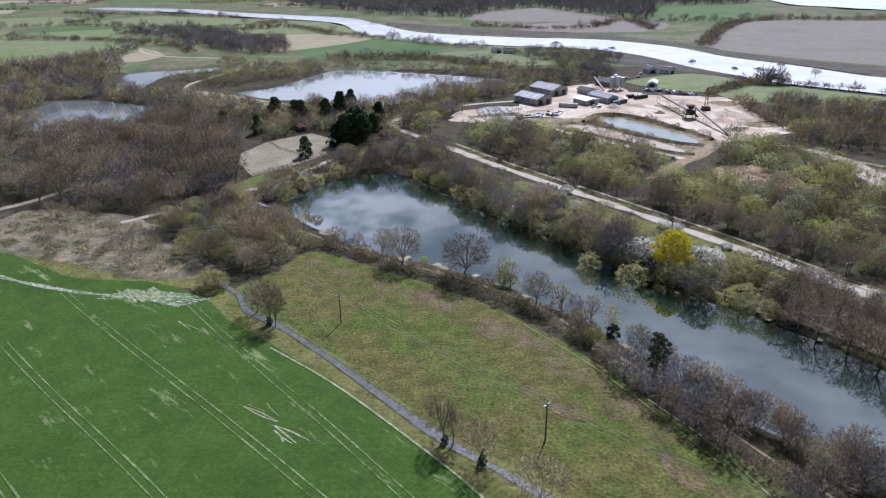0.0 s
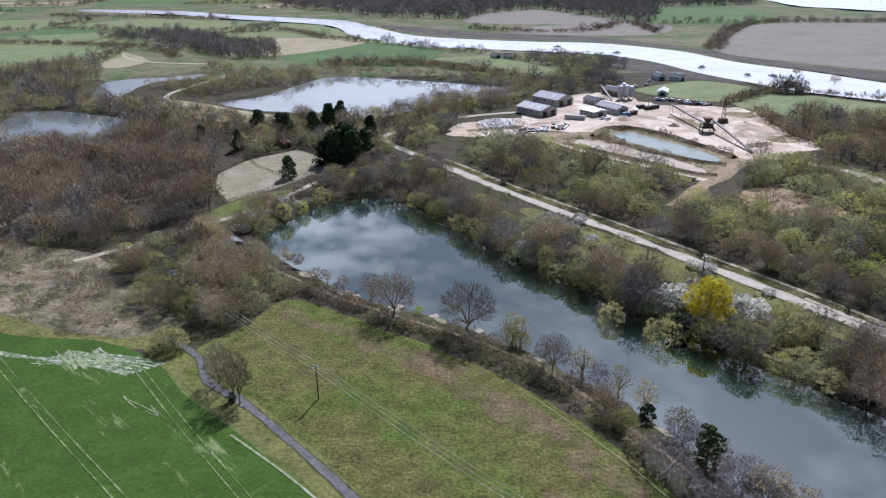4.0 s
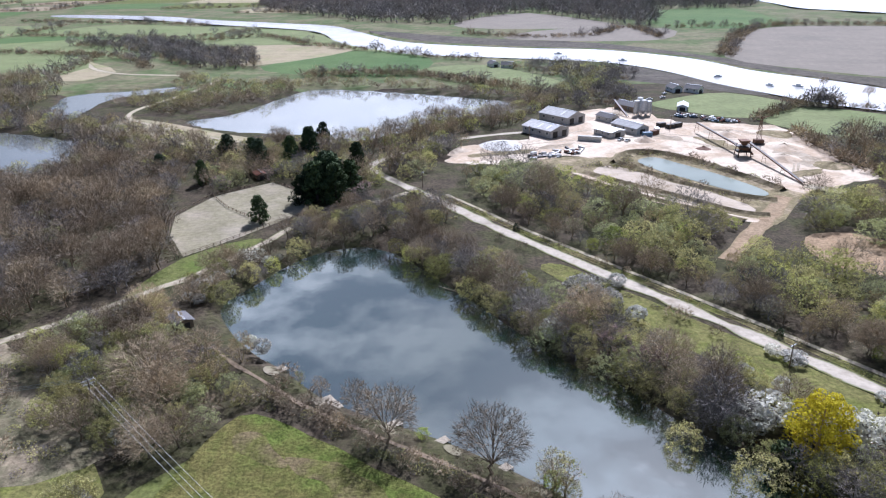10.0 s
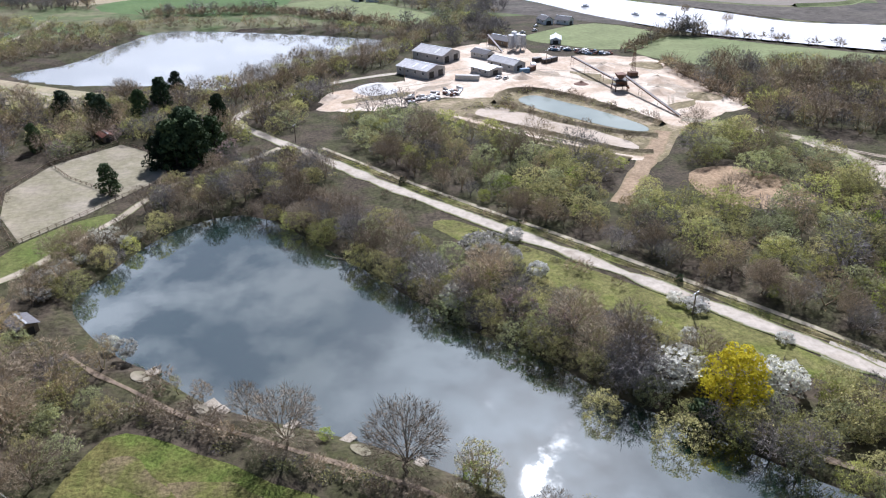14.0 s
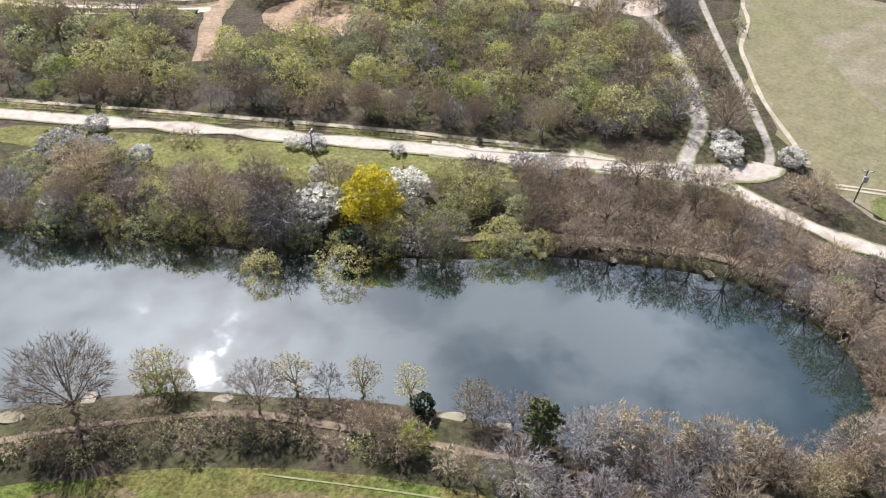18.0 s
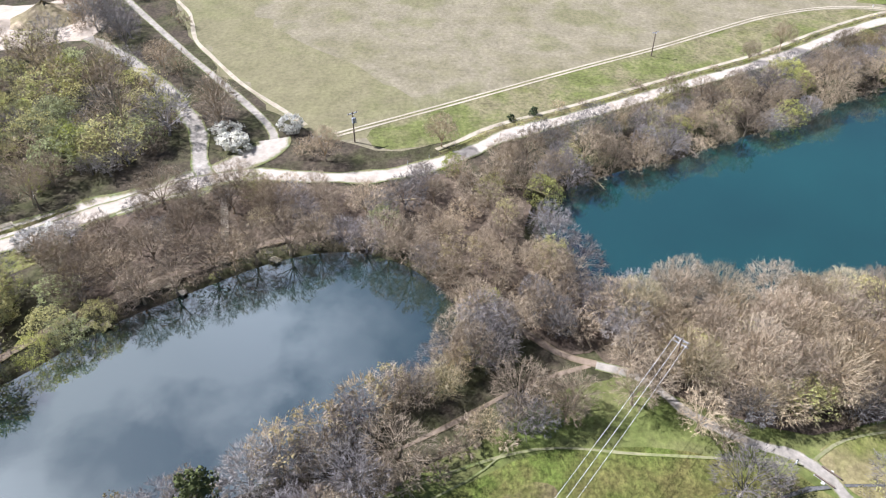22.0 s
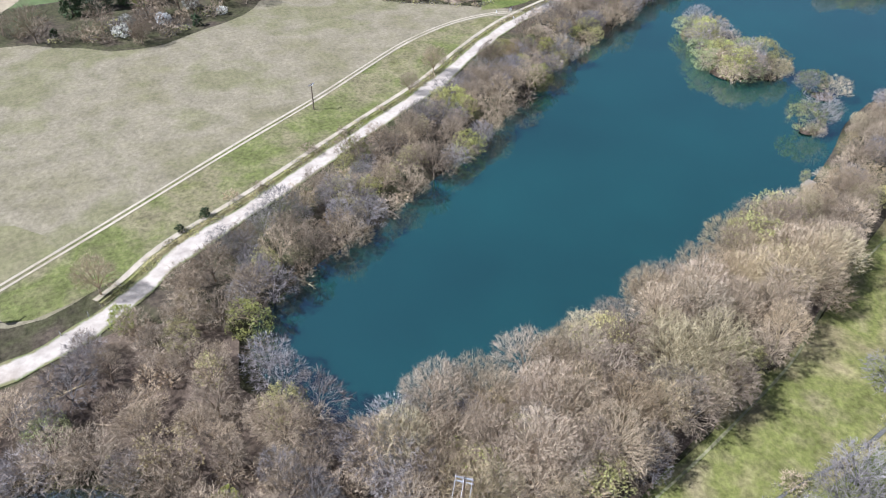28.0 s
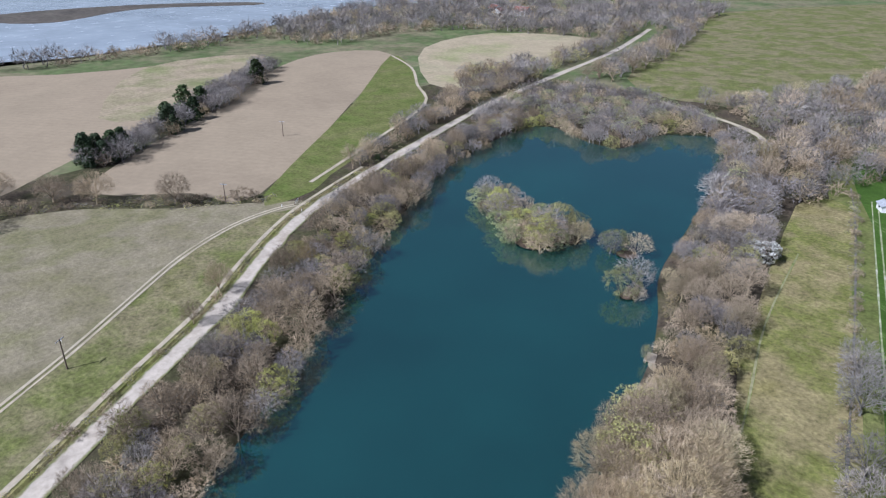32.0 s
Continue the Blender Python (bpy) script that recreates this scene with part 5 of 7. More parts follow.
def thicket(name, poly, gap, mix, seed, label, category, size=(0.75, 1.2), share=1.0, **kw):
    """A wood or thicket too dense to count, as one mesh; share thins its twigs, which grow wider for it."""
    rng = np.random.default_rng(seed)
    vs, fs, ms, ts, slots, off = [], [], [], [], [], 0
    cache = {}
    for x, y in scatter(poly, gap, seed=seed, **kw):
        kind = pick(rng, mix)
        temps, cs, lab, cat = KINDS[kind]
        no = int(rng.integers(len(temps)))
        if (kind, no) not in cache:
            wood, crown = temps[no]
            bark = BARK.get(kind, "bark_brown")
            for s_ in [bark] + cs:
                if s_ not in slots:
                    slots.append(s_)
            cv, cf = np.array(crown.v), np.array(crown.f)
            cm = np.array([slots.index(cs[min(q, len(cs) - 1)]) for q in crown.m])
            crown_m = np.array(crown.m)
            if share < 1:
                keep_ = rng.uniform(size=len(cf)) < share
                cf, cm = cf[keep_], cm[keep_]
                tri = cv[cf]
                c_ = tri.mean(1, keepdims=True)
                wide_ = np.where(crown_m[keep_] > 0, min(1.5, (0.75 / share) ** 0.5), (0.75 / share) ** 0.5)
                tri = c_ + (tri - c_) * wide_[:, None, None]
                cv, cf = tri.reshape(-1, 3), np.arange(len(cf) * 3).reshape(-1, 3)
            wv, wf = np.array(wood.v), np.array(wood.f)
            if share < 0.5:
                wv, wf = wv[:20], wf[:30]
            cache[kind, no] = (np.vstack([wv, cv]), np.vstack([wf, cf + len(wv)]), np.r_[np.full(len(wf), slots.index(bark)), cm])
        v, f, m = cache[kind, no]
        s, w = rng.uniform(*size), rng.uniform(0.9, 1.2)
        a = rng.uniform(0, 6.28)
        ca, sa = math.cos(a) * s * w, math.sin(a) * s * w
        vs.append(np.column_stack([x + v[:, 0] * ca - v[:, 1] * sa, y + v[:, 0] * sa + v[:, 1] * ca, v[:, 2] * s]))
        fs.append(f + off)
        ms.append(m)
        ts.append(np.full(len(v), rng.uniform()))
        off += len(v)
    if not vs:
        return None
    v, f = np.vstack(vs).astype(np.float32), np.vstack(fs).astype(np.int32)
    me = bpy.data.meshes.new(name)
    me.vertices.add(len(v))
    me.vertices.foreach_set("co", v.ravel())
    me.loops.add(len(f) * 3)
    me.loops.foreach_set("vertex_index", f.ravel())
    me.polygons.add(len(f))
    me.polygons.foreach_set("loop_start", np.arange(0, len(f) * 3, 3, dtype=np.int32))
    for s_ in slots:
        me.materials.append(MATS[s_])
    me.polygons.foreach_set("material_index", np.concatenate(ms).astype(np.int32))
    at = me.attributes.new("tint", "FLOAT", "POINT")
    at.data.foreach_set("value", np.concatenate(ts).astype(np.float32))
    me.update(calc_edges=True)
    return tagged(new(name, me), label, category, kind="stuff")


# ---- trees by the lakes, one by one ----
YELLOW = plant_at("yellow_tree", 70, 144, 1.0, 1.0, 0)
for kind, x, y, s, w in (("oak", 7, 140, 1.15, 1.1), ("oak", -13, 150, 1.05, 1.0), ("bare_tree", -20, 160, 0.85, 0.8), ("bare_tree", -29, 168, 0.5, 0.9), ("birch", 18, 137, 1.0, 1.2), ("birch", 20, 135, 0.9, 1.2),
                         ("oak", 26, 121, 0.85, 0.8), ("birch", 33, 122, 0.9, 1.4), ("mauve_tree", 36, 117, 0.7, 0.7), ("birch", 40, 113, 0.95, 1.1), ("birch", 44, 107, 0.95, 1.0), ("holly", 43.5, 103.5, 0.9, 1.1), ("tan_tree", 48, 98, 0.85, 0.9),
                         ("holm_oak", 50, 87, 1.0, 1.0), ("bare_tree", 53, 90, 0.7, 0.8), ("tan_tree", 58, 79, 0.95, 1.2), ("mauve_tree", 55, 82, 0.9, 1.0), ("tan_tree", 62, 73, 0.9, 1.2), ("sallow", 66, 67, 1.2, 1.0), ("birch", 17, 139.5, 0.6, 1.0), ("fresh_shrub", 18, 138, 0.6, 1.0),
                         ("fresh_shrub", 38, 100, 0.7, 1.2), ("oak", 35, 106, 0.6, 0.7), ("willow", 20, 134, 0.55, 1.0), ("thorn", -38, 174, 0.9, 1.2), ("birch", -34, 171, 0.55, 0.8), ("fresh_shrub", -6, 152, 0.4, 1.2),
                         ("oak", -66, 168, 1.25, 1.1), ("grey_willow", -92, 190, 1.3, 1.1), ("willow", -88, 178, 1.0, 1.0), ("willow", -82, 172, 0.9, 0.9), ("oak", -82, 196, 0.9, 0.9), ("tan_tree", -50, 182, 0.8, 1.1), ("holly", -76, 188, 1.3, 1.2), ("tan_tree", -55, 172, 0.9, 1.0), ("bare_tree", -73, 160, 0.8, 0.9),
                         # east bank
                         ("blackthorn", 39, 212, 1.6, 1.3), ("blackthorn", 43, 206, 1.4, 1.2), ("cherry", 40, 180, 1.0, 1.0), ("cherry", 45, 171, 1.0, 1.1), ("cherry", 30, 194, 0.9, 1.0), ("blackthorn", 26, 190, 1.25, 0.9), ("blackthorn", 65, 154, 1.55, 1.2), ("blackthorn", 60, 152, 1.4, 1.1), ("blackthorn", 82, 146, 1.55, 1.1), ("blackthorn", 78, 149, 1.4, 1.1),
                         ("willow", 46, 148, 0.85, 0.9), ("willow", 57, 138, 0.95, 1.05), ("willow", 75, 129, 1.05, 1.15), ("willow", 66, 135, 0.8, 1.0), ("holly", 62, 141, 1.3, 1.2), ("mauve_tree", 55, 154, 1.1, 1.1), ("fresh_shrub", 88, 139, 0.9, 1.0), ("tan_tree", 92, 134, 0.8, 1.2), ("blackthorn", 50, 199, 0.9, 1.1),
                         # roadside
                         ("blackthorn", 108, 134, 0.9, 1.6), ("blackthorn", 111, 131, 0.8, 1.4), ("blackthorn", 81, 176, 0.7, 1.5), ("blackthorn", 78, 180, 0.6, 1.3), ("blackthorn", 50, 220, 0.8, 1.2), ("blackthorn", 147, 104, 0.85, 1.6), ("blackthorn", 151.5, 106.5, 0.85, 1.6), ("blackthorn", 144.5, 101.5, 0.6, 1.5), ("blackthorn", 154, 91, 1.0, 1.1), ("blackthorn", 93, 160, 0.5, 1.4),
                         ("oak", 111, 163, 0.75, 0.8), ("oak", 115, 155, 0.7, 0.75), ("oak", 123, 141, 0.8, 0.95), ("oak", 100, 179, 0.75, 0.9), ("oak", 140, 133, 0.7, 0.9), ("oak", 85, 204, 0.8, 0.9), ("fresh_shrub", 143, 140, 1.2, 1.4), ("tan_tree", 130, 157, 0.9, 0.8), ("tan_tree", 106, 173, 0.8, 0.8),
                         ("oak", 146, 54, 0.75, 0.8), ("oak", 140, 81, 0.75, 0.85), ("thorn", 143, 86, 0.9, 1.2), ("holly", 162, 30, 0.5, 1.2), ("holly", 159, 36, 0.4, 1.3), ("oak", 204, -51, 0.75, 0.75), ("oak", 195, -38, 0.55, 0.8), ("thorn", 166, 23, 0.5, 1.3), ("thorn", 178, 0, 0.5, 1.3), ("bare_tree", 128, 104, 0.45, 0.8), ("bare_tree", 124, 117, 0.5, 0.8),
                         # between the lakes
                         ("tan_tree", 99, 51, 0.95, 1.2), ("birch", 112, 42, 0.9, 1.1), ("fresh_shrub", 90, 46, 0.7, 0.8), ("grey_willow", 114, 66, 0.8, 0.9), ("tan_tree", 86, 51, 0.7, 1.0), ("fresh_shrub", 134, 52, 0.9, 0.9),
                         # ditch side
                         ("sallow", -98, 148, 0.85, 1.1), ("willow", -68, 134, 0.7, 1.3), ("willow", -69.5, 135, 0.62, 1.2), ("willow", -66.5, 133.5, 0.6, 1.2), ("bare_tree", -46, 112, 1.15, 0.85), ("bare_tree", -51, 118, 0.95, 0.8), ("bare_tree", -44, 110, 1.0, 0.7), ("bare_tree", 0.5, 62, 0.95, 0.75), ("bare_tree", 2.5, 61, 0.8, 0.7), ("bare_tree", 8, 55.5, 0.9, 0.85), ("holly", -46, 111, 0.5, 1.0), ("holly", 1, 61.5, 0.4, 1.0), ("holly", 8, 55, 0.45, 1.2), ("sallow", 18, 46, 1.25, 1.0),
                         ("mauve_tree", 52, 15, 0.85, 1.15), ("mauve_tree", 54, 9.5, 0.5, 1.0), ("mauve_tree", 51.5, -6.5, 0.75, 1.15), ("mauve_tree", 46, -17.5, 0.85, 1.15), ("mauve_tree", 47, -26, 0.9, 1.15), ("mauve_tree", 49, -33, 0.75, 1.1), ("sallow", 46.6, -10.5, 0.85, 1.0), ("mauve_tree", 57.5, -53, 0.8, 1.1), ("mauve_tree", 57, -61, 0.75, 1.1), ("mauve_tree", 68, -113, 1.0, 1.0), ("mauve_tree", 66, -106, 1.0, 1.0), ("mauve_tree", 70, -120, 0.9, 1.0), ("mauve_tree", 61, -86, 1.0, 1.1), ("mauve_tree", 59, -78, 0.9, 1.1), ("alder", 57, -70, 0.7, 1.1),
                         # lake two, west bank landmarks
                         ("oak", 90, -80, 0.95, 1.0), ("blackthorn", 105, -163, 1.5, 1.2), ("birch", 107, -97, 0.6, 0.8), ("willow", 96, -72, 1.2, 1.1), ("willow", 93, -62, 1.2, 1.1), ("thorn", 88, -72, 1.1, 1.0),
                         # paddock
                         ("pine", -68, 280, 0.72, 1.0), ("pine", -42, 300, 1.15, 1.0), ("pine", -47, 313, 1.25, 1.1), ("pine", -37, 309, 1.05, 1.0), ("pine", -56, 301, 0.8, 1.0), ("pine", -50, 303, 1.15, 1.1), ("pine", -44, 306, 1.3, 1.0), ("pine", -53, 308, 1.0, 1.0), ("pine", -37, 336, 1.1, 0.8), ("pine", -62, 362, 1.2, 0.9), ("pine", -70, 356, 1.0, 0.9), ("pine", -84, 352, 1.0, 1.0), ("pine", -101, 362, 1.0, 1.0), ("pine", -90, 364, 0.85, 1.0), ("pine", -59, 385, 1.0, 0.8), ("pine", -66, 379, 0.8, 0.9), ("pine", -127, 344, 0.7, 1.1), ("pine", -104, 330, 0.75, 0.8),
                         ("cherry", -93, 318, 0.9, 1.0), ("cherry", -76, 333, 0.8, 0.8), ("cherry", -31, 303, 1.0, 0.9), ("cherry", -36, 298, 0.8, 0.9), ("grey_willow", -62, 344, 1.1, 1.3), ("fresh_shrub", -70, 350, 0.8, 1.6), ("oak", -96, 250, 0.9, 0.8), ("oak", -99, 258, 0.9, 0.8),
                         # north of the meadow
                         ("oak", 302, -49, 0.85, 1.0), ("oak", 290, -58.5, 0.95, 1.05), ("oak", 270, -76, 0.9, 1.0), ("oak", 319, -38, 0.9, 0.95), ("oak", 334, -29, 1.25, 1.1), ("pine", 331, -75, 0.75, 1.0), ("pine", 334, -80, 0.8, 1.0), ("pine", 337, -87, 0.75, 1.0), ("pine", 341, -93, 0.7, 1.0), ("pine", 330, -80, 0.65, 1.1), ("thorn", 256, -93, 1.1, 1.3), ("oak", 271, 21, 0.8, 0.8), ("oak", 250, 160, 0.6, 0.9), ("oak", 275, 538, 0.6, 0.9), ("oak", 284, 497, 0.6, 1.0),
                         ("grey_willow", 142, 247, 1.2, 1.15), ("grey_willow", 138, 265, 1.1, 1.2), ("grey_willow", 150, 238, 1.0, 1.2)):
    plant_at(kind, x, y, s, w, soil(x, y))
for kind, x, y, k_ in (("pine", 311, 37, 0.8), ("pine", 314, 27, 0.9), ("pine", 316, 18, 0.8), ("pine", 312, 11, 0.75), ("pine", 318, 31, 0.7), ("birch", 314, 6, 1.0), ("pine", 315, 1, 0.75), ("birch", 312, -5, 1.0), ("birch", 313, -11, 1.1), ("bare_tree", 314, -16, 0.9), ("birch", 316, -20, 0.9), ("pine", 313, -3, 0.7), ("fresh_shrub", 310, 14, 0.9)):
    plant_at(kind, x, y, k_, 0.95, 0)
for x, y in ((-72, 222), (-74, 216), (-70, 226), (-46, 186), (-50, 190), (-66, 152), (-64, 156), (-85, 205), (22, 222), (73, 165), (66, 170)):
    plant_at("blackthorn", x, y, RNG.uniform(0.6, 1.0), RNG.uniform(0.9, 1.4), 0)

# ---- groves of countable trees ----
EAST_BANK = [(-22, 264), (-2, 252), (16, 232), (30, 214), (46, 198), (58, 180), (70, 164), (88, 144), (100, 130), (92, 112), (74, 122), (48, 152), (30, 175), (8, 208), (-12, 244)]
grove(EAST_BANK, 6.6, [("bare_tree", 3), ("mauve_tree", 4), ("willow", 5), ("thorn", 1), ("grey_willow", 2), ("oak", 2)], 101, (0.65, 1.0), extra=[(np.array([(61, 151), (70, 144), (81, 146)], float), 6.0)])
grove([(98, 102), (114, 126), (124, 112), (128, 96), (128, 66), (134, 52), (128, 38), (112, 40), (96, 30), (86, 24), (80, 34), (96, 46), (106, 56), (112, 70), (110, 88)], 5.4, [("bare_tree", 6), ("mauve_tree", 2), ("thorn", 4), ("oak", 1), ("sallow", 2), ("willow", 1)], 102, (0.5, 0.85))
grove([(87, 118), (98, 106), (114, 126), (104, 134), (92, 130)], 4.6, [("bare_tree", 4), ("thorn", 4), ("mauve_tree", 2), ("sallow", 1)], 112, (0.5, 0.85))
grove([(70, 22), (78, 36), (95, 46), (100, 34), (92, 22), (80, 16)], 5.0, [("mauve_tree", 3), ("bare_tree", 3), ("sallow", 3), ("thorn", 1)], 103, (0.6, 0.9))
grove([(66, 18), (72, 24), (82, 26), (90, 20), (88, 4), (80, -14), (72, -32), (67, -22), (63, -6), (66, 6)], 3.9, [("alder", 4), ("sallow", 2), ("mauve_tree", 3), ("bare_tree", 2), ("thorn", 2)], 118, (0.5, 0.85), keep=0.0)
grove([(92, 22), (89, 4), (91, -20), (94, -42), (98, -66), (103, -84), (86, -84), (76, -64), (71, -46), (67, -24), (64, -6), (66, 10), (78, 22)], 5.0, [("alder", 7), ("sallow", 3), ("bare_tree", 1), ("willow", 0.6), ("tan_tree", 0.7)], 104, (0.7, 1.0))
grove([(104, -84), (110, -106), (122, -138), (132, -174), (120, -184), (106, -162), (95, -124), (88, -98), (84, -84)], 5.8, [("alder", 3), ("sallow", 3), ("oak", 2), ("mauve_tree", 3), ("willow", 1), ("tan_tree", 1)], 120, (0.6, 0.9), water_gap=4.5)
grove([(124, 36), (136, 22), (142, 6), (150, -8), (160, -28), (176, -58), (194, -88), (212, -128), (226, -156), (236, -190), (241, -222), (250, -222), (246, -190), (236, -150), (228, -116), (214, -88), (198, -62), (180, -28), (166, 0), (154, 24), (142, 40), (134, 46)], 4.8, [("bare_tree", 5), ("mauve_tree", 3), ("sallow", 2), ("thorn", 2), ("willow", 2), ("tan_tree", 1)], 105, (0.5, 0.9), keep=2.2)
grove([(-62, 262), (-52, 254), (-40, 258), (-24, 262), (-12, 256), (6, 278), (-6, 296), (-20, 298), (-36, 290), (-50, 272)], 5.6, [("bare_tree", 4), ("mauve_tree", 3), ("willow", 3), ("thorn", 1)], 106, (0.6, 0.9))
grove([(-66, 216), (-58, 232), (-52, 246), (-60, 252), (-70, 240), (-78, 226), (-74, 210)], 4.2, [("bare_tree", 3), ("willow", 2), ("thorn", 2), ("blackthorn", 1)], 116, (0.5, 0.85))
grove([(40, 102), (48, 88), (56, 74), (66, 56), (75, 40), (66, 34), (56, 54), (46, 74), (38, 92)], 3.4, [("thorn", 6), ("bare_tree", 3), ("mauve_tree", 2), ("sallow", 0.5)], 107, (0.5, 0.95))
grove([(58, 80), (66, 66), (80, 52), (92, 50), (84, 40), (76, 44), (66, 60), (56, 76)], 3.6, [("sallow", 1), ("tan_tree", 1), ("mauve_tree", 4), ("bare_tree", 3)], 108, (0.6, 0.95))
grove([(-46, 166), (-30, 157), (-12, 144), (4, 132), (20, 118), (33, 103), (40, 94), (44, 98), (34, 114), (22, 126), (8, 137), (-8, 148), (-24, 159), (-40, 172)], 2.9, [("thorn", 5), ("bramble", 6), ("sallow", 0.6)], 109, (0.5, 0.85), keep=-0.3)
grove([(-46, 164), (-52, 148), (-66, 146), (-82, 152), (-104, 186), (-92, 206), (-76, 206), (-62, 186), (-50, 178)], 5.6, [("bare_tree", 2), ("mauve_tree", 2), ("willow", 3), ("oak", 2), ("tan_tree", 1), ("grey_willow", 3), ("thorn", 1)], 110, (0.6, 1.0))
grove([(110, -150), (122, -168), (132, -196), (142, -228), (130, -238), (116, -214), (108, -186), (104, -164)], 5.2, [("mauve_tree", 4), ("sallow", 3), ("alder", 1), ("thorn", 2)], 119, (0.6, 0.95))
for x, y, k_ in ((63, 17.5, 0.7), (66.5, 13.5, 0.75), (69.5, 22.5, 0.8), (71.5, 16.5, 0.8), (68, 26, 0.7), (60, 14.5, 0.5), (74.5, 25, 0.8), (64.5, 9.5, 0.65)):
    plant_at(("bare_tree", "mauve_tree", "bare_tree")[int(x) % 3], x, y, k_, 1.1, 0)
grove(np.vstack([(HAUL + offs * 10)[8:52], (HAUL + offs * 17)[8:52][::-1]]), 6.2, [("bare_tree", 4), ("mauve_tree", 4), ("oak", 2), ("fresh_shrub", 0.5), ("tan_tree", 0.5)], 121, (0.5, 0.8), keep=3.0)
# bushes that lean over the water
def shore(lake, spans, gap, mix, seed, size, back=(-0.1, 1.6)):
    rng = np.random.default_rng(seed)
    n_ = len(lake)
    d_ = np.gradient(lake, axis=0)
    sgn = np.sign(np.sum(lake[:, 0] * np.roll(lake[:, 1], -1) - np.roll(lake[:, 0], -1) * lake[:, 1]))
    o = np.stack([d_[:, 1], -d_[:, 0]], 1) * sgn
    o /= np.maximum(np.hypot(*o.T), 1e-6)[:, None]
    for i0_, i1_ in spans:
        run = 0.0
        for i in range(int(i0_ * n_), int(i1_ * n_)):
            run += np.hypot(*(lake[(i + 1) % n_] - lake[i % n_]))
            if run > gap:
                run = rng.uniform(-1.0, 1.0)
                q = lake[i % n_] + o[i % n_] * rng.uniform(*back)
                plant_at(pick(rng, mix), q[0], q[1], rng.uniform(*size), rng.uniform(0.9, 1.15), soil(q[0], q[1]))


shore(LAKE_1, ((0.0, 0.24),), 4.2, [("willow", 2), ("mauve_tree", 3), ("bare_tree", 2), ("thorn", 3)], 401, (0.5, 0.85))
shore(LAKE_1, ((0.24, 0.40),), 4.4, [("willow", 6), ("grey_willow", 2), ("mauve_tree", 2), ("bare_tree", 1)], 405, (0.6, 0.9))
shore(LAKE_1, ((0.40, 0.56),), 4.0, [("bare_tree", 4), ("mauve_tree", 1)], 402, (0.7, 0.95), (0.3, 1.4))
shore(LAKE_2, ((0.02, 0.72),), 3.5, [("sallow", 3.5), ("mauve_tree", 4), ("bare_tree", 1), ("thorn", 3), ("willow", 1.5)], 403, (0.65, 1.0), (-1.6, 0.4))
shore(LAKE_2, ((0.72, 0.885),), 5.0, [("sallow", 4), ("thorn", 2), ("tan_tree", 1)], 404, (0.4, 0.6), (2.2, 3.6))
shore(LAKE_2, ((0.885, 0.99),), 4.4, [("sallow", 2), ("alder", 6)], 408, (0.65, 0.9))
shore(LAKE_1, ((0.385, 0.60),), 2.6, [("sallow", 3), ("thorn", 4), ("bare_tree", 1), ("bramble", 3)], 406, (0.3, 0.55))
shore(LAKE_1, ((0.585, 0.70),), 3.2, [("sallow", 1.5), ("tan_tree", 1), ("mauve_tree", 3), ("thorn", 2)], 407, (0.5, 0.9))
# islands in the southern lake
for i, (cx, cy, rx_, ry_) in enumerate(((177, -143, 13, 9), (190, -149, 8, 6), (162, -133, 10, 9), (156, -142, 8, 7), (137, -144, 5.5, 5), (124.5, -123, 4, 6.5))):
    ang = np.linspace(0, 6.283, 14)[:-1]
    blob = [(cx + math.cos(a) * rx_ * 0.55, cy + math.sin(a) * ry_ * 0.55) for a in ang]
    rng = np.random.default_rng(60 + i)
    sheet("island_" + str(i + 1), blob, -1.32, "litter", "low muddy lake island", "island", ragged=0.8)
    for x in np.arange(cx - rx_, cx + rx_, 4.2):
        for y in np.arange(cy - ry_, cy + ry_, 4.2):
            xx, yy = x + rng.uniform(-1.5, 1.5), y + rng.uniform(-1.5, 1.5)
            if ((xx - cx) / rx_) ** 2 + ((yy - cy) / ry_) ** 2 < 0.72:
                plant_at(pick(rng, [("sallow", 5), ("grey_willow", 2), ("mauve_tree", 1.5), ("willow", 1)]), xx, yy, rng.uniform(0.7, 1.2), rng.uniform(0.9, 1.15), -1.4)

# ---- thickets and woods too dense to count ----
thicket("scrub_willow", [(2, 306), (16, 346), (42, 348), (58, 330), (88, 294), (108, 268), (96, 240), (112, 230), (124, 264), (140, 292), (168, 292), (176, 250), (176, 222), (196, 196), (206, 166), (190, 148), (160, 122), (138, 116), (126, 134), (112, 154), (98, 174), (84, 196), (66, 222), (40, 256), (18, 286)], 7.0,
        [("willow", 8), ("grey_willow", 6), ("bare_tree", 1.8), ("mauve_tree", 1.5), ("tan_tree", 2), ("fresh_shrub", 1.6), ("thorn", 0.8)], 201, "dense scrub of willow and bare saplings", "scrub", (0.45, 1.35), 0.55, extra=[(HAUL, 18), (np.array([(54, 340), (64, 322), (76, 306), (92, 288), (108, 270), (118, 266)], float), 9), (np.array([(120, 275), (105, 257), (90, 238)], float), 5), (np.array([(125, 250), (140, 250), (147, 232), (130, 228), (125, 250)], float), 7)])
thicket("wood_north", [(186, 318), (192, 350), (196, 384), (216, 388), (286, 358), (330, 318), (345, 270), (322, 258), (292, 256), (262, 262), (226, 262), (190, 282), (172, 304)], 7.5, [("bare_tree", 5), ("willow", 3), ("mauve_tree", 3), ("tan_tree", 1)], 202, "bare wood behind the quarry", "wood", (0.8, 1.2), 0.2)
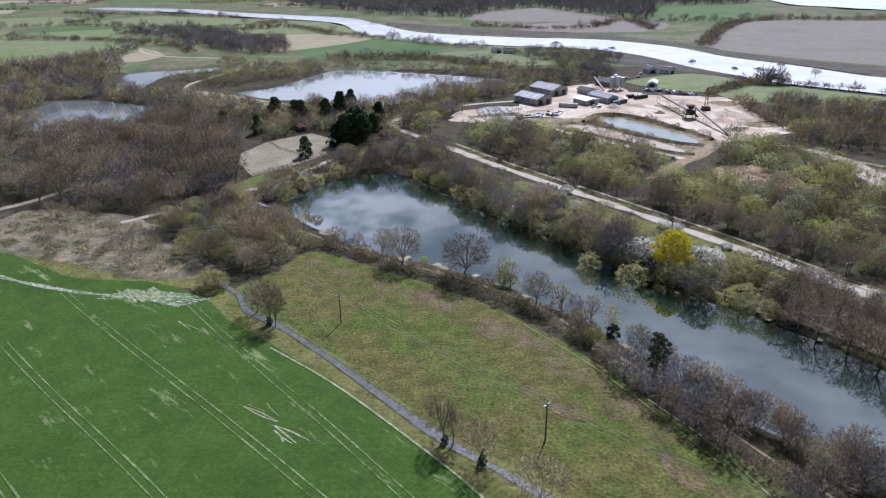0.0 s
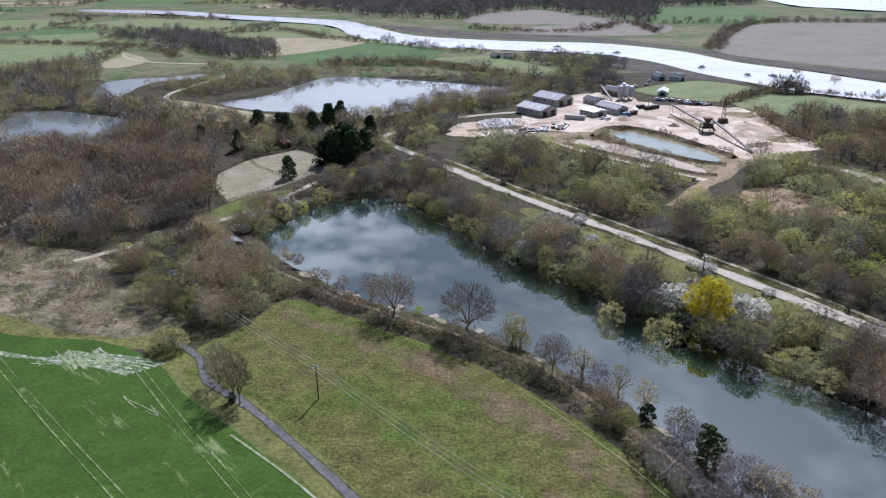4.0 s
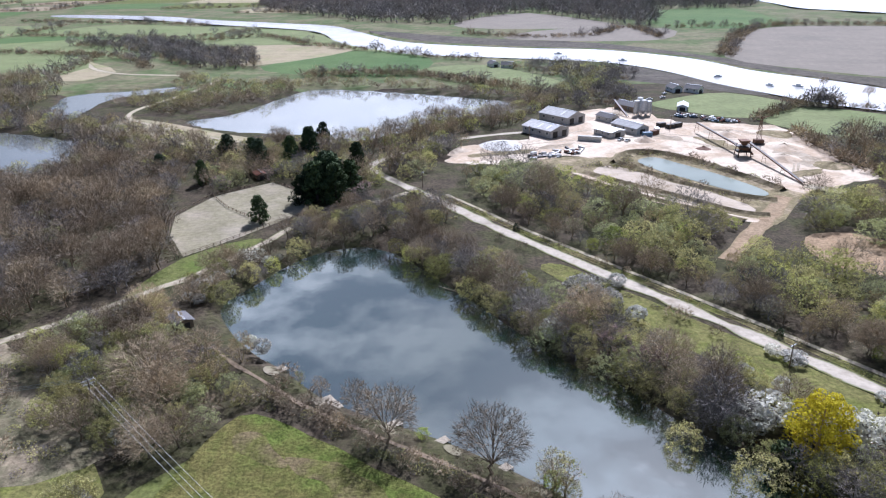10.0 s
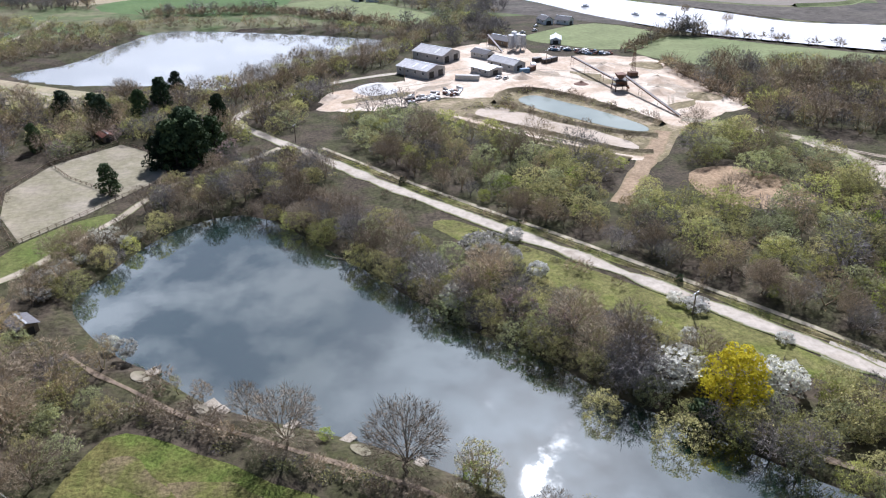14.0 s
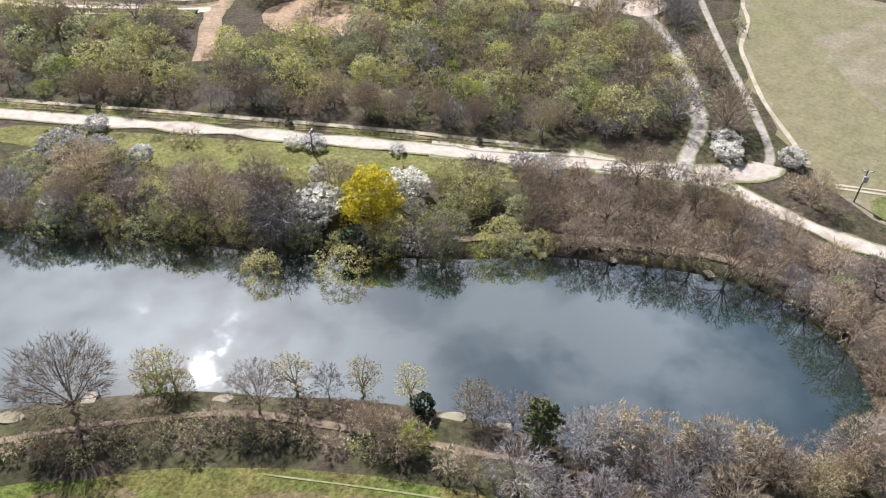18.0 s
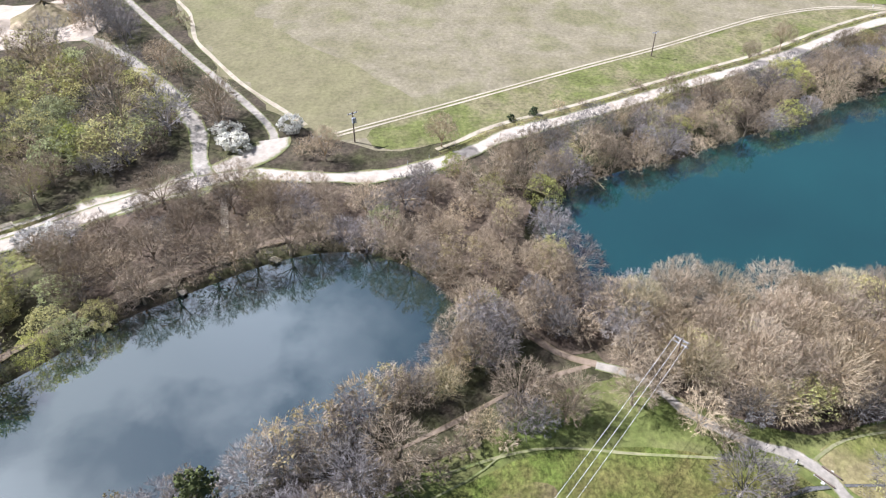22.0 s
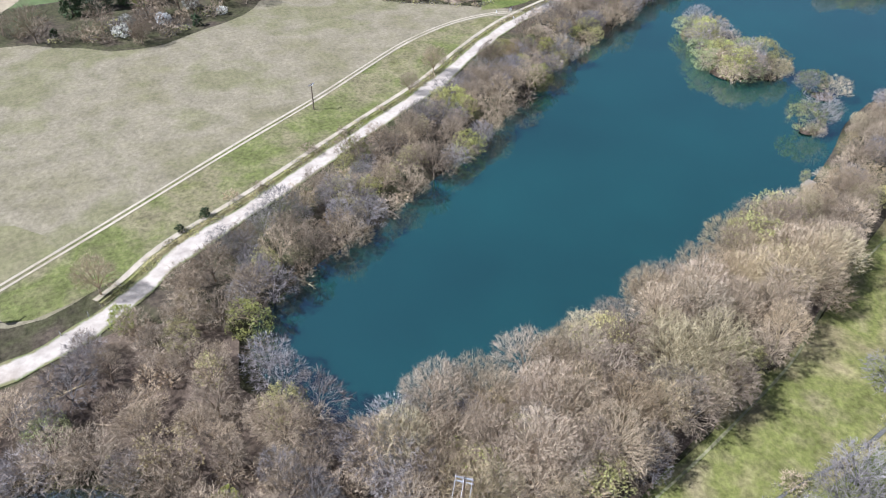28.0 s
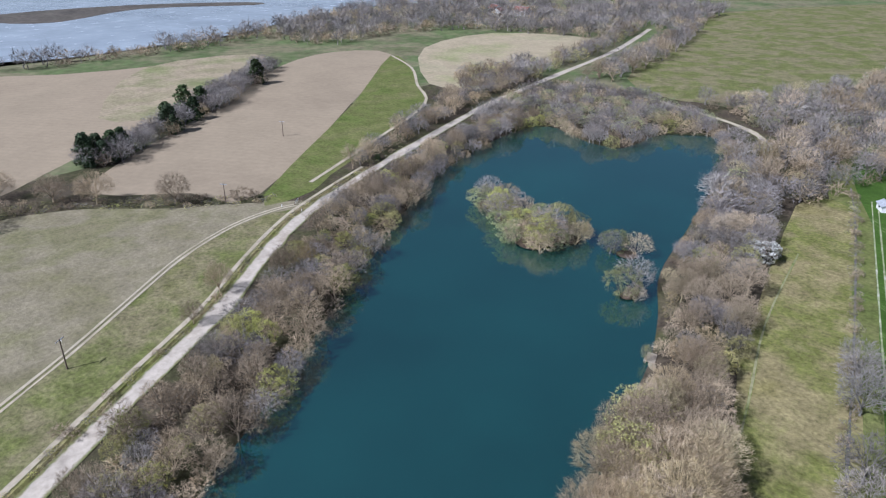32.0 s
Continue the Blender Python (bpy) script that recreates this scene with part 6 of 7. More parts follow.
thicket("wood_west", [(-120, 200), (-150, 205), (-200, 235), (-215, 320), (-150, 345), (-112, 330), (-104, 290), (-92, 250), (-88, 232), (-100, 215)], 7.6, [("bare_tree", 5), ("mauve_tree", 4), ("oak", 4), ("grey_willow", 0.4)], 203, "dark bare wood with dense purplish twigs", "wood", (0.65, 1.2), 0.36, extra=[(np.array([(-165, 221), (-155, 240), (-135, 247), (-110, 262)], float), 3)])
thicket("wood_pond", [(-215, 320), (-300, 330), (-300, 480), (-280, 470), (-240, 470), (-180, 440), (-130, 405), (-110, 380), (-100, 345), (-112, 332), (-150, 345)], 8, [("willow", 4), ("bare_tree", 5), ("mauve_tree", 3), ("tan_tree", 2)], 204, "mixed wood around the pond", "wood", (0.7, 1.1), 0.18, extra=[(np.array([(-190, 465), (-120, 425), (-85, 400)], float), 14)])
thicket("wood_far_west", [(-215, 235), (-330, 260), (-420, 560), (-340, 640), (-285, 580), (-270, 480), (-300, 470), (-300, 330), (-220, 318)], 10.5, [("bare_tree", 4), ("tan_tree", 2), ("mauve_tree", 3), ("willow", 2)], 205, "far bare wood", "wood", (0.9, 1.3), 0.11)
thicket("wood_paddock", [(-108, 330), (-100, 345), (-112, 375), (-85, 400), (-60, 395), (-42, 362), (-30, 362), (-20, 376), (2, 392), (14, 384), (-2, 362), (-8, 335), (-22, 322), (-40, 316), (-58, 330), (-76, 336), (-92, 318)], 6.2, [("bare_tree", 3), ("willow", 3), ("pine", 0.15), ("mauve_tree", 2), ("grey_willow", 1), ("fresh_shrub", 0.6)], 229, "mixed garden trees round the paddock", "wood", (0.7, 1.1), 0.25)
thicket("scrub_pond_side", [(-48, 404), (-20, 426), (2, 452), (44, 468), (66, 494), (84, 500), (62, 470), (44, 432), (10, 410), (-16, 390), (-40, 362), (-58, 340), (-66, 360), (-60, 395)], 6.5, [("willow", 3), ("bare_tree", 3), ("tan_tree", 3), ("birch", 1)], 206, "scrub and young alders beside the pond", "scrub", (0.7, 1.0), 0.2)
thicket("scrub_pond_north", [(-170, 480), (-120, 520), (-112, 545), (-98, 580), (-60, 575), (0, 548), (64, 505), (74, 512), (30, 548), (-20, 572), (-90, 600), (-140, 590), (-220, 640), (-200, 560), (-230, 520)], 8, [("thorn", 4), ("willow", 3), ("sallow", 2)], 207, "low scrub along the pond's far bank", "scrub", (0.7, 1.1), 0.12)
thicket("scrub_quarry_edge", [(84, 340), (92, 360), (104, 362), (118, 344), (134, 312), (136, 298), (140, 304), (136, 322), (120, 352), (104, 368), (88, 362), (78, 346)], 3.4, [("bramble", 6), ("thorn", 2)], 208, "low weedy scrub on the quarry bunds", "scrub", (0.5, 0.9), 0.40, ways=False, water_gap=1.0)
thicket("scrub_quarry_bund", [(60, 340), (70, 346), (92, 330), (116, 296), (120, 276), (116, 300), (98, 330), (86, 346), (72, 352)], 3.4, [("bramble", 6), ("thorn", 1)], 218, "weedy scrub on the low bunds", "scrub", (0.5, 0.8), 0.40, ways=False)
thicket("scrub_field_corner", [(-160, 172), (-128, 158), (-106, 148), (-84, 142), (-70, 146), (-86, 158), (-108, 186), (-124, 196), (-160, 200)], 5.4, [("bramble", 7), ("thorn", 2), ("sallow", 1)], 209, "grey bramble and reed scrub", "scrub", (0.5, 1.0), 0.46)
thicket("scrub_roadside", [(4, 300), (22, 272), (38, 248), (52, 229), (64, 212), (76, 196), (90, 176), (104, 154), (116, 138), (110, 136), (98, 150), (82, 170), (66, 192), (48, 216), (30, 240), (12, 268), (-4, 290)], 5.0, [("bramble", 5), ("thorn", 3), ("fresh_shrub", 0.4)], 210, "bramble scrub along the road verge", "scrub", (0.5, 0.9), 0.46, keep=1.0, extra=[(np.array([(60, 190), (80, 166), (98, 142)], float), 5)])
thicket("hedge_lane", [(150, 108), (160, 108), (182, 124), (208, 146), (246, 172), (280, 196), (270, 204), (236, 182), (218, 168), (196, 152), (176, 134), (156, 122)], 5.2, [("thorn", 4), ("bare_tree", 3), ("mauve_tree", 2), ("blackthorn", 0.6)], 211, "overgrown bare hedge along the lane", "hedge", (0.7, 1.1), 0.40, keep=0.0)
thicket("hedge_lane_north", [(212, 130), (250, 152), (290, 180), (300, 170), (285, 150), (262, 158), (236, 142)], 6, [("thorn", 4), ("bare_tree", 3)], 221, "bare hedge beside the lane", "hedge", (0.6, 1.0), 0.33)
thicket("hedge_meadow_north", [(278, 152), (300, 184), (318, 150), (318, 110), (310, 64), (290, 60), (282, 44), (270, 22), (274, 8), (286, -14), (300, -30), (306, -26), (300, 10), (292, 40), (304, 60), (302, 110), (296, 140)], 5.6, [("thorn", 4), ("bare_tree", 2), ("bramble", 2), ("blackthorn", 0.5), ("holly", 0.4)], 212, "tall bare hedge round the meadow", "hedge", (0.6, 1.2), 0.33)
thicket("hedge_meadow_east", [(300, -32), (290, -50), (266, -73), (244, -101), (250, -103), (272, -82), (296, -58), (310, -36)], 3.4, [("thorn", 4), ("bramble", 4)], 213, "low field hedge", "hedge", (0.4, 0.7), 0.33)
thicket("hedge_pines", [(332, -70), (322, -80), (350, -124), (374, -166), (436, -244), (446, -236), (384, -152), (352, -108)], 4.6, [("pine", 0.5), ("mauve_tree", 6), ("sallow", 1)], 214, "shelter belt of bare trees and dark pines", "hedge", (0.7, 1.0), 0.33)
thicket("scrub_road_south", [(238, -120), (248, -150), (258, -186), (268, -220), (280, -262), (286, -300), (292, -340), (330, -300), (300, -262), (292, -236), (272, -186), (258, -144)], 5.6, [("thorn", 3), ("sallow", 3), ("mauve_tree", 3), ("bare_tree", 3)], 215, "dense roadside scrub", "scrub", (0.6, 1.0), 0.24)
thicket("scrub_lake_end", [(240, -222), (238, -246), (226, -252), (212, -244), (202, -240), (192, -242), (190, -268), (178, -280), (166, -286), (184, -304), (222, -320), (268, -312), (276, -280), (268, -250), (256, -214)], 5.8, [("sallow", 5), ("mauve_tree", 3), ("grey_willow", 2)], 216, "grey willow scrub at the lake end", "scrub", (0.6, 1.0), 0.2)
thicket("wood_lake_end", [(162, -284), (146, -250), (140, -226), (130, -180), (118, -186), (104, -232), (70, -280), (70, -420), (120, -480), (160, -380), (176, -342), (196, -330), (176, -316), (152, -300), (134, -268)], 7.2, [("mauve_tree", 5), ("sallow", 3), ("thorn", 3), ("grey_willow", 1), ("alder", 1)], 217, "mixed bare wood at the lake end", "wood", (0.7, 1.2), 0.19)
thicket("wood_road_far", [(284, -300), (292, -350), (304, -440), (330, -560), (345, -560), (322, -440), (308, -366), (330, -300)], 8, [("mauve_tree", 4), ("bare_tree", 4), ("willow", 2)], 219, "trees along the far road", "wood", (0.8, 1.2), 0.15)
thicket("wood_road_far_west", [(268, -330), (282, -440), (310, -570), (296, -580), (262, -440), (252, -350)], 8.5, [("mauve_tree", 4), ("bare_tree", 4)], 220, "trees along the far road's edge", "wood", (0.8, 1.2), 0.15)
thicket("wood_shore", [(562, -110), (540, -140), (540, -200), (532, -264), (544, -310), (492, -310), (470, -330), (480, -400), (440, -470), (420, -455), (400, -520), (480, -640), (640, -600), (622, -480), (598, -390), (570, -320), (562, -222), (560, -165)], 9.5, [("sallow", 3), ("thorn", 3), ("mauve_tree", 6)], 222, "bare shoreline wood", "wood", (0.8, 1.3), 0.09)
thicket("wood_house", [(330, -490), (420, -462), (400, -530), (470, -640), (420, -760), (330, -720), (310, -600)], 9.5, [("sallow", 2), ("thorn", 2), ("mauve_tree", 6)], 223, "wood round a far house", "wood", (0.8, 1.3), 0.09, extra=[(np.array([(430, -500), (470, -520)], float), 22)])
thicket("wood_village", [(280, 192), (300, 214), (268, 242), (252, 224), (252, 190)], 7, [("bare_tree", 3), ("grey_willow", 3), ("holly", 1)], 224, "garden trees and shrubs", "wood", (0.6, 1.0), 0.18)
thicket("wood_village_back", [(300, 262), (345, 270), (375, 262), (350, 232), (326, 202), (312, 216), (330, 240)], 8, [("bare_tree", 3), ("fresh_shrub", 1), ("holly", 1)], 225, "trees behind the village houses", "wood", (0.6, 1.1), 0.16)
thicket("wood_rise", [(-330, 1480), (-118, 1180), (40, 1090), (60, 1180), (165, 1300), (270, 1010), (300, 1020), (380, 1300), (560, 1330), (700, 1600), (-400, 1750)], 17, [("mauve_tree", 5)], 226, "purplish bare wood on the far rise", "wood", (1.3, 1.9), 0.025, ways=False)
thicket("wood_copse", [(-441, 905), (-337, 835), (-226, 690), (-160, 678), (-190, 790), (-260, 850), (-350, 940)], 9, [("mauve_tree", 6), ("thorn", 4), ("sallow", 1)], 227, "bare copse beyond the ponds", "wood", (0.9, 1.3), 0.09, ways=False)
thicket("wood_marina", [(60, 520), (100, 560), (98, 590), (60, 660), (120, 655), (160, 600), (134, 560), (132, 490), (116, 482), (88, 475)], 8, [("thorn", 3), ("mauve_tree", 3), ("willow", 3)], 228, "trees behind the quarry yard", "wood", (0.7, 1.1), 0.14)
for i, (pts, w, gap) in enumerate((([(-314, 866), (-229, 972), (-150, 868)], 5, 7), ([(-150, 866), (-61, 790), (-7, 738), (43, 704)], 4, 7), ([(-112, 634), (-20, 625), (1, 606), (80, 524)], 7, 6), ([(35, 955), (111, 900), (188, 910), (254, 1000), (262, 870)], 6, 8), ([(182, 432), (226, 470), (250, 462)], 3, 5), ([(-560, 1040), (-330, 970), (-240, 1060)], 5, 8), ([(-560, 860), (-340, 790), (-260, 690)], 7, 8), ([(268, 700), (345, 866), (440, 985), (570, 970), (700, 990)], 9, 9), ([(318, 390), (400, 312), (470, 212)], 3, 6), ([(300, 184), (318, 150), (322, 112), (400, 32), (475, 62)], 9, 6), ([(326, 200), (383, 141), (475, 64)], 3, 6), ([(190, 400), (186, 345), (192, 318)], 4, 6), ([(230, 470), (262, 455), (330, 396)], 2, 5), ([(-700, 1300), (-480, 1210), (-340, 1150)], 6, 9), ([(300, 990), (460, 985)], 6, 9))):
    ln = smooth(pts, 4, False)
    nm_ = np.stack([-np.gradient(ln, axis=0)[:, 1], np.gradient(ln, axis=0)[:, 0]], 1)
    nm_ /= np.hypot(*nm_.T)[:, None]
    thicket("hedge_far", np.vstack([ln + nm_ * w, (ln - nm_ * w)[::-1]]), gap * 0.8, [("thorn", 6), ("mauve_tree", 0.7), ("sallow", 1)], 300 + i, "bare field hedge with a few trees", "hedge", (0.7, 1.3), 0.06, ways=False)
for i, (a, b) in enumerate(FAR_LINES):
    nm_ = np.array([-(b - a)[1], (b - a)[0]]) / np.hypot(*(b - a))
    ln = np.array([a + (b - a) * t for t in (0, 0.5, 1)]) - nm_ * 8
    thicket("hedge_distant", np.vstack([ln + nm_ * 7, (ln - nm_ * 7)[::-1]]), 8, [("thorn", 6), ("mauve_tree", 1)], 360 + i, "distant bare hedge with trees", "hedge", (0.8, 1.4), 0.04, ways=False)
for nm0, off_, a0, a1, sd_ in (("scrub_track_bank", 3.7, j0, j0 + 40, 411), ("scrub_road_bank", 5.0, i0, i1 + 6, 412)):
    ln = (HAUL + offs * off_)[a0:a1]
    nm_ = offs[a0:a1]
    thicket(nm0, np.vstack([ln + nm_ * 0.8, (ln - nm_ * 0.8)[::-1]]), 2.3, [("bramble", 5), ("thorn", 1.5), ("holly", 0.25)], sd_, "straggling dark bramble along the road bank", "scrub", (0.3, 0.6), 0.6, ways=False)
thicket("scrub_lake_bank", [(84, 120), (98, 104), (108, 88), (112, 72), (106, 58), (96, 48), (86, 42), (80, 50), (96, 50), (104, 58), (109, 72), (105, 88), (96, 103), (88, 116), (96, 128), (112, 128), (112, 118), (100, 122)], 3.2, [("bramble", 4), ("thorn", 4), ("sallow", 1)], 413, "tangled bramble and thorn on the lake bank", "scrub", (0.35, 0.7), 0.5, ways=False)
ln = DITCH[34:64]
nm_ = np.stack([-np.gradient(ln, axis=0)[:, 1], np.gradient(ln, axis=0)[:, 0]], 1)
nm_ /= np.hypot(*nm_.T)[:, None]
thicket("scrub_ditch", np.vstack([ln + nm_ * 1.3, (ln - nm_ * 1.3)[::-1]]), 2.0, [("bramble", 6), ("thorn", 1.5)], 414, "low scrub growing along the ditch", "scrub", (0.25, 0.55), 0.6, ways=False, extra=[(np.array([(48, -1), (53, 2), (58, 6)], float), 2.5)])

# ---- built things ----


def box(bm, lo, hi, m=None):
    """A box between two corners, turned by m."""
    r = bmesh.ops.create_cube(bm, size=1.0)["verts"]
    for v in r:
        v.co = Vector((lo[i] + (v.co[i] + 0.5) * (hi[i] - lo[i]) for i in range(3)))
        if m:
            v.co = m @ v.co
    return r


def beam(bm, a, b, w, d=None):
    """A square bar from a to b."""
    a, b = Vector(a), Vector(b)
    q = (b - a).to_track_quat("Z", "Y").to_matrix().to_4x4()
    return box(bm, (-w / 2, -(d or w) / 2, 0), (w / 2, (d or w) / 2, (b - a).length), Matrix.Translation(a) @ q)


def rod(bm, a, b, r0, r1=None, sides=8):
    a, b = Vector(a), Vector(b)
    vs = bmesh.ops.create_cone(bm, cap_ends=True, segments=sides, radius1=r0, radius2=r0 if r1 is None else r1, depth=(b - a).length)["verts"]
    m = Matrix.Translation((a + b) / 2) @ (b - a).to_track_quat("Z", "Y").to_matrix().to_4x4()
    for v in vs:
        v.co = m @ v.co
    return vs


def one(fn, *args):
    bm = bmesh.new()
    fn(bm, *args)
    return bm


def thing(name, label, category, group="", at=None):
    ob = new(name)
    ob.empty_display_size = 0.5
    if at:
        ob.matrix_world = at
    return tagged(ob, label, category, group)


def shed(name, label, x, y, turn, w, l, h, rise, wall_m, roof_m, doors=1, windows=3, skylights=2, category="shed", group=""):
    """A gabled building: walls with gable ends, two roof slopes with sheets that overhang, ridge cap, doors, windows and skylights."""
    t = thing(name, label, category, group, pose(x, y, 0, 0, 0, turn))
    bm = bmesh.new()
    for sy in (-1, 1):
        ring = [(-w / 2, sy * l / 2, 0), (w / 2, sy * l / 2, 0), (w / 2, sy * l / 2, h), (0, sy * l / 2, h + rise), (-w / 2, sy * l / 2, h)]
        a = [bm.verts.new(p) for p in ring]
        b = [bm.verts.new((p[0], p[1] - sy * 0.25, p[2])) for p in ring]
        bm.faces.new(a), bm.faces.new(b[::-1])
        for i in range(5):
            bm.faces.new((a[i], a[(i + 1) % 5], b[(i + 1) % 5], b[i]))
    for sx in (-1, 1):
        box(bm, (min(sx * w / 2, sx * (w / 2 - 0.25)), -l / 2 + 0.25, 0), (max(sx * w / 2, sx * (w / 2 - 0.25)), l / 2 - 0.25, h))
    bmesh.ops.recalc_face_normals(bm, faces=bm.faces[:])
    part("wall", bm, wall_m, t)
    ang = math.atan2(rise, w / 2)
    for sx in (-1, 1):
        bm = bmesh.new()
        n_ = max(6, int(l / 1.0))
        ln = math.hypot(w / 2, rise) + 0.5
        top, bot = [], []
        for i in range(n_ * 2 + 1):
            yy, zz = -l / 2 - 0.4 + (l + 0.8) * i / (n_ * 2), 0.06 if i % 2 else 0.0
            for d_ in (0, ln):
                px, pz = sx * d_ * math.cos(ang), h + rise + 0.12 - d_ * math.sin(ang)
                top.append(bm.verts.new((px, yy, pz + zz)))
                bot.append(bm.verts.new((px, yy, pz - 0.1)))
        for i in range(n_ * 2):
            a = i * 2
            bm.faces.new((top[a], top[a + 1], top[a + 3], top[a + 2]))
            bm.faces.new((bot[a], bot[a + 2], bot[a + 3], bot[a + 1]))
        bmesh.ops.recalc_face_normals(bm, faces=bm.faces[:])
        roof = part("roof", bm, roof_m, t)
        for k_ in range(skylights if sx > 0 else max(0, skylights - 1)):
            yy = -l / 2 + l * (k_ + 0.7) / (skylights + 0.4)
            m = Matrix.Translation((0, yy, h + rise + 0.24)) @ Matrix.Rotation(sx * ang, 4, "Y")
            part("skylight", one(box, (min(sx * ln * 0.25, sx * ln * 0.8), -0.6, 0), (max(sx * ln * 0.25, sx * ln * 0.8), 0.6, 0.05), m), "white_paint", roof)
    part("ridge_cap", one(box, (-0.25, -l / 2 - 0.4, h + rise + 0.16), (0.25, l / 2 + 0.4, h + rise + 0.26)), "galvanised", t)
    for k_ in range(doors):
        xx = -w / 2 + w * (k_ + 0.5) / doors
        dw = min(3.6, w / doors * 0.55)
        part("door", one(box, (xx - dw / 2, -l / 2 - 0.06, 0), (xx + dw / 2, -l / 2, min(h * 0.8, 3.8))), "dark_steel", t)
    for k_ in range(windows):
        yy = -l / 2 + l * (k_ + 0.5) / windows
        for sx in (-1, 1):
            wd = part("window", one(box, (min(sx * w / 2, sx * (w / 2 + 0.05)), yy - 0.7, h * 0.45), (max(sx * w / 2, sx * (w / 2 + 0.05)), yy + 0.7, h * 0.8)), "white_paint", t)
            part("pane", one(box, (min(sx * (w / 2 + 0.05), sx * (w / 2 + 0.07)), yy - 0.6, h * 0.48), (max(sx * (w / 2 + 0.05), sx * (w / 2 + 0.07)), yy + 0.6, h * 0.77)), "glass_dark", wd)
    return t


shed("barn", "grey corrugated barn with patched roof sheets", 57.5, 411, 38, 14, 21, 4.2, 2.0, "wall_grey", "roof_grey", 2, 4, 3, "barn", "quarry sheds")
shed("barn", "open grey barn with a dark gable opening", 72, 443, 38, 15, 22, 4.4, 2.4, "wall_grey", "roof_grey", 2, 3, 2, "barn", "quarry sheds")
shed("workshop", "low pale-roofed workshop in the quarry yard", 91, 405, 30, 10, 13, 3.2, 0.8, "wall_grey", "galvanised", 1, 3, 0, "shed", "quarry sheds")
shed("store", "grey store with a dark open end", 104, 413, 30, 9, 19, 3.6, 1.8, "wall_grey", "roof_grey", 1, 3, 0, "shed", "quarry sheds")
shed("store", "small dark store behind the yard", 98, 440, 30, 7, 12, 3.0, 1.5, "wall_grey", "roof_dark", 1, 2, 0, "shed", "quarry sheds")
shed("store", "black timber store near the river", 118, 470, 30, 8, 16, 3.5, 1.8, "timber", "roof_dark", 1, 2, 0, "shed", "quarry sheds")
shed("boat_shed", "long white boat shed by the marsh field", 152, 470, -20, 6, 13, 2.6, 1.2, "white_paint", "galvanised", 1, 3, 0, "shed", "quarry sheds")
for x, y, a, w, l, rm, wm, lb in ((298, 229, 20, 7, 9, "galvanised", "timber", "black barn with a pale metal roof"), (304, 223, 110, 7, 14, "roof_dark", "brick", "low dark-roofed farm range"), (294, 212, 60, 9, 13, "galvanised", "white_paint", "bungalow with a pale sheet roof"), (338, 246, 100, 9, 12, "roof_red", "white_paint", "cottage with a red tiled roof"), (331, 256, 95, 8, 12, "roof_dark", "brick", "brick cottage among trees"), (318, 214, 70, 7, 10, "roof_dark", "brick", "small brick house beside the lane"), (326, 235, 80, 7, 8, "white_paint", "white_paint", "small white flat-roofed outbuilding")):
    shed("cottage", lb, x, y, a, w, l, 2.8, 2.2, wm, rm, 1, 2, 0, "house", "village houses")
for x, y, a in ((484, -540, 20), (500, -556, 60), (470, -560, 100)):
    shed("villa", "white far house with a red-brown roof", x, y, a, 9, 14, 5.5, 3.0, "white_paint", "roof_red", 1, 4, 0, "house", "far houses")
for x, y, a in ((166, 531, 10), (178, 526, 40), (50, 668, 20), (62, 660, 70), (104, 660, 30), (-340, 850, 20), (-300, 870, 60)):
    shed("river_house", "small riverside building with a dark roof", x, y, a, 7, 11, 3.0, 2.0, "white_paint", "roof_dark", 1, 2, 0, "house", "riverside houses")
shed("stable", "small brown stable hut beside the paddock", -81, 338, 30, 4, 7, 2.2, 0.9, "timber", "roof_red", 1, 1, 0, "hut", "huts")
shed("fishing_hut", "low weathered hut with a grey felt roof among trees", -71, 201, 40, 4.5, 6, 2.2, 0.8, "timber", "roof_dark", 1, 1, 0, "hut", "huts")
shed("field_hut", "small pale hut beside the ditch", 87, -229, 30, 3.5, 5, 2.2, 0.8, "white_paint", "galvanised", 1, 1, 0, "hut", "huts")


def silo(x, y, h, r):
    t = thing("silo", "tall grey steel batching silo with a cone foot", "silo", "silos", pose(x, y, 0))
    part("tank", one(rod, (0, 0, h * 0.35), (0, 0, h * 0.95), r, r, 16), "galvanised", t)
    part("cone", one(rod, (0, 0, h * 0.12), (0, 0, h * 0.35), r * 0.2, r, 16), "galvanised", t)
    part("cap", one(rod, (0, 0, h * 0.95), (0, 0, h), r, r * 0.3, 16), "white_paint", t)
    for i in range(4):
        a = math.pi / 4 + i * math.pi / 2
        part("leg", one(beam, (math.cos(a) * r, math.sin(a) * r, 0), (math.cos(a) * r, math.sin(a) * r, h * 0.45), 0.25), "galvanised", t)
    part("ladder", one(box, (r, -0.25, 0.3), (r + 0.12, 0.25, h * 0.95)), "galvanised", t)


for x, y, h, r in ((118, 452, 9.5, 1.7), (122, 451, 10, 1.7), (125.5, 453, 9, 1.7), (121, 456, 10.5, 1.6)):
    silo(x, y, h, r)


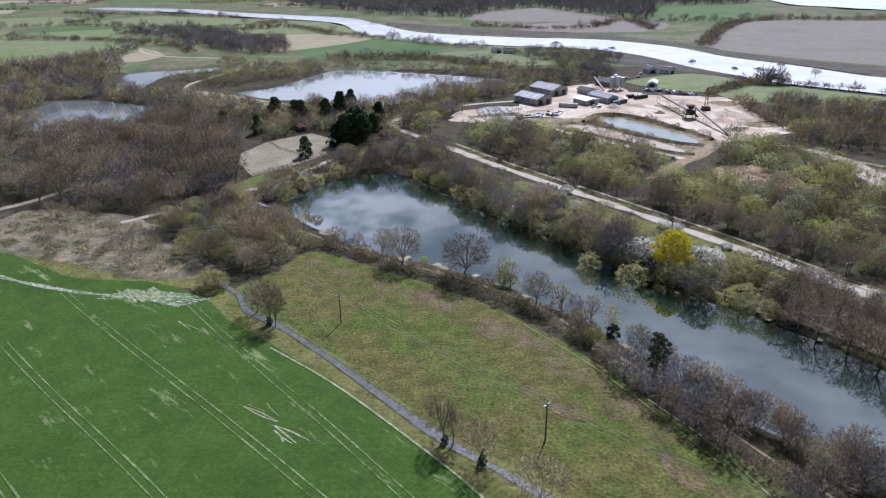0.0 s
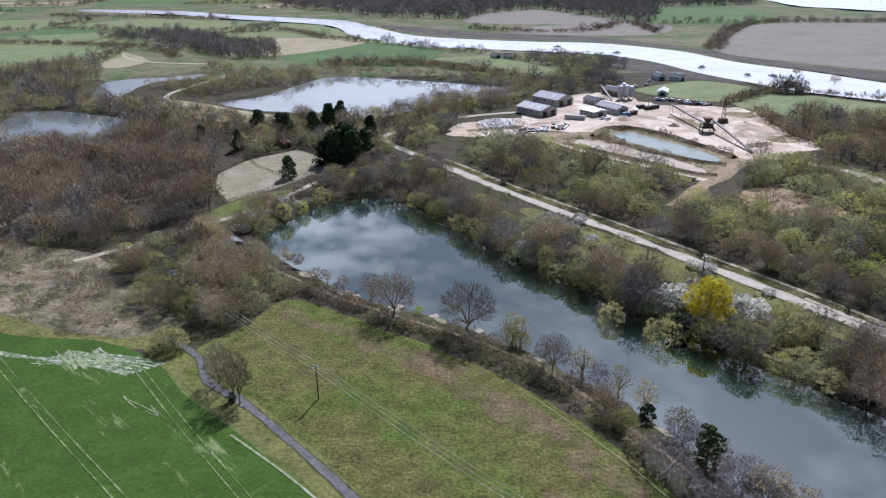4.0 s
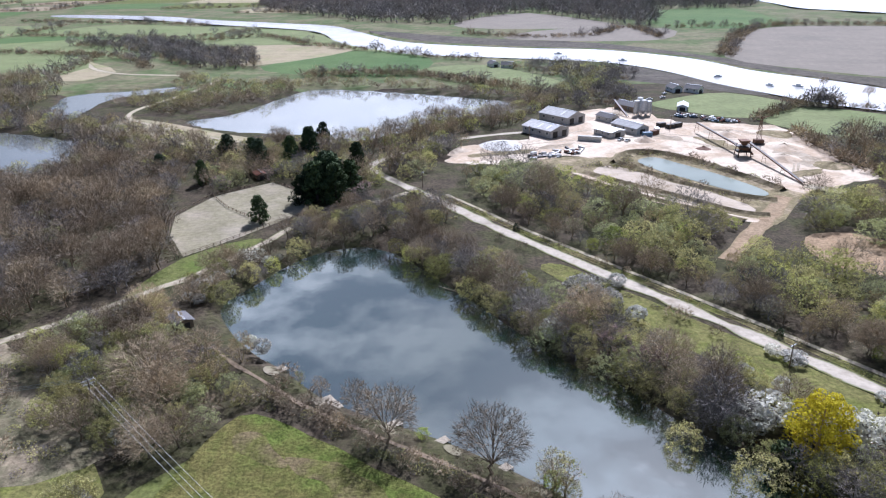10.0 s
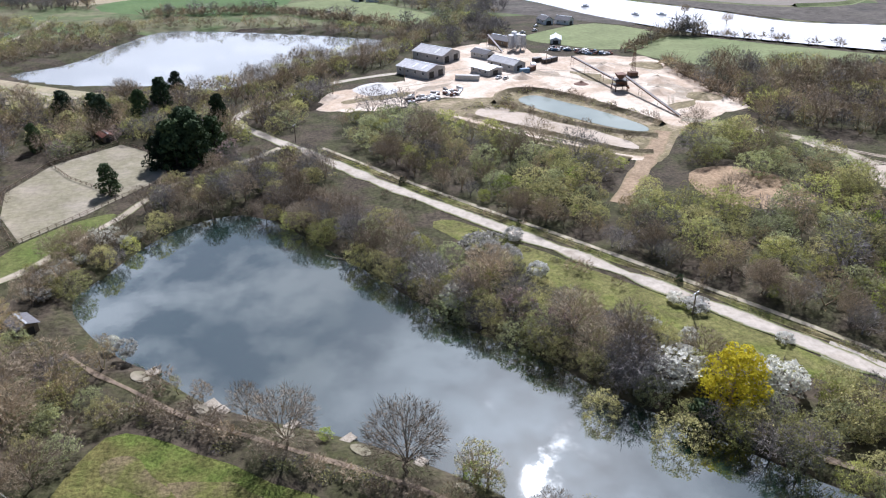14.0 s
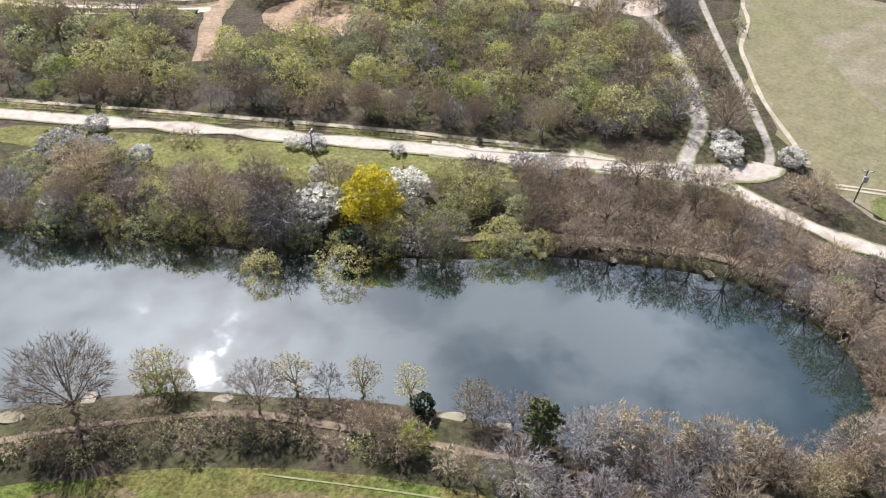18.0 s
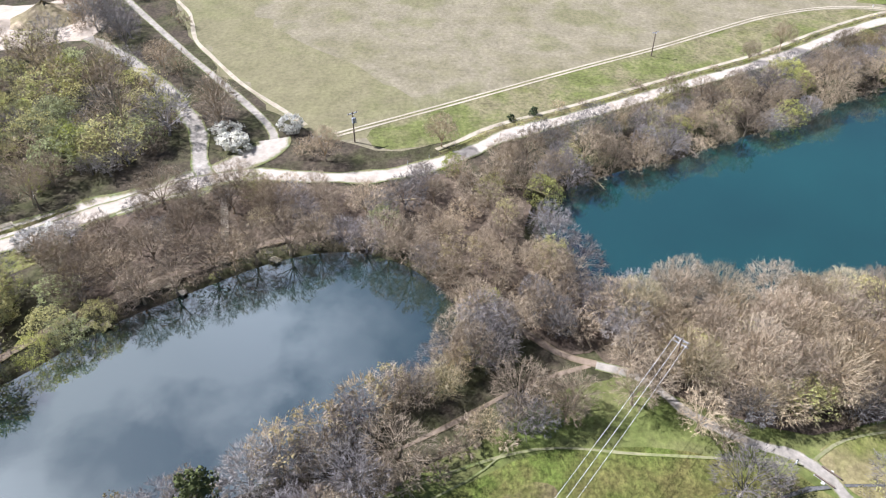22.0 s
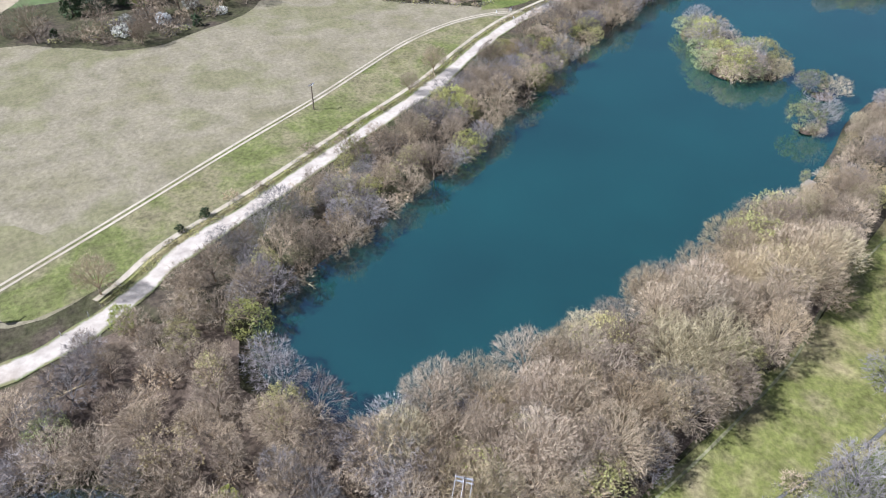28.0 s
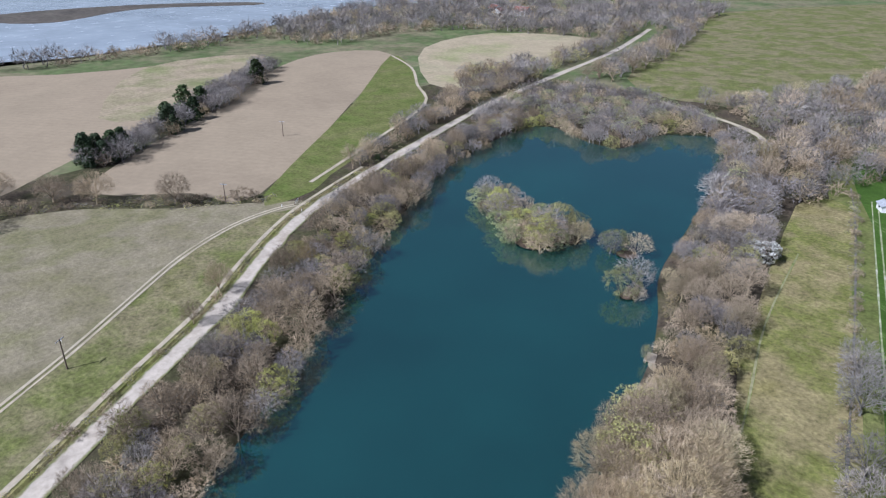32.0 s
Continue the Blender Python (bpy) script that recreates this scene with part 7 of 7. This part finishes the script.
def conveyor(a, b, label):
    """A belt on a lattice frame from a low foot to a high head."""
    a, b = Vector(a), Vector(b)
    t = thing("conveyor", label, "conveyor", "conveyors", Matrix.Translation(a))
    d = b - a
    side = Vector((-d.y, d.x, 0)).normalized() * 0.6
    for s in (-1, 1):
        part("rail", one(beam, side * s, d + side * s, 0.14, 0.5), "rusty", t)
    part("belt", one(beam, Vector((0, 0, 0.28)), d + Vector((0, 0, 0.28)), 1.0, 0.08), "dark_steel", t)
    n_ = max(2, int(d.length / 13))
    for i in range(1, n_ + 1):
        p = d * i / n_
        zz = a.z + p.z
        if zz > 1.0:
            for s in (-1, 1):
                part("leg", one(beam, p + side * s * 1.8 - Vector((0, 0, zz)), p + side * s, 0.11), "rusty", t)
            part("brace", one(beam, p + side * -1.4 - Vector((0, 0, zz * 0.5)), p + side * 1.4 - Vector((0, 0, zz * 0.5)), 0.1), "rusty", t)
    part("head_drum", one(rod, d - side * 1.3, d + side * 1.3, 0.4, 0.4, 10), "dark_steel", t)
    return t


conveyor((150, 312, 0.6), (147, 362, 6.0), "long rusty conveyor rising to the screening plant")
conveyor((143, 358, 4.0), (139, 408, 5.0), "rusty stacking conveyor beside the sand stockpile")
conveyor((112, 448, 0.6), (108, 466, 7.0), "short grey conveyor at the batching plant")
pl = thing("screening_plant", "rusty dark quarry screening plant", "machine", at=pose(143, 357, 0))
for x, y in ((-3, -2.5), (3, -2.5), (-3, 2.5), (3, 2.5)):
    part("leg", one(beam, (x, y, 0), (x * 0.8, y * 0.8, 6), 0.35), "rusty", pl)
for z in (2.6, 5.0):
    part("deck", one(box, (-3.4, -2.9, z), (3.4, 2.9, z + 0.25)), "dark_steel", pl)
bm = bmesh.new()
vs = bmesh.ops.create_cone(bm, cap_ends=True, segments=4, radius1=1.2, radius2=3.2, depth=2.4)["verts"]
for v in vs:
    v.co = Matrix.Rotation(math.pi / 4, 3, "Z") @ v.co + Vector((0, 0, 6.8))
part("hopper", bm, "rusty", pl)
part("screen_box", one(box, (-2.4, -1.6, 3.2), (2.2, 1.6, 4.6), Matrix.Rotation(0.2, 4, "Y")), "rusty", pl)
part("chute", one(beam, (2.2, 0, 3.0), (5.0, 0, 0.8), 1.0, 0.8), "rusty", pl)
for s in (-2.9, 2.9):
    part("handrail", one(beam, (-3.3, s, 6.0), (3.3, s, 6.0), 0.08), "rusty", pl)
cr = thing("crane_mast", "rusty lattice crane mast on a tracked base", "crane", at=pose(160, 379, 0))
part("base", one(box, (-2.2, -1.6, 0.9), (2.2, 1.6, 2.6)), "rusty", cr)
for s in (-1.5, 1.5):
    part("crawler", one(box, (-2.6, s - 0.4, 0), (2.6, s + 0.4, 0.9)), "dark_steel", cr)
for x, y in ((-0.9, -0.9), (0.9, -0.9), (0.9, 0.9), (-0.9, 0.9)):
    part("chord", one(beam, (x, y, 2.6), (x * 0.35, y * 0.35, 14), 0.16), "rusty", cr)
for i in range(8):
    z0, z1 = 2.8 + i * 1.4, 4.2 + i * 1.4
    k0, k1 = 0.9 - (z0 - 2.6) / 11.4 * 0.58, 0.9 - (z1 - 2.6) / 11.4 * 0.58
    for sx, sy in ((1, 0), (-1, 0), (0, 1), (0, -1)):
        a = (k0 * (sx or 1), k0 * (sy or 1), z0) if i % 2 else (k0 * (sx or -1), k0 * (sy or -1), z0)
        b = (k1 * (sx or -1), k1 * (sy or -1), z1) if i % 2 else (k1 * (sx or 1), k1 * (sy or 1), z1)
        part("lattice", one(beam, a, b, 0.08), "rusty", cr)
part("jib", one(beam, (0, 0, 13.4), (4.5, 0, 14.6), 0.3), "rusty", cr)


def heap(name, label, x, y, r, h, mat_, seed):
    """A heap of loose ground with slumped uneven sides."""
    n_ = 22
    v, f = [], []
    for j in range(9):
        for i in range(n_):
            a, q = 2 * math.pi * i / n_, j / 8
            rr = r * q * (1 + 0.22 * noise.noise((math.cos(a) * 1.4, math.sin(a) * 1.4, seed)))
            v.append((math.cos(a) * rr, math.sin(a) * rr, h * (1 - q) ** 1.1 * (1 + 0.25 * noise.noise((math.cos(a) * 2, math.sin(a) * 2, seed + q * 3))) - 0.1 * q))
    for j in range(8):
        for i in range(n_):
            a, b = j * n_ + i, j * n_ + (i + 1) % n_
            f.append((a, a + n_, b + n_, b))
    ob = tagged(new(name, raw_mesh(name, v, f, [mat_])), label, "heap", "stockpiles")
    ob.location = (x, y, 0.04)


for i, (x, y, r, h, mt, lb) in enumerate(((32, 386, 12, 2.6, "concrete", "wide grey gravel stockpile"), (106, 391, 6, 3.0, "sand", "pale sand stockpile beside the sheds"), (232, 184, 13, 5.0, "spoil", "large brown heap of sand"), (222, 200, 10, 3.5, "pale_sand", "pale sand heap in the pit"), (160, 352, 9, 2.2, "sand", "low pale sand stockpile"), (170, 372, 11, 2.0, "sand", "broad pale sand stockpile"), (152, 400, 8, 2.4, "sand", "sand stockpile in the yard"), (176, 338, 9, 1.6, "spoil", "low heap of brown earth"), (130, 372, 4, 1.6, "rusty", "heap of rusty scrap and earth"), (240, 212, 7, 2.2, "pale_sand", "sand heap at the pit edge"), (190, 232, 6, 1.8, "spoil", "brown heap of dug earth"))):
    heap("stockpile", lb, x, y, r, h, mt, i * 3.7)
for i, (pts, w, hh) in enumerate((([(80, 350), (90, 366), (104, 366), (118, 350), (132, 320), (138, 304)], 5, 1.6), ([(82, 350), (90, 336), (102, 316), (118, 298), (130, 292)], 4, 1.2), ([(64, 336), (78, 318), (94, 300), (110, 280), (120, 276)], 4, 1.0), ([(56, 334), (70, 312), (86, 294), (108, 270)], 4, 0.9))):
    ribbon("bund", smooth(pts, 5, False), w, 0.1, "spoil", "low weedy earth bund round the silt ponds", "bund", jitter=0.35, z_mid=hh, seed=i)
rng = np.random.default_rng(5)


def crate(name, label, x, y, a, l, w, h, mat_, group):
    t = thing(name, label, "container" if h > 2 else "scrap", group, pose(x, y, 0, 0, 0, a))
    part("body", one(box, (-l / 2, -w / 2, 0.1), (l / 2, w / 2, h)), mat_, t)
    for s in np.linspace(-l / 2 + 0.15, l / 2 - 0.15, 6):
        for q in (-1, 1):
            part("rib", one(box, (s - 0.06, q * w / 2 - 0.04, 0.15), (s + 0.06, q * w / 2 + 0.04, h - 0.05)), mat_, t)
    for q in (-l / 2, l / 2 - 0.2):
        part("skid", one(box, (q, -w / 2, 0), (q + 0.2, w / 2, 0.12)), "dark_steel", t)


crate("shipping_container", "long pale shipping container in the yard", 78, 393, -22, 12, 2.5, 2.6, "concrete", "containers")
for x, y, a, mt in ((110, 400, 10, "container_blue"), (115, 404, 40, "rusty"), (118, 410, 80, "galvanised"), (124, 422, 20, "dark_steel"), (128, 418, 20, "dark_steel"), (133, 421, 30, "dark_steel"), (112, 420, 70, "galvanised")):
    crate("shipping_container", "small steel container in the quarry yard", x, y, a, 5, 2.4, 2.4, mt, "containers")
for i in range(46):
    u, w_ = rng.uniform(), rng.normal() * 3.2
    x, y = 44 + u * 28 + w_ * 0.3, 364 + u * 9 + w_
    crate("scrap_bale", "piled scrap and pipes at the yard's edge", x, y, rng.uniform(0, 180), rng.uniform(1.5, 5), rng.uniform(0.8, 1.8), rng.uniform(0.6, 1.5), ["galvanised", "rusty", "concrete", "dark_steel", "white_paint"][i % 5], "scrap")


def car(x, y, a, paint, label="parked car in the yard"):
    t = thing("car", label, "car", "parked cars", pose(x, y, 0.03, 0, 0, a))
    bm = bmesh.new()
    box(bm, (-2.1, -0.85, 0.35), (2.1, 0.85, 0.95))
    bmesh.ops.bevel(bm, geom=bm.edges[:], offset=0.15, segments=2, affect="EDGES")
    part("body", bm, paint, t)
    bm = bmesh.new()
    for v in box(bm, (-1.3, -0.78, 0.95), (1.0, 0.78, 1.45)):
        if v.co.z > 1.2:
            v.co.x, v.co.y = v.co.x * 0.72, v.co.y * 0.85
    part("cabin", bm, "glass_dark", t)
    part("roof", one(box, (-0.9, -0.62, 1.44), (0.68, 0.62, 1.5)), paint, t)
    for wx in (-1.3, 1.3):
        for wy in (-0.85, 0.85):
            wheel = part("wheel", one(rod, (wx, wy - 0.1, 0.33), (wx, wy + 0.1, 0.33), 0.33, 0.33, 12), "tyre", t)
            part("rim", one(rod, (wx, wy - 0.12, 0.33), (wx, wy + 0.12, 0.33), 0.18, 0.18, 8), "galvanised", wheel)


for i in range(26):
    u = rng.uniform()
    car(142 + u * 26 + rng.normal() * 2, 452 - u * 22 + rng.normal() * 3, rng.uniform(0, 180), ["white_paint", "container_blue", "galvanised", "dark_steel", "roof_red"][i % 5], "parked vehicle beside the marsh field")
for x, y, a in ((94, 392, 40), (97, 390, 50), (300, 216, 20), (288, 208, 60), (140, 500, 10), (150, 505, 30), (156, 520, 40)):
    car(x, y, a, "white_paint" if x < 200 else "galvanised")
tk = thing("dump_truck", "yellow-brown quarry dump truck parked on sand", "truck", at=pose(187, 214, 0.08, 0, 0, -30))
part("chassis", one(box, (-3.4, -1.1, 0.9), (3.4, 1.1, 1.3)), "dark_steel", tk)
cb = part("cab", one(box, (1.6, -1.1, 1.3), (3.3, 1.1, 2.9)), "truck_paint", tk)
part("windscreen", one(box, (3.3, -0.9, 2.0), (3.34, 0.9, 2.7)), "glass_dark", cb)
bm = bmesh.new()
for v in box(bm, (-3.6, -1.4, 1.35), (1.4, 1.4, 2.8)):
    if v.co.z < 2:
        v.co.x, v.co.y = v.co.x * 0.85, v.co.y * 0.8
part("tipper_body", bm, "truck_paint", tk)
for wx in (-2.4, -0.9, 2.4):
    for wy in (-1.2, 1.2):
        part("wheel", one(rod, (wx, wy - 0.25, 0.7), (wx, wy + 0.25, 0.7), 0.7, 0.7, 14), "tyre", tk)


def boat(x, y, a, label="moored boat on the river"):
    t = thing("boat", label, "boat", "boats", pose(x, y, -0.15, 0, 0, a))
    bm = bmesh.new()
    ring0, ring1 = [], []
    for i in range(12):
        w = 2 * math.pi * i / 12
        px, py = math.cos(w) * 4.5, math.sin(w) * 1.4 * (1 - 0.35 * max(0, math.cos(w)))
        ring0.append(bm.verts.new((px, py, 1.1)))
        ring1.append(bm.verts.new((px * 0.8, py * 0.7, 0)))
    bm.faces.new(ring0), bm.faces.new(ring1[::-1])
    for i in range(12):
        bm.faces.new((ring0[i], ring1[i], ring1[(i + 1) % 12], ring0[(i + 1) % 12]))
    bmesh.ops.recalc_face_normals(bm, faces=bm.faces[:])
    part("hull", bm, "white_paint", t)
    part("cabin", one(box, (-1.8, -0.8, 1.1), (1.2, 0.8, 2.1)), "white_paint", t)
    part("mast", one(rod, (1.4, 0, 1.1), (1.4, 0, 6), 0.06, 0.04, 6), "galvanised", t)


for x, y, a in ((219, 589, 20), (240, 545, 110), (258, 540, 130), (345, 424, 20), (300, 470, 60), (170, 690, 150), (120, 745, 170)):
    boat(x, y, a)


# ---- paddock fence ----
def fence(line, gap, label, height=1.25, rails=2):
    ln = np.array(line, float)
    seg = np.hypot(*np.diff(ln, axis=0).T)
    n_ = int(seg.sum() / gap)
    at_ = np.interp(np.linspace(0, seg.sum(), n_ + 1), np.r_[0, np.cumsum(seg)], np.arange(len(ln)))
    pts = [ln[min(int(u), len(ln) - 2)] + (ln[min(int(u), len(ln) - 2) + 1] - ln[min(int(u), len(ln) - 2)]) * (u - min(int(u), len(ln) - 2)) for u in at_]
    t = thing("paddock_fence", label, "fence", "paddock fences")
    for p in pts:
        part("post", one(box, (p[0] - 0.09, p[1] - 0.09, -0.3), (p[0] + 0.09, p[1] + 0.09, height)), "timber", t)
    for a, b in zip(pts, pts[1:]):
        for r in range(rails):
            z = height * (0.45 + 0.45 * r / max(1, rails - 1))
            part("rail", one(beam, (a[0], a[1], z), (b[0], b[1], z), 0.06, 0.13), "timber", t)


fence([(-87, 247), (-75, 261), (-65, 274), (-50, 291), (-56, 312)], 2.6, "weathered post and rail fence along the paddock")
fence([(-56, 312), (-74, 331), (-95, 313), (-103, 288), (-97, 266), (-87, 247)], 3.0, "post and rail fence round the back of the paddock")
fence([(-95, 313), (-84, 296), (-74, 286), (-66, 276)], 2.8, "cross fence dividing the paddock")
fence([(-88, 246), (-100, 226), (-112, 214)], 2.8, "post and rail fence beside the grass")


# ---- power poles and wires ----
def pole(x, y, h, turn, arms=1, label="wooden power pole with a crossarm", box_on=False):
    t = thing("power_pole", label, "power pole", "power poles", pose(x, y, 0, 0, 0, turn))
    part("post", one(rod, (0, 0, -0.6), (0, 0, h), 0.19, 0.13, 10), "pole_wood", t)
    for k_ in range(arms):
        z = h - 0.35 - 0.9 * k_
        arm = part("crossarm", one(beam, (-1.25, 0, z), (1.25, 0, z), 0.14, 0.18), "galvanised", t)
        for q in (-1.1, 0.0, 1.1):
            part("insulator", one(rod, (q, 0, z + 0.07), (q, 0, z + 0.38), 0.09, 0.05, 8), "porcelain", arm)
        for q in (-0.7, 0.7):
            part("stay", one(beam, (q, 0, z), (0, 0, z - 0.6), 0.05), "galvanised", t)
    if box_on:
        part("transformer", one(box, (-0.45, 0.2, h - 2.6), (0.45, 0.9, h - 1.4)), "galvanised", t)
    return t


LINE = [(-76, 161, 9.4), (-27, 111.5, 8.6), (21, 62, 9.0), (72.5, 19, 9.9)]
for i, (x, y, h) in enumerate(LINE):
    pole(x, y, h, 45, 2 if i in (0, 3) else 1, "tall wooden power pole carrying three wires")
pole(-150, 148, 9.0, 80, 1, "wooden power pole by the field edge")


def wires(a, b, turn_a, turn_b, sag=0.9):
    for q in (-1.1, 0.0, 1.1):
        ra, rb = radians(turn_a), radians(turn_b)
        p = Vector((a[0] + math.cos(ra) * q, a[1] + math.sin(ra) * q, a[2] + 0.03))
        r = Vector((b[0] + math.cos(rb) * q, b[1] + math.sin(rb) * q, b[2] + 0.03))
        sh = Shape()
        pts = [p + (r - p) * t - Vector((0, 0, 4 * sag * t * (1 - t))) for t in np.linspace(0, 1, 13)]
        sh.tube([tuple(v) for v in pts], [0.028] * 13, 4)
        tagged(new("power_wire", raw_mesh("power_wire", sh.v, sh.f, ["wire_metal"])), "thin sagging overhead power wire between poles", "wire", "power wires")


for a, b in zip(LINE, LINE[1:]):
    wires(a, b, 45, 45)
wires(LINE[0], (-150, 148, 9.0), 45, 80)
pole(148.5, 75, 8.2, 120, 1, "wooden power pole with a transformer at the meadow corner", True)
pole(199, -10, 7.8, 120, 1, "thin wooden pole in the meadow")
pole(79, 174, 6.3, 30, 1, "thin wooden pole beside the chalk road")
pole(-8, 318, 7.0, 60, 1, "wooden pole with a long arm by the road")
pole(121, 139, 4.2, 30, 1, "short wooden pole by the junction")
pole(47, 398, 7.5, 30, 1, "wooden pole beside the barn")
pole(127, 415, 8.0, 30, 1, "thin pole in the quarry yard")
pole(308, -150, 7.0, 30, 1, "wooden pole at the field margin")
pole(258, -88, 7.0, 30, 1, "wooden pole in the hedge")


# ---- lakeside woodwork ----
def platform(x, y, turn, l=3.2, w=2.4, label="small timber fishing platform at the water's edge"):
    t = thing("fishing_platform", label, "platform", "fishing platforms", pose(x, y, -1.05, 0, 0, turn))
    n_ = int(l / 0.22)
    for i in range(n_):
        part("plank", one(box, (-l / 2 + i * 0.22, -w / 2, 0.02), (-l / 2 + i * 0.22 + 0.19, w / 2, 0.07)), "pale_timber", t)
    for s in (-w / 2 + 0.15, w / 2 - 0.15):
        part("bearer", one(box, (-l / 2, s - 0.06, -0.12), (l / 2, s + 0.06, 0.02)), "timber", t)
        for q in (-l / 2 + 0.2, l / 2 - 0.2):
            part("post", one(box, (q - 0.07, s - 0.07, -1.2), (q + 0.07, s + 0.07, 0.02)), "timber", t)


for x, y, a, l, w in ((-41, 179.5, 40, 4.5, 2.6), (-27.5, 166.5, 35, 3.4, 3.0), (-25, 164.5, 35, 2.0, 2.6), (-12, 157.5, 35, 3.0, 2.2), (-2, 151.5, 35, 3.0, 2.0), (10, 143, 40, 2.6, 2.0), (87.5, 113.6, 40, 1.8, 1.4), (95.8, 102.8, 60, 1.8, 1.4), (105.2, 87.2, 60, 2.2, 1.5), (106.5, -99, 100, 4.0, 2.6)):
    platform(x, y, a, l, w)
for x, y, r in ((-42.5, 177.5, 3.4), (-29, 164.8, 3.0), (-13.5, 155, 3.4), (0, 147, 3.0), (46, 100, 3.2), (50.5, 94, 2.6), (16, 135, 2.6), (104.5, -96, 2.4), (24, 127.5, 2.4), (87, 116.5, 2.0), (97, 105, 2.0)):
    ang = np.linspace(0, 6.283, 13)[:-1]
    blob = [(x + math.cos(a) * r * 0.7, y + math.sin(a) * r * 0.38) for a in ang]
    m45 = math.radians(-38)
    blob = [(x + (p - x) * math.cos(m45) - (q - y) * math.sin(m45), y + (p - x) * math.sin(m45) + (q - y) * math.cos(m45)) for p, q in blob]
    sheet("bare_bank", blob, 0.06 + (soil(x, y)), "paddock_sand", "worn bare sandy spot at the lake's edge", "bare ground", ragged=0.7)
st = thing("wooden_steps", "long flight of pale timber steps down the wooded bank", "steps")
for i in range(26):
    u = i / 25
    x, y = 122 - 14 * u, 100.5 - 3.2 * u
    d = Vector((-14, -3.2, 0)).normalized()
    part("tread", one(box, (-0.1, -0.75, 0), (0.18, 0.75, 0.16), Matrix.Translation((x, y, 0.03 + 0.6 * (1 - u))) @ Matrix.Rotation(math.atan2(d.y, d.x), 4, "Z")), "pale_timber", st)
br = thing("footbridge", "small weathered timber farm bridge over the ditch", "bridge", at=pose(54.8, 1.4, 0.02, 0, 0, 40))
part("deck", one(box, (-1.5, -1.1, -0.1), (1.5, 1.1, 0.04)), "concrete", br)
for s in (-1.1, 0.95):
    part("parapet", one(box, (-1.4, s, 0.12), (1.4, s + 0.15, 0.4)), "pole_wood", br)
part("culvert", one(rod, (0, -1.6, -0.35), (0, 1.6, -0.35), 0.45, 0.45, 12), "concrete", br)


def farm_gate(x, y, a, l=3.6, label="grey metal field gate"):
    t = thing("field_gate", label, "gate", "field gates", pose(x, y, 0, 0, 0, a))
    for q in (0, l):
        part("post", one(box, (q - 0.1, -0.1, -0.3), (q + 0.1, 0.1, 1.4)), "timber", t)
    for z in (0.3, 0.55, 0.8, 1.05, 1.25):
        part("bar", one(beam, (0.1, 0, z), (l - 0.1, 0, z), 0.05), "galvanised", t)
    part("diagonal", one(beam, (0.15, 0, 0.3), (l - 0.15, 0, 1.25), 0.05), "galvanised", t)


farm_gate(240, -105, 120)
farm_gate(150, 82, 110)
farm_gate(34, -9, 60)
farm_gate(226, 174, 30)


def marker(x, y, h=1.1, label="short white marker post beside the track"):
    t = thing("marker_post", label, "post", "marker posts", pose(x, y, 0))
    part("shaft", one(box, (-0.08, -0.08, -0.2), (0.08, 0.08, h)), "white_paint", t)
    part("cap", one(box, (-0.1, -0.1, h), (0.1, 0.1, h + 0.08)), "dark_steel", t)


for x, y in ((141, 57), (138, 62), (147, 88), (152, 86), (57, 5), (50.5, 1.5), (120, 126), (126, 118), (240, -98), (232, -100), (-12, 310), (-16, 306)):
    marker(x, y)


def log(x, y, l, a, tilt=4, label="fallen bare branch lying at the bank"):
    sh = Shape()
    sh.tube([(0, 0, 0), (l * 0.5, 0.15 * l * 0.3, 0.1), (l, 0, 0.05)], [0.2, 0.15, 0.05], 6)
    for k_ in range(5):
        t = 0.4 + 0.12 * k_
        sh.tube([(l * t, 0.02 * l, 0.08), (l * (t + 0.15), (0.12 if k_ % 2 else -0.12) * l, 0.35)], [0.07, 0.02], 4)
    ob = tagged(new("fallen_branch", raw_mesh("fallen_branch", sh.v, sh.f, ["bark_pale"])), label, "branch", "fallen branches")
    ob.matrix_world = pose(x, y, soil(x, y) + 0.1, 0, -tilt, a)


for x, y, l, a in ((134, 20, 6, 200), (128, 34, 5, 220), (3, 221, 6, 150), (40, 100, 5, 20), (124, 60, 7, 100), (118, 52, 6, 140), (112, 56, 5, 60), (80, 30, 4, 10), (50, 78, 5, 200), (146, -6, 5, 190)):
    log(x, y, l, a)
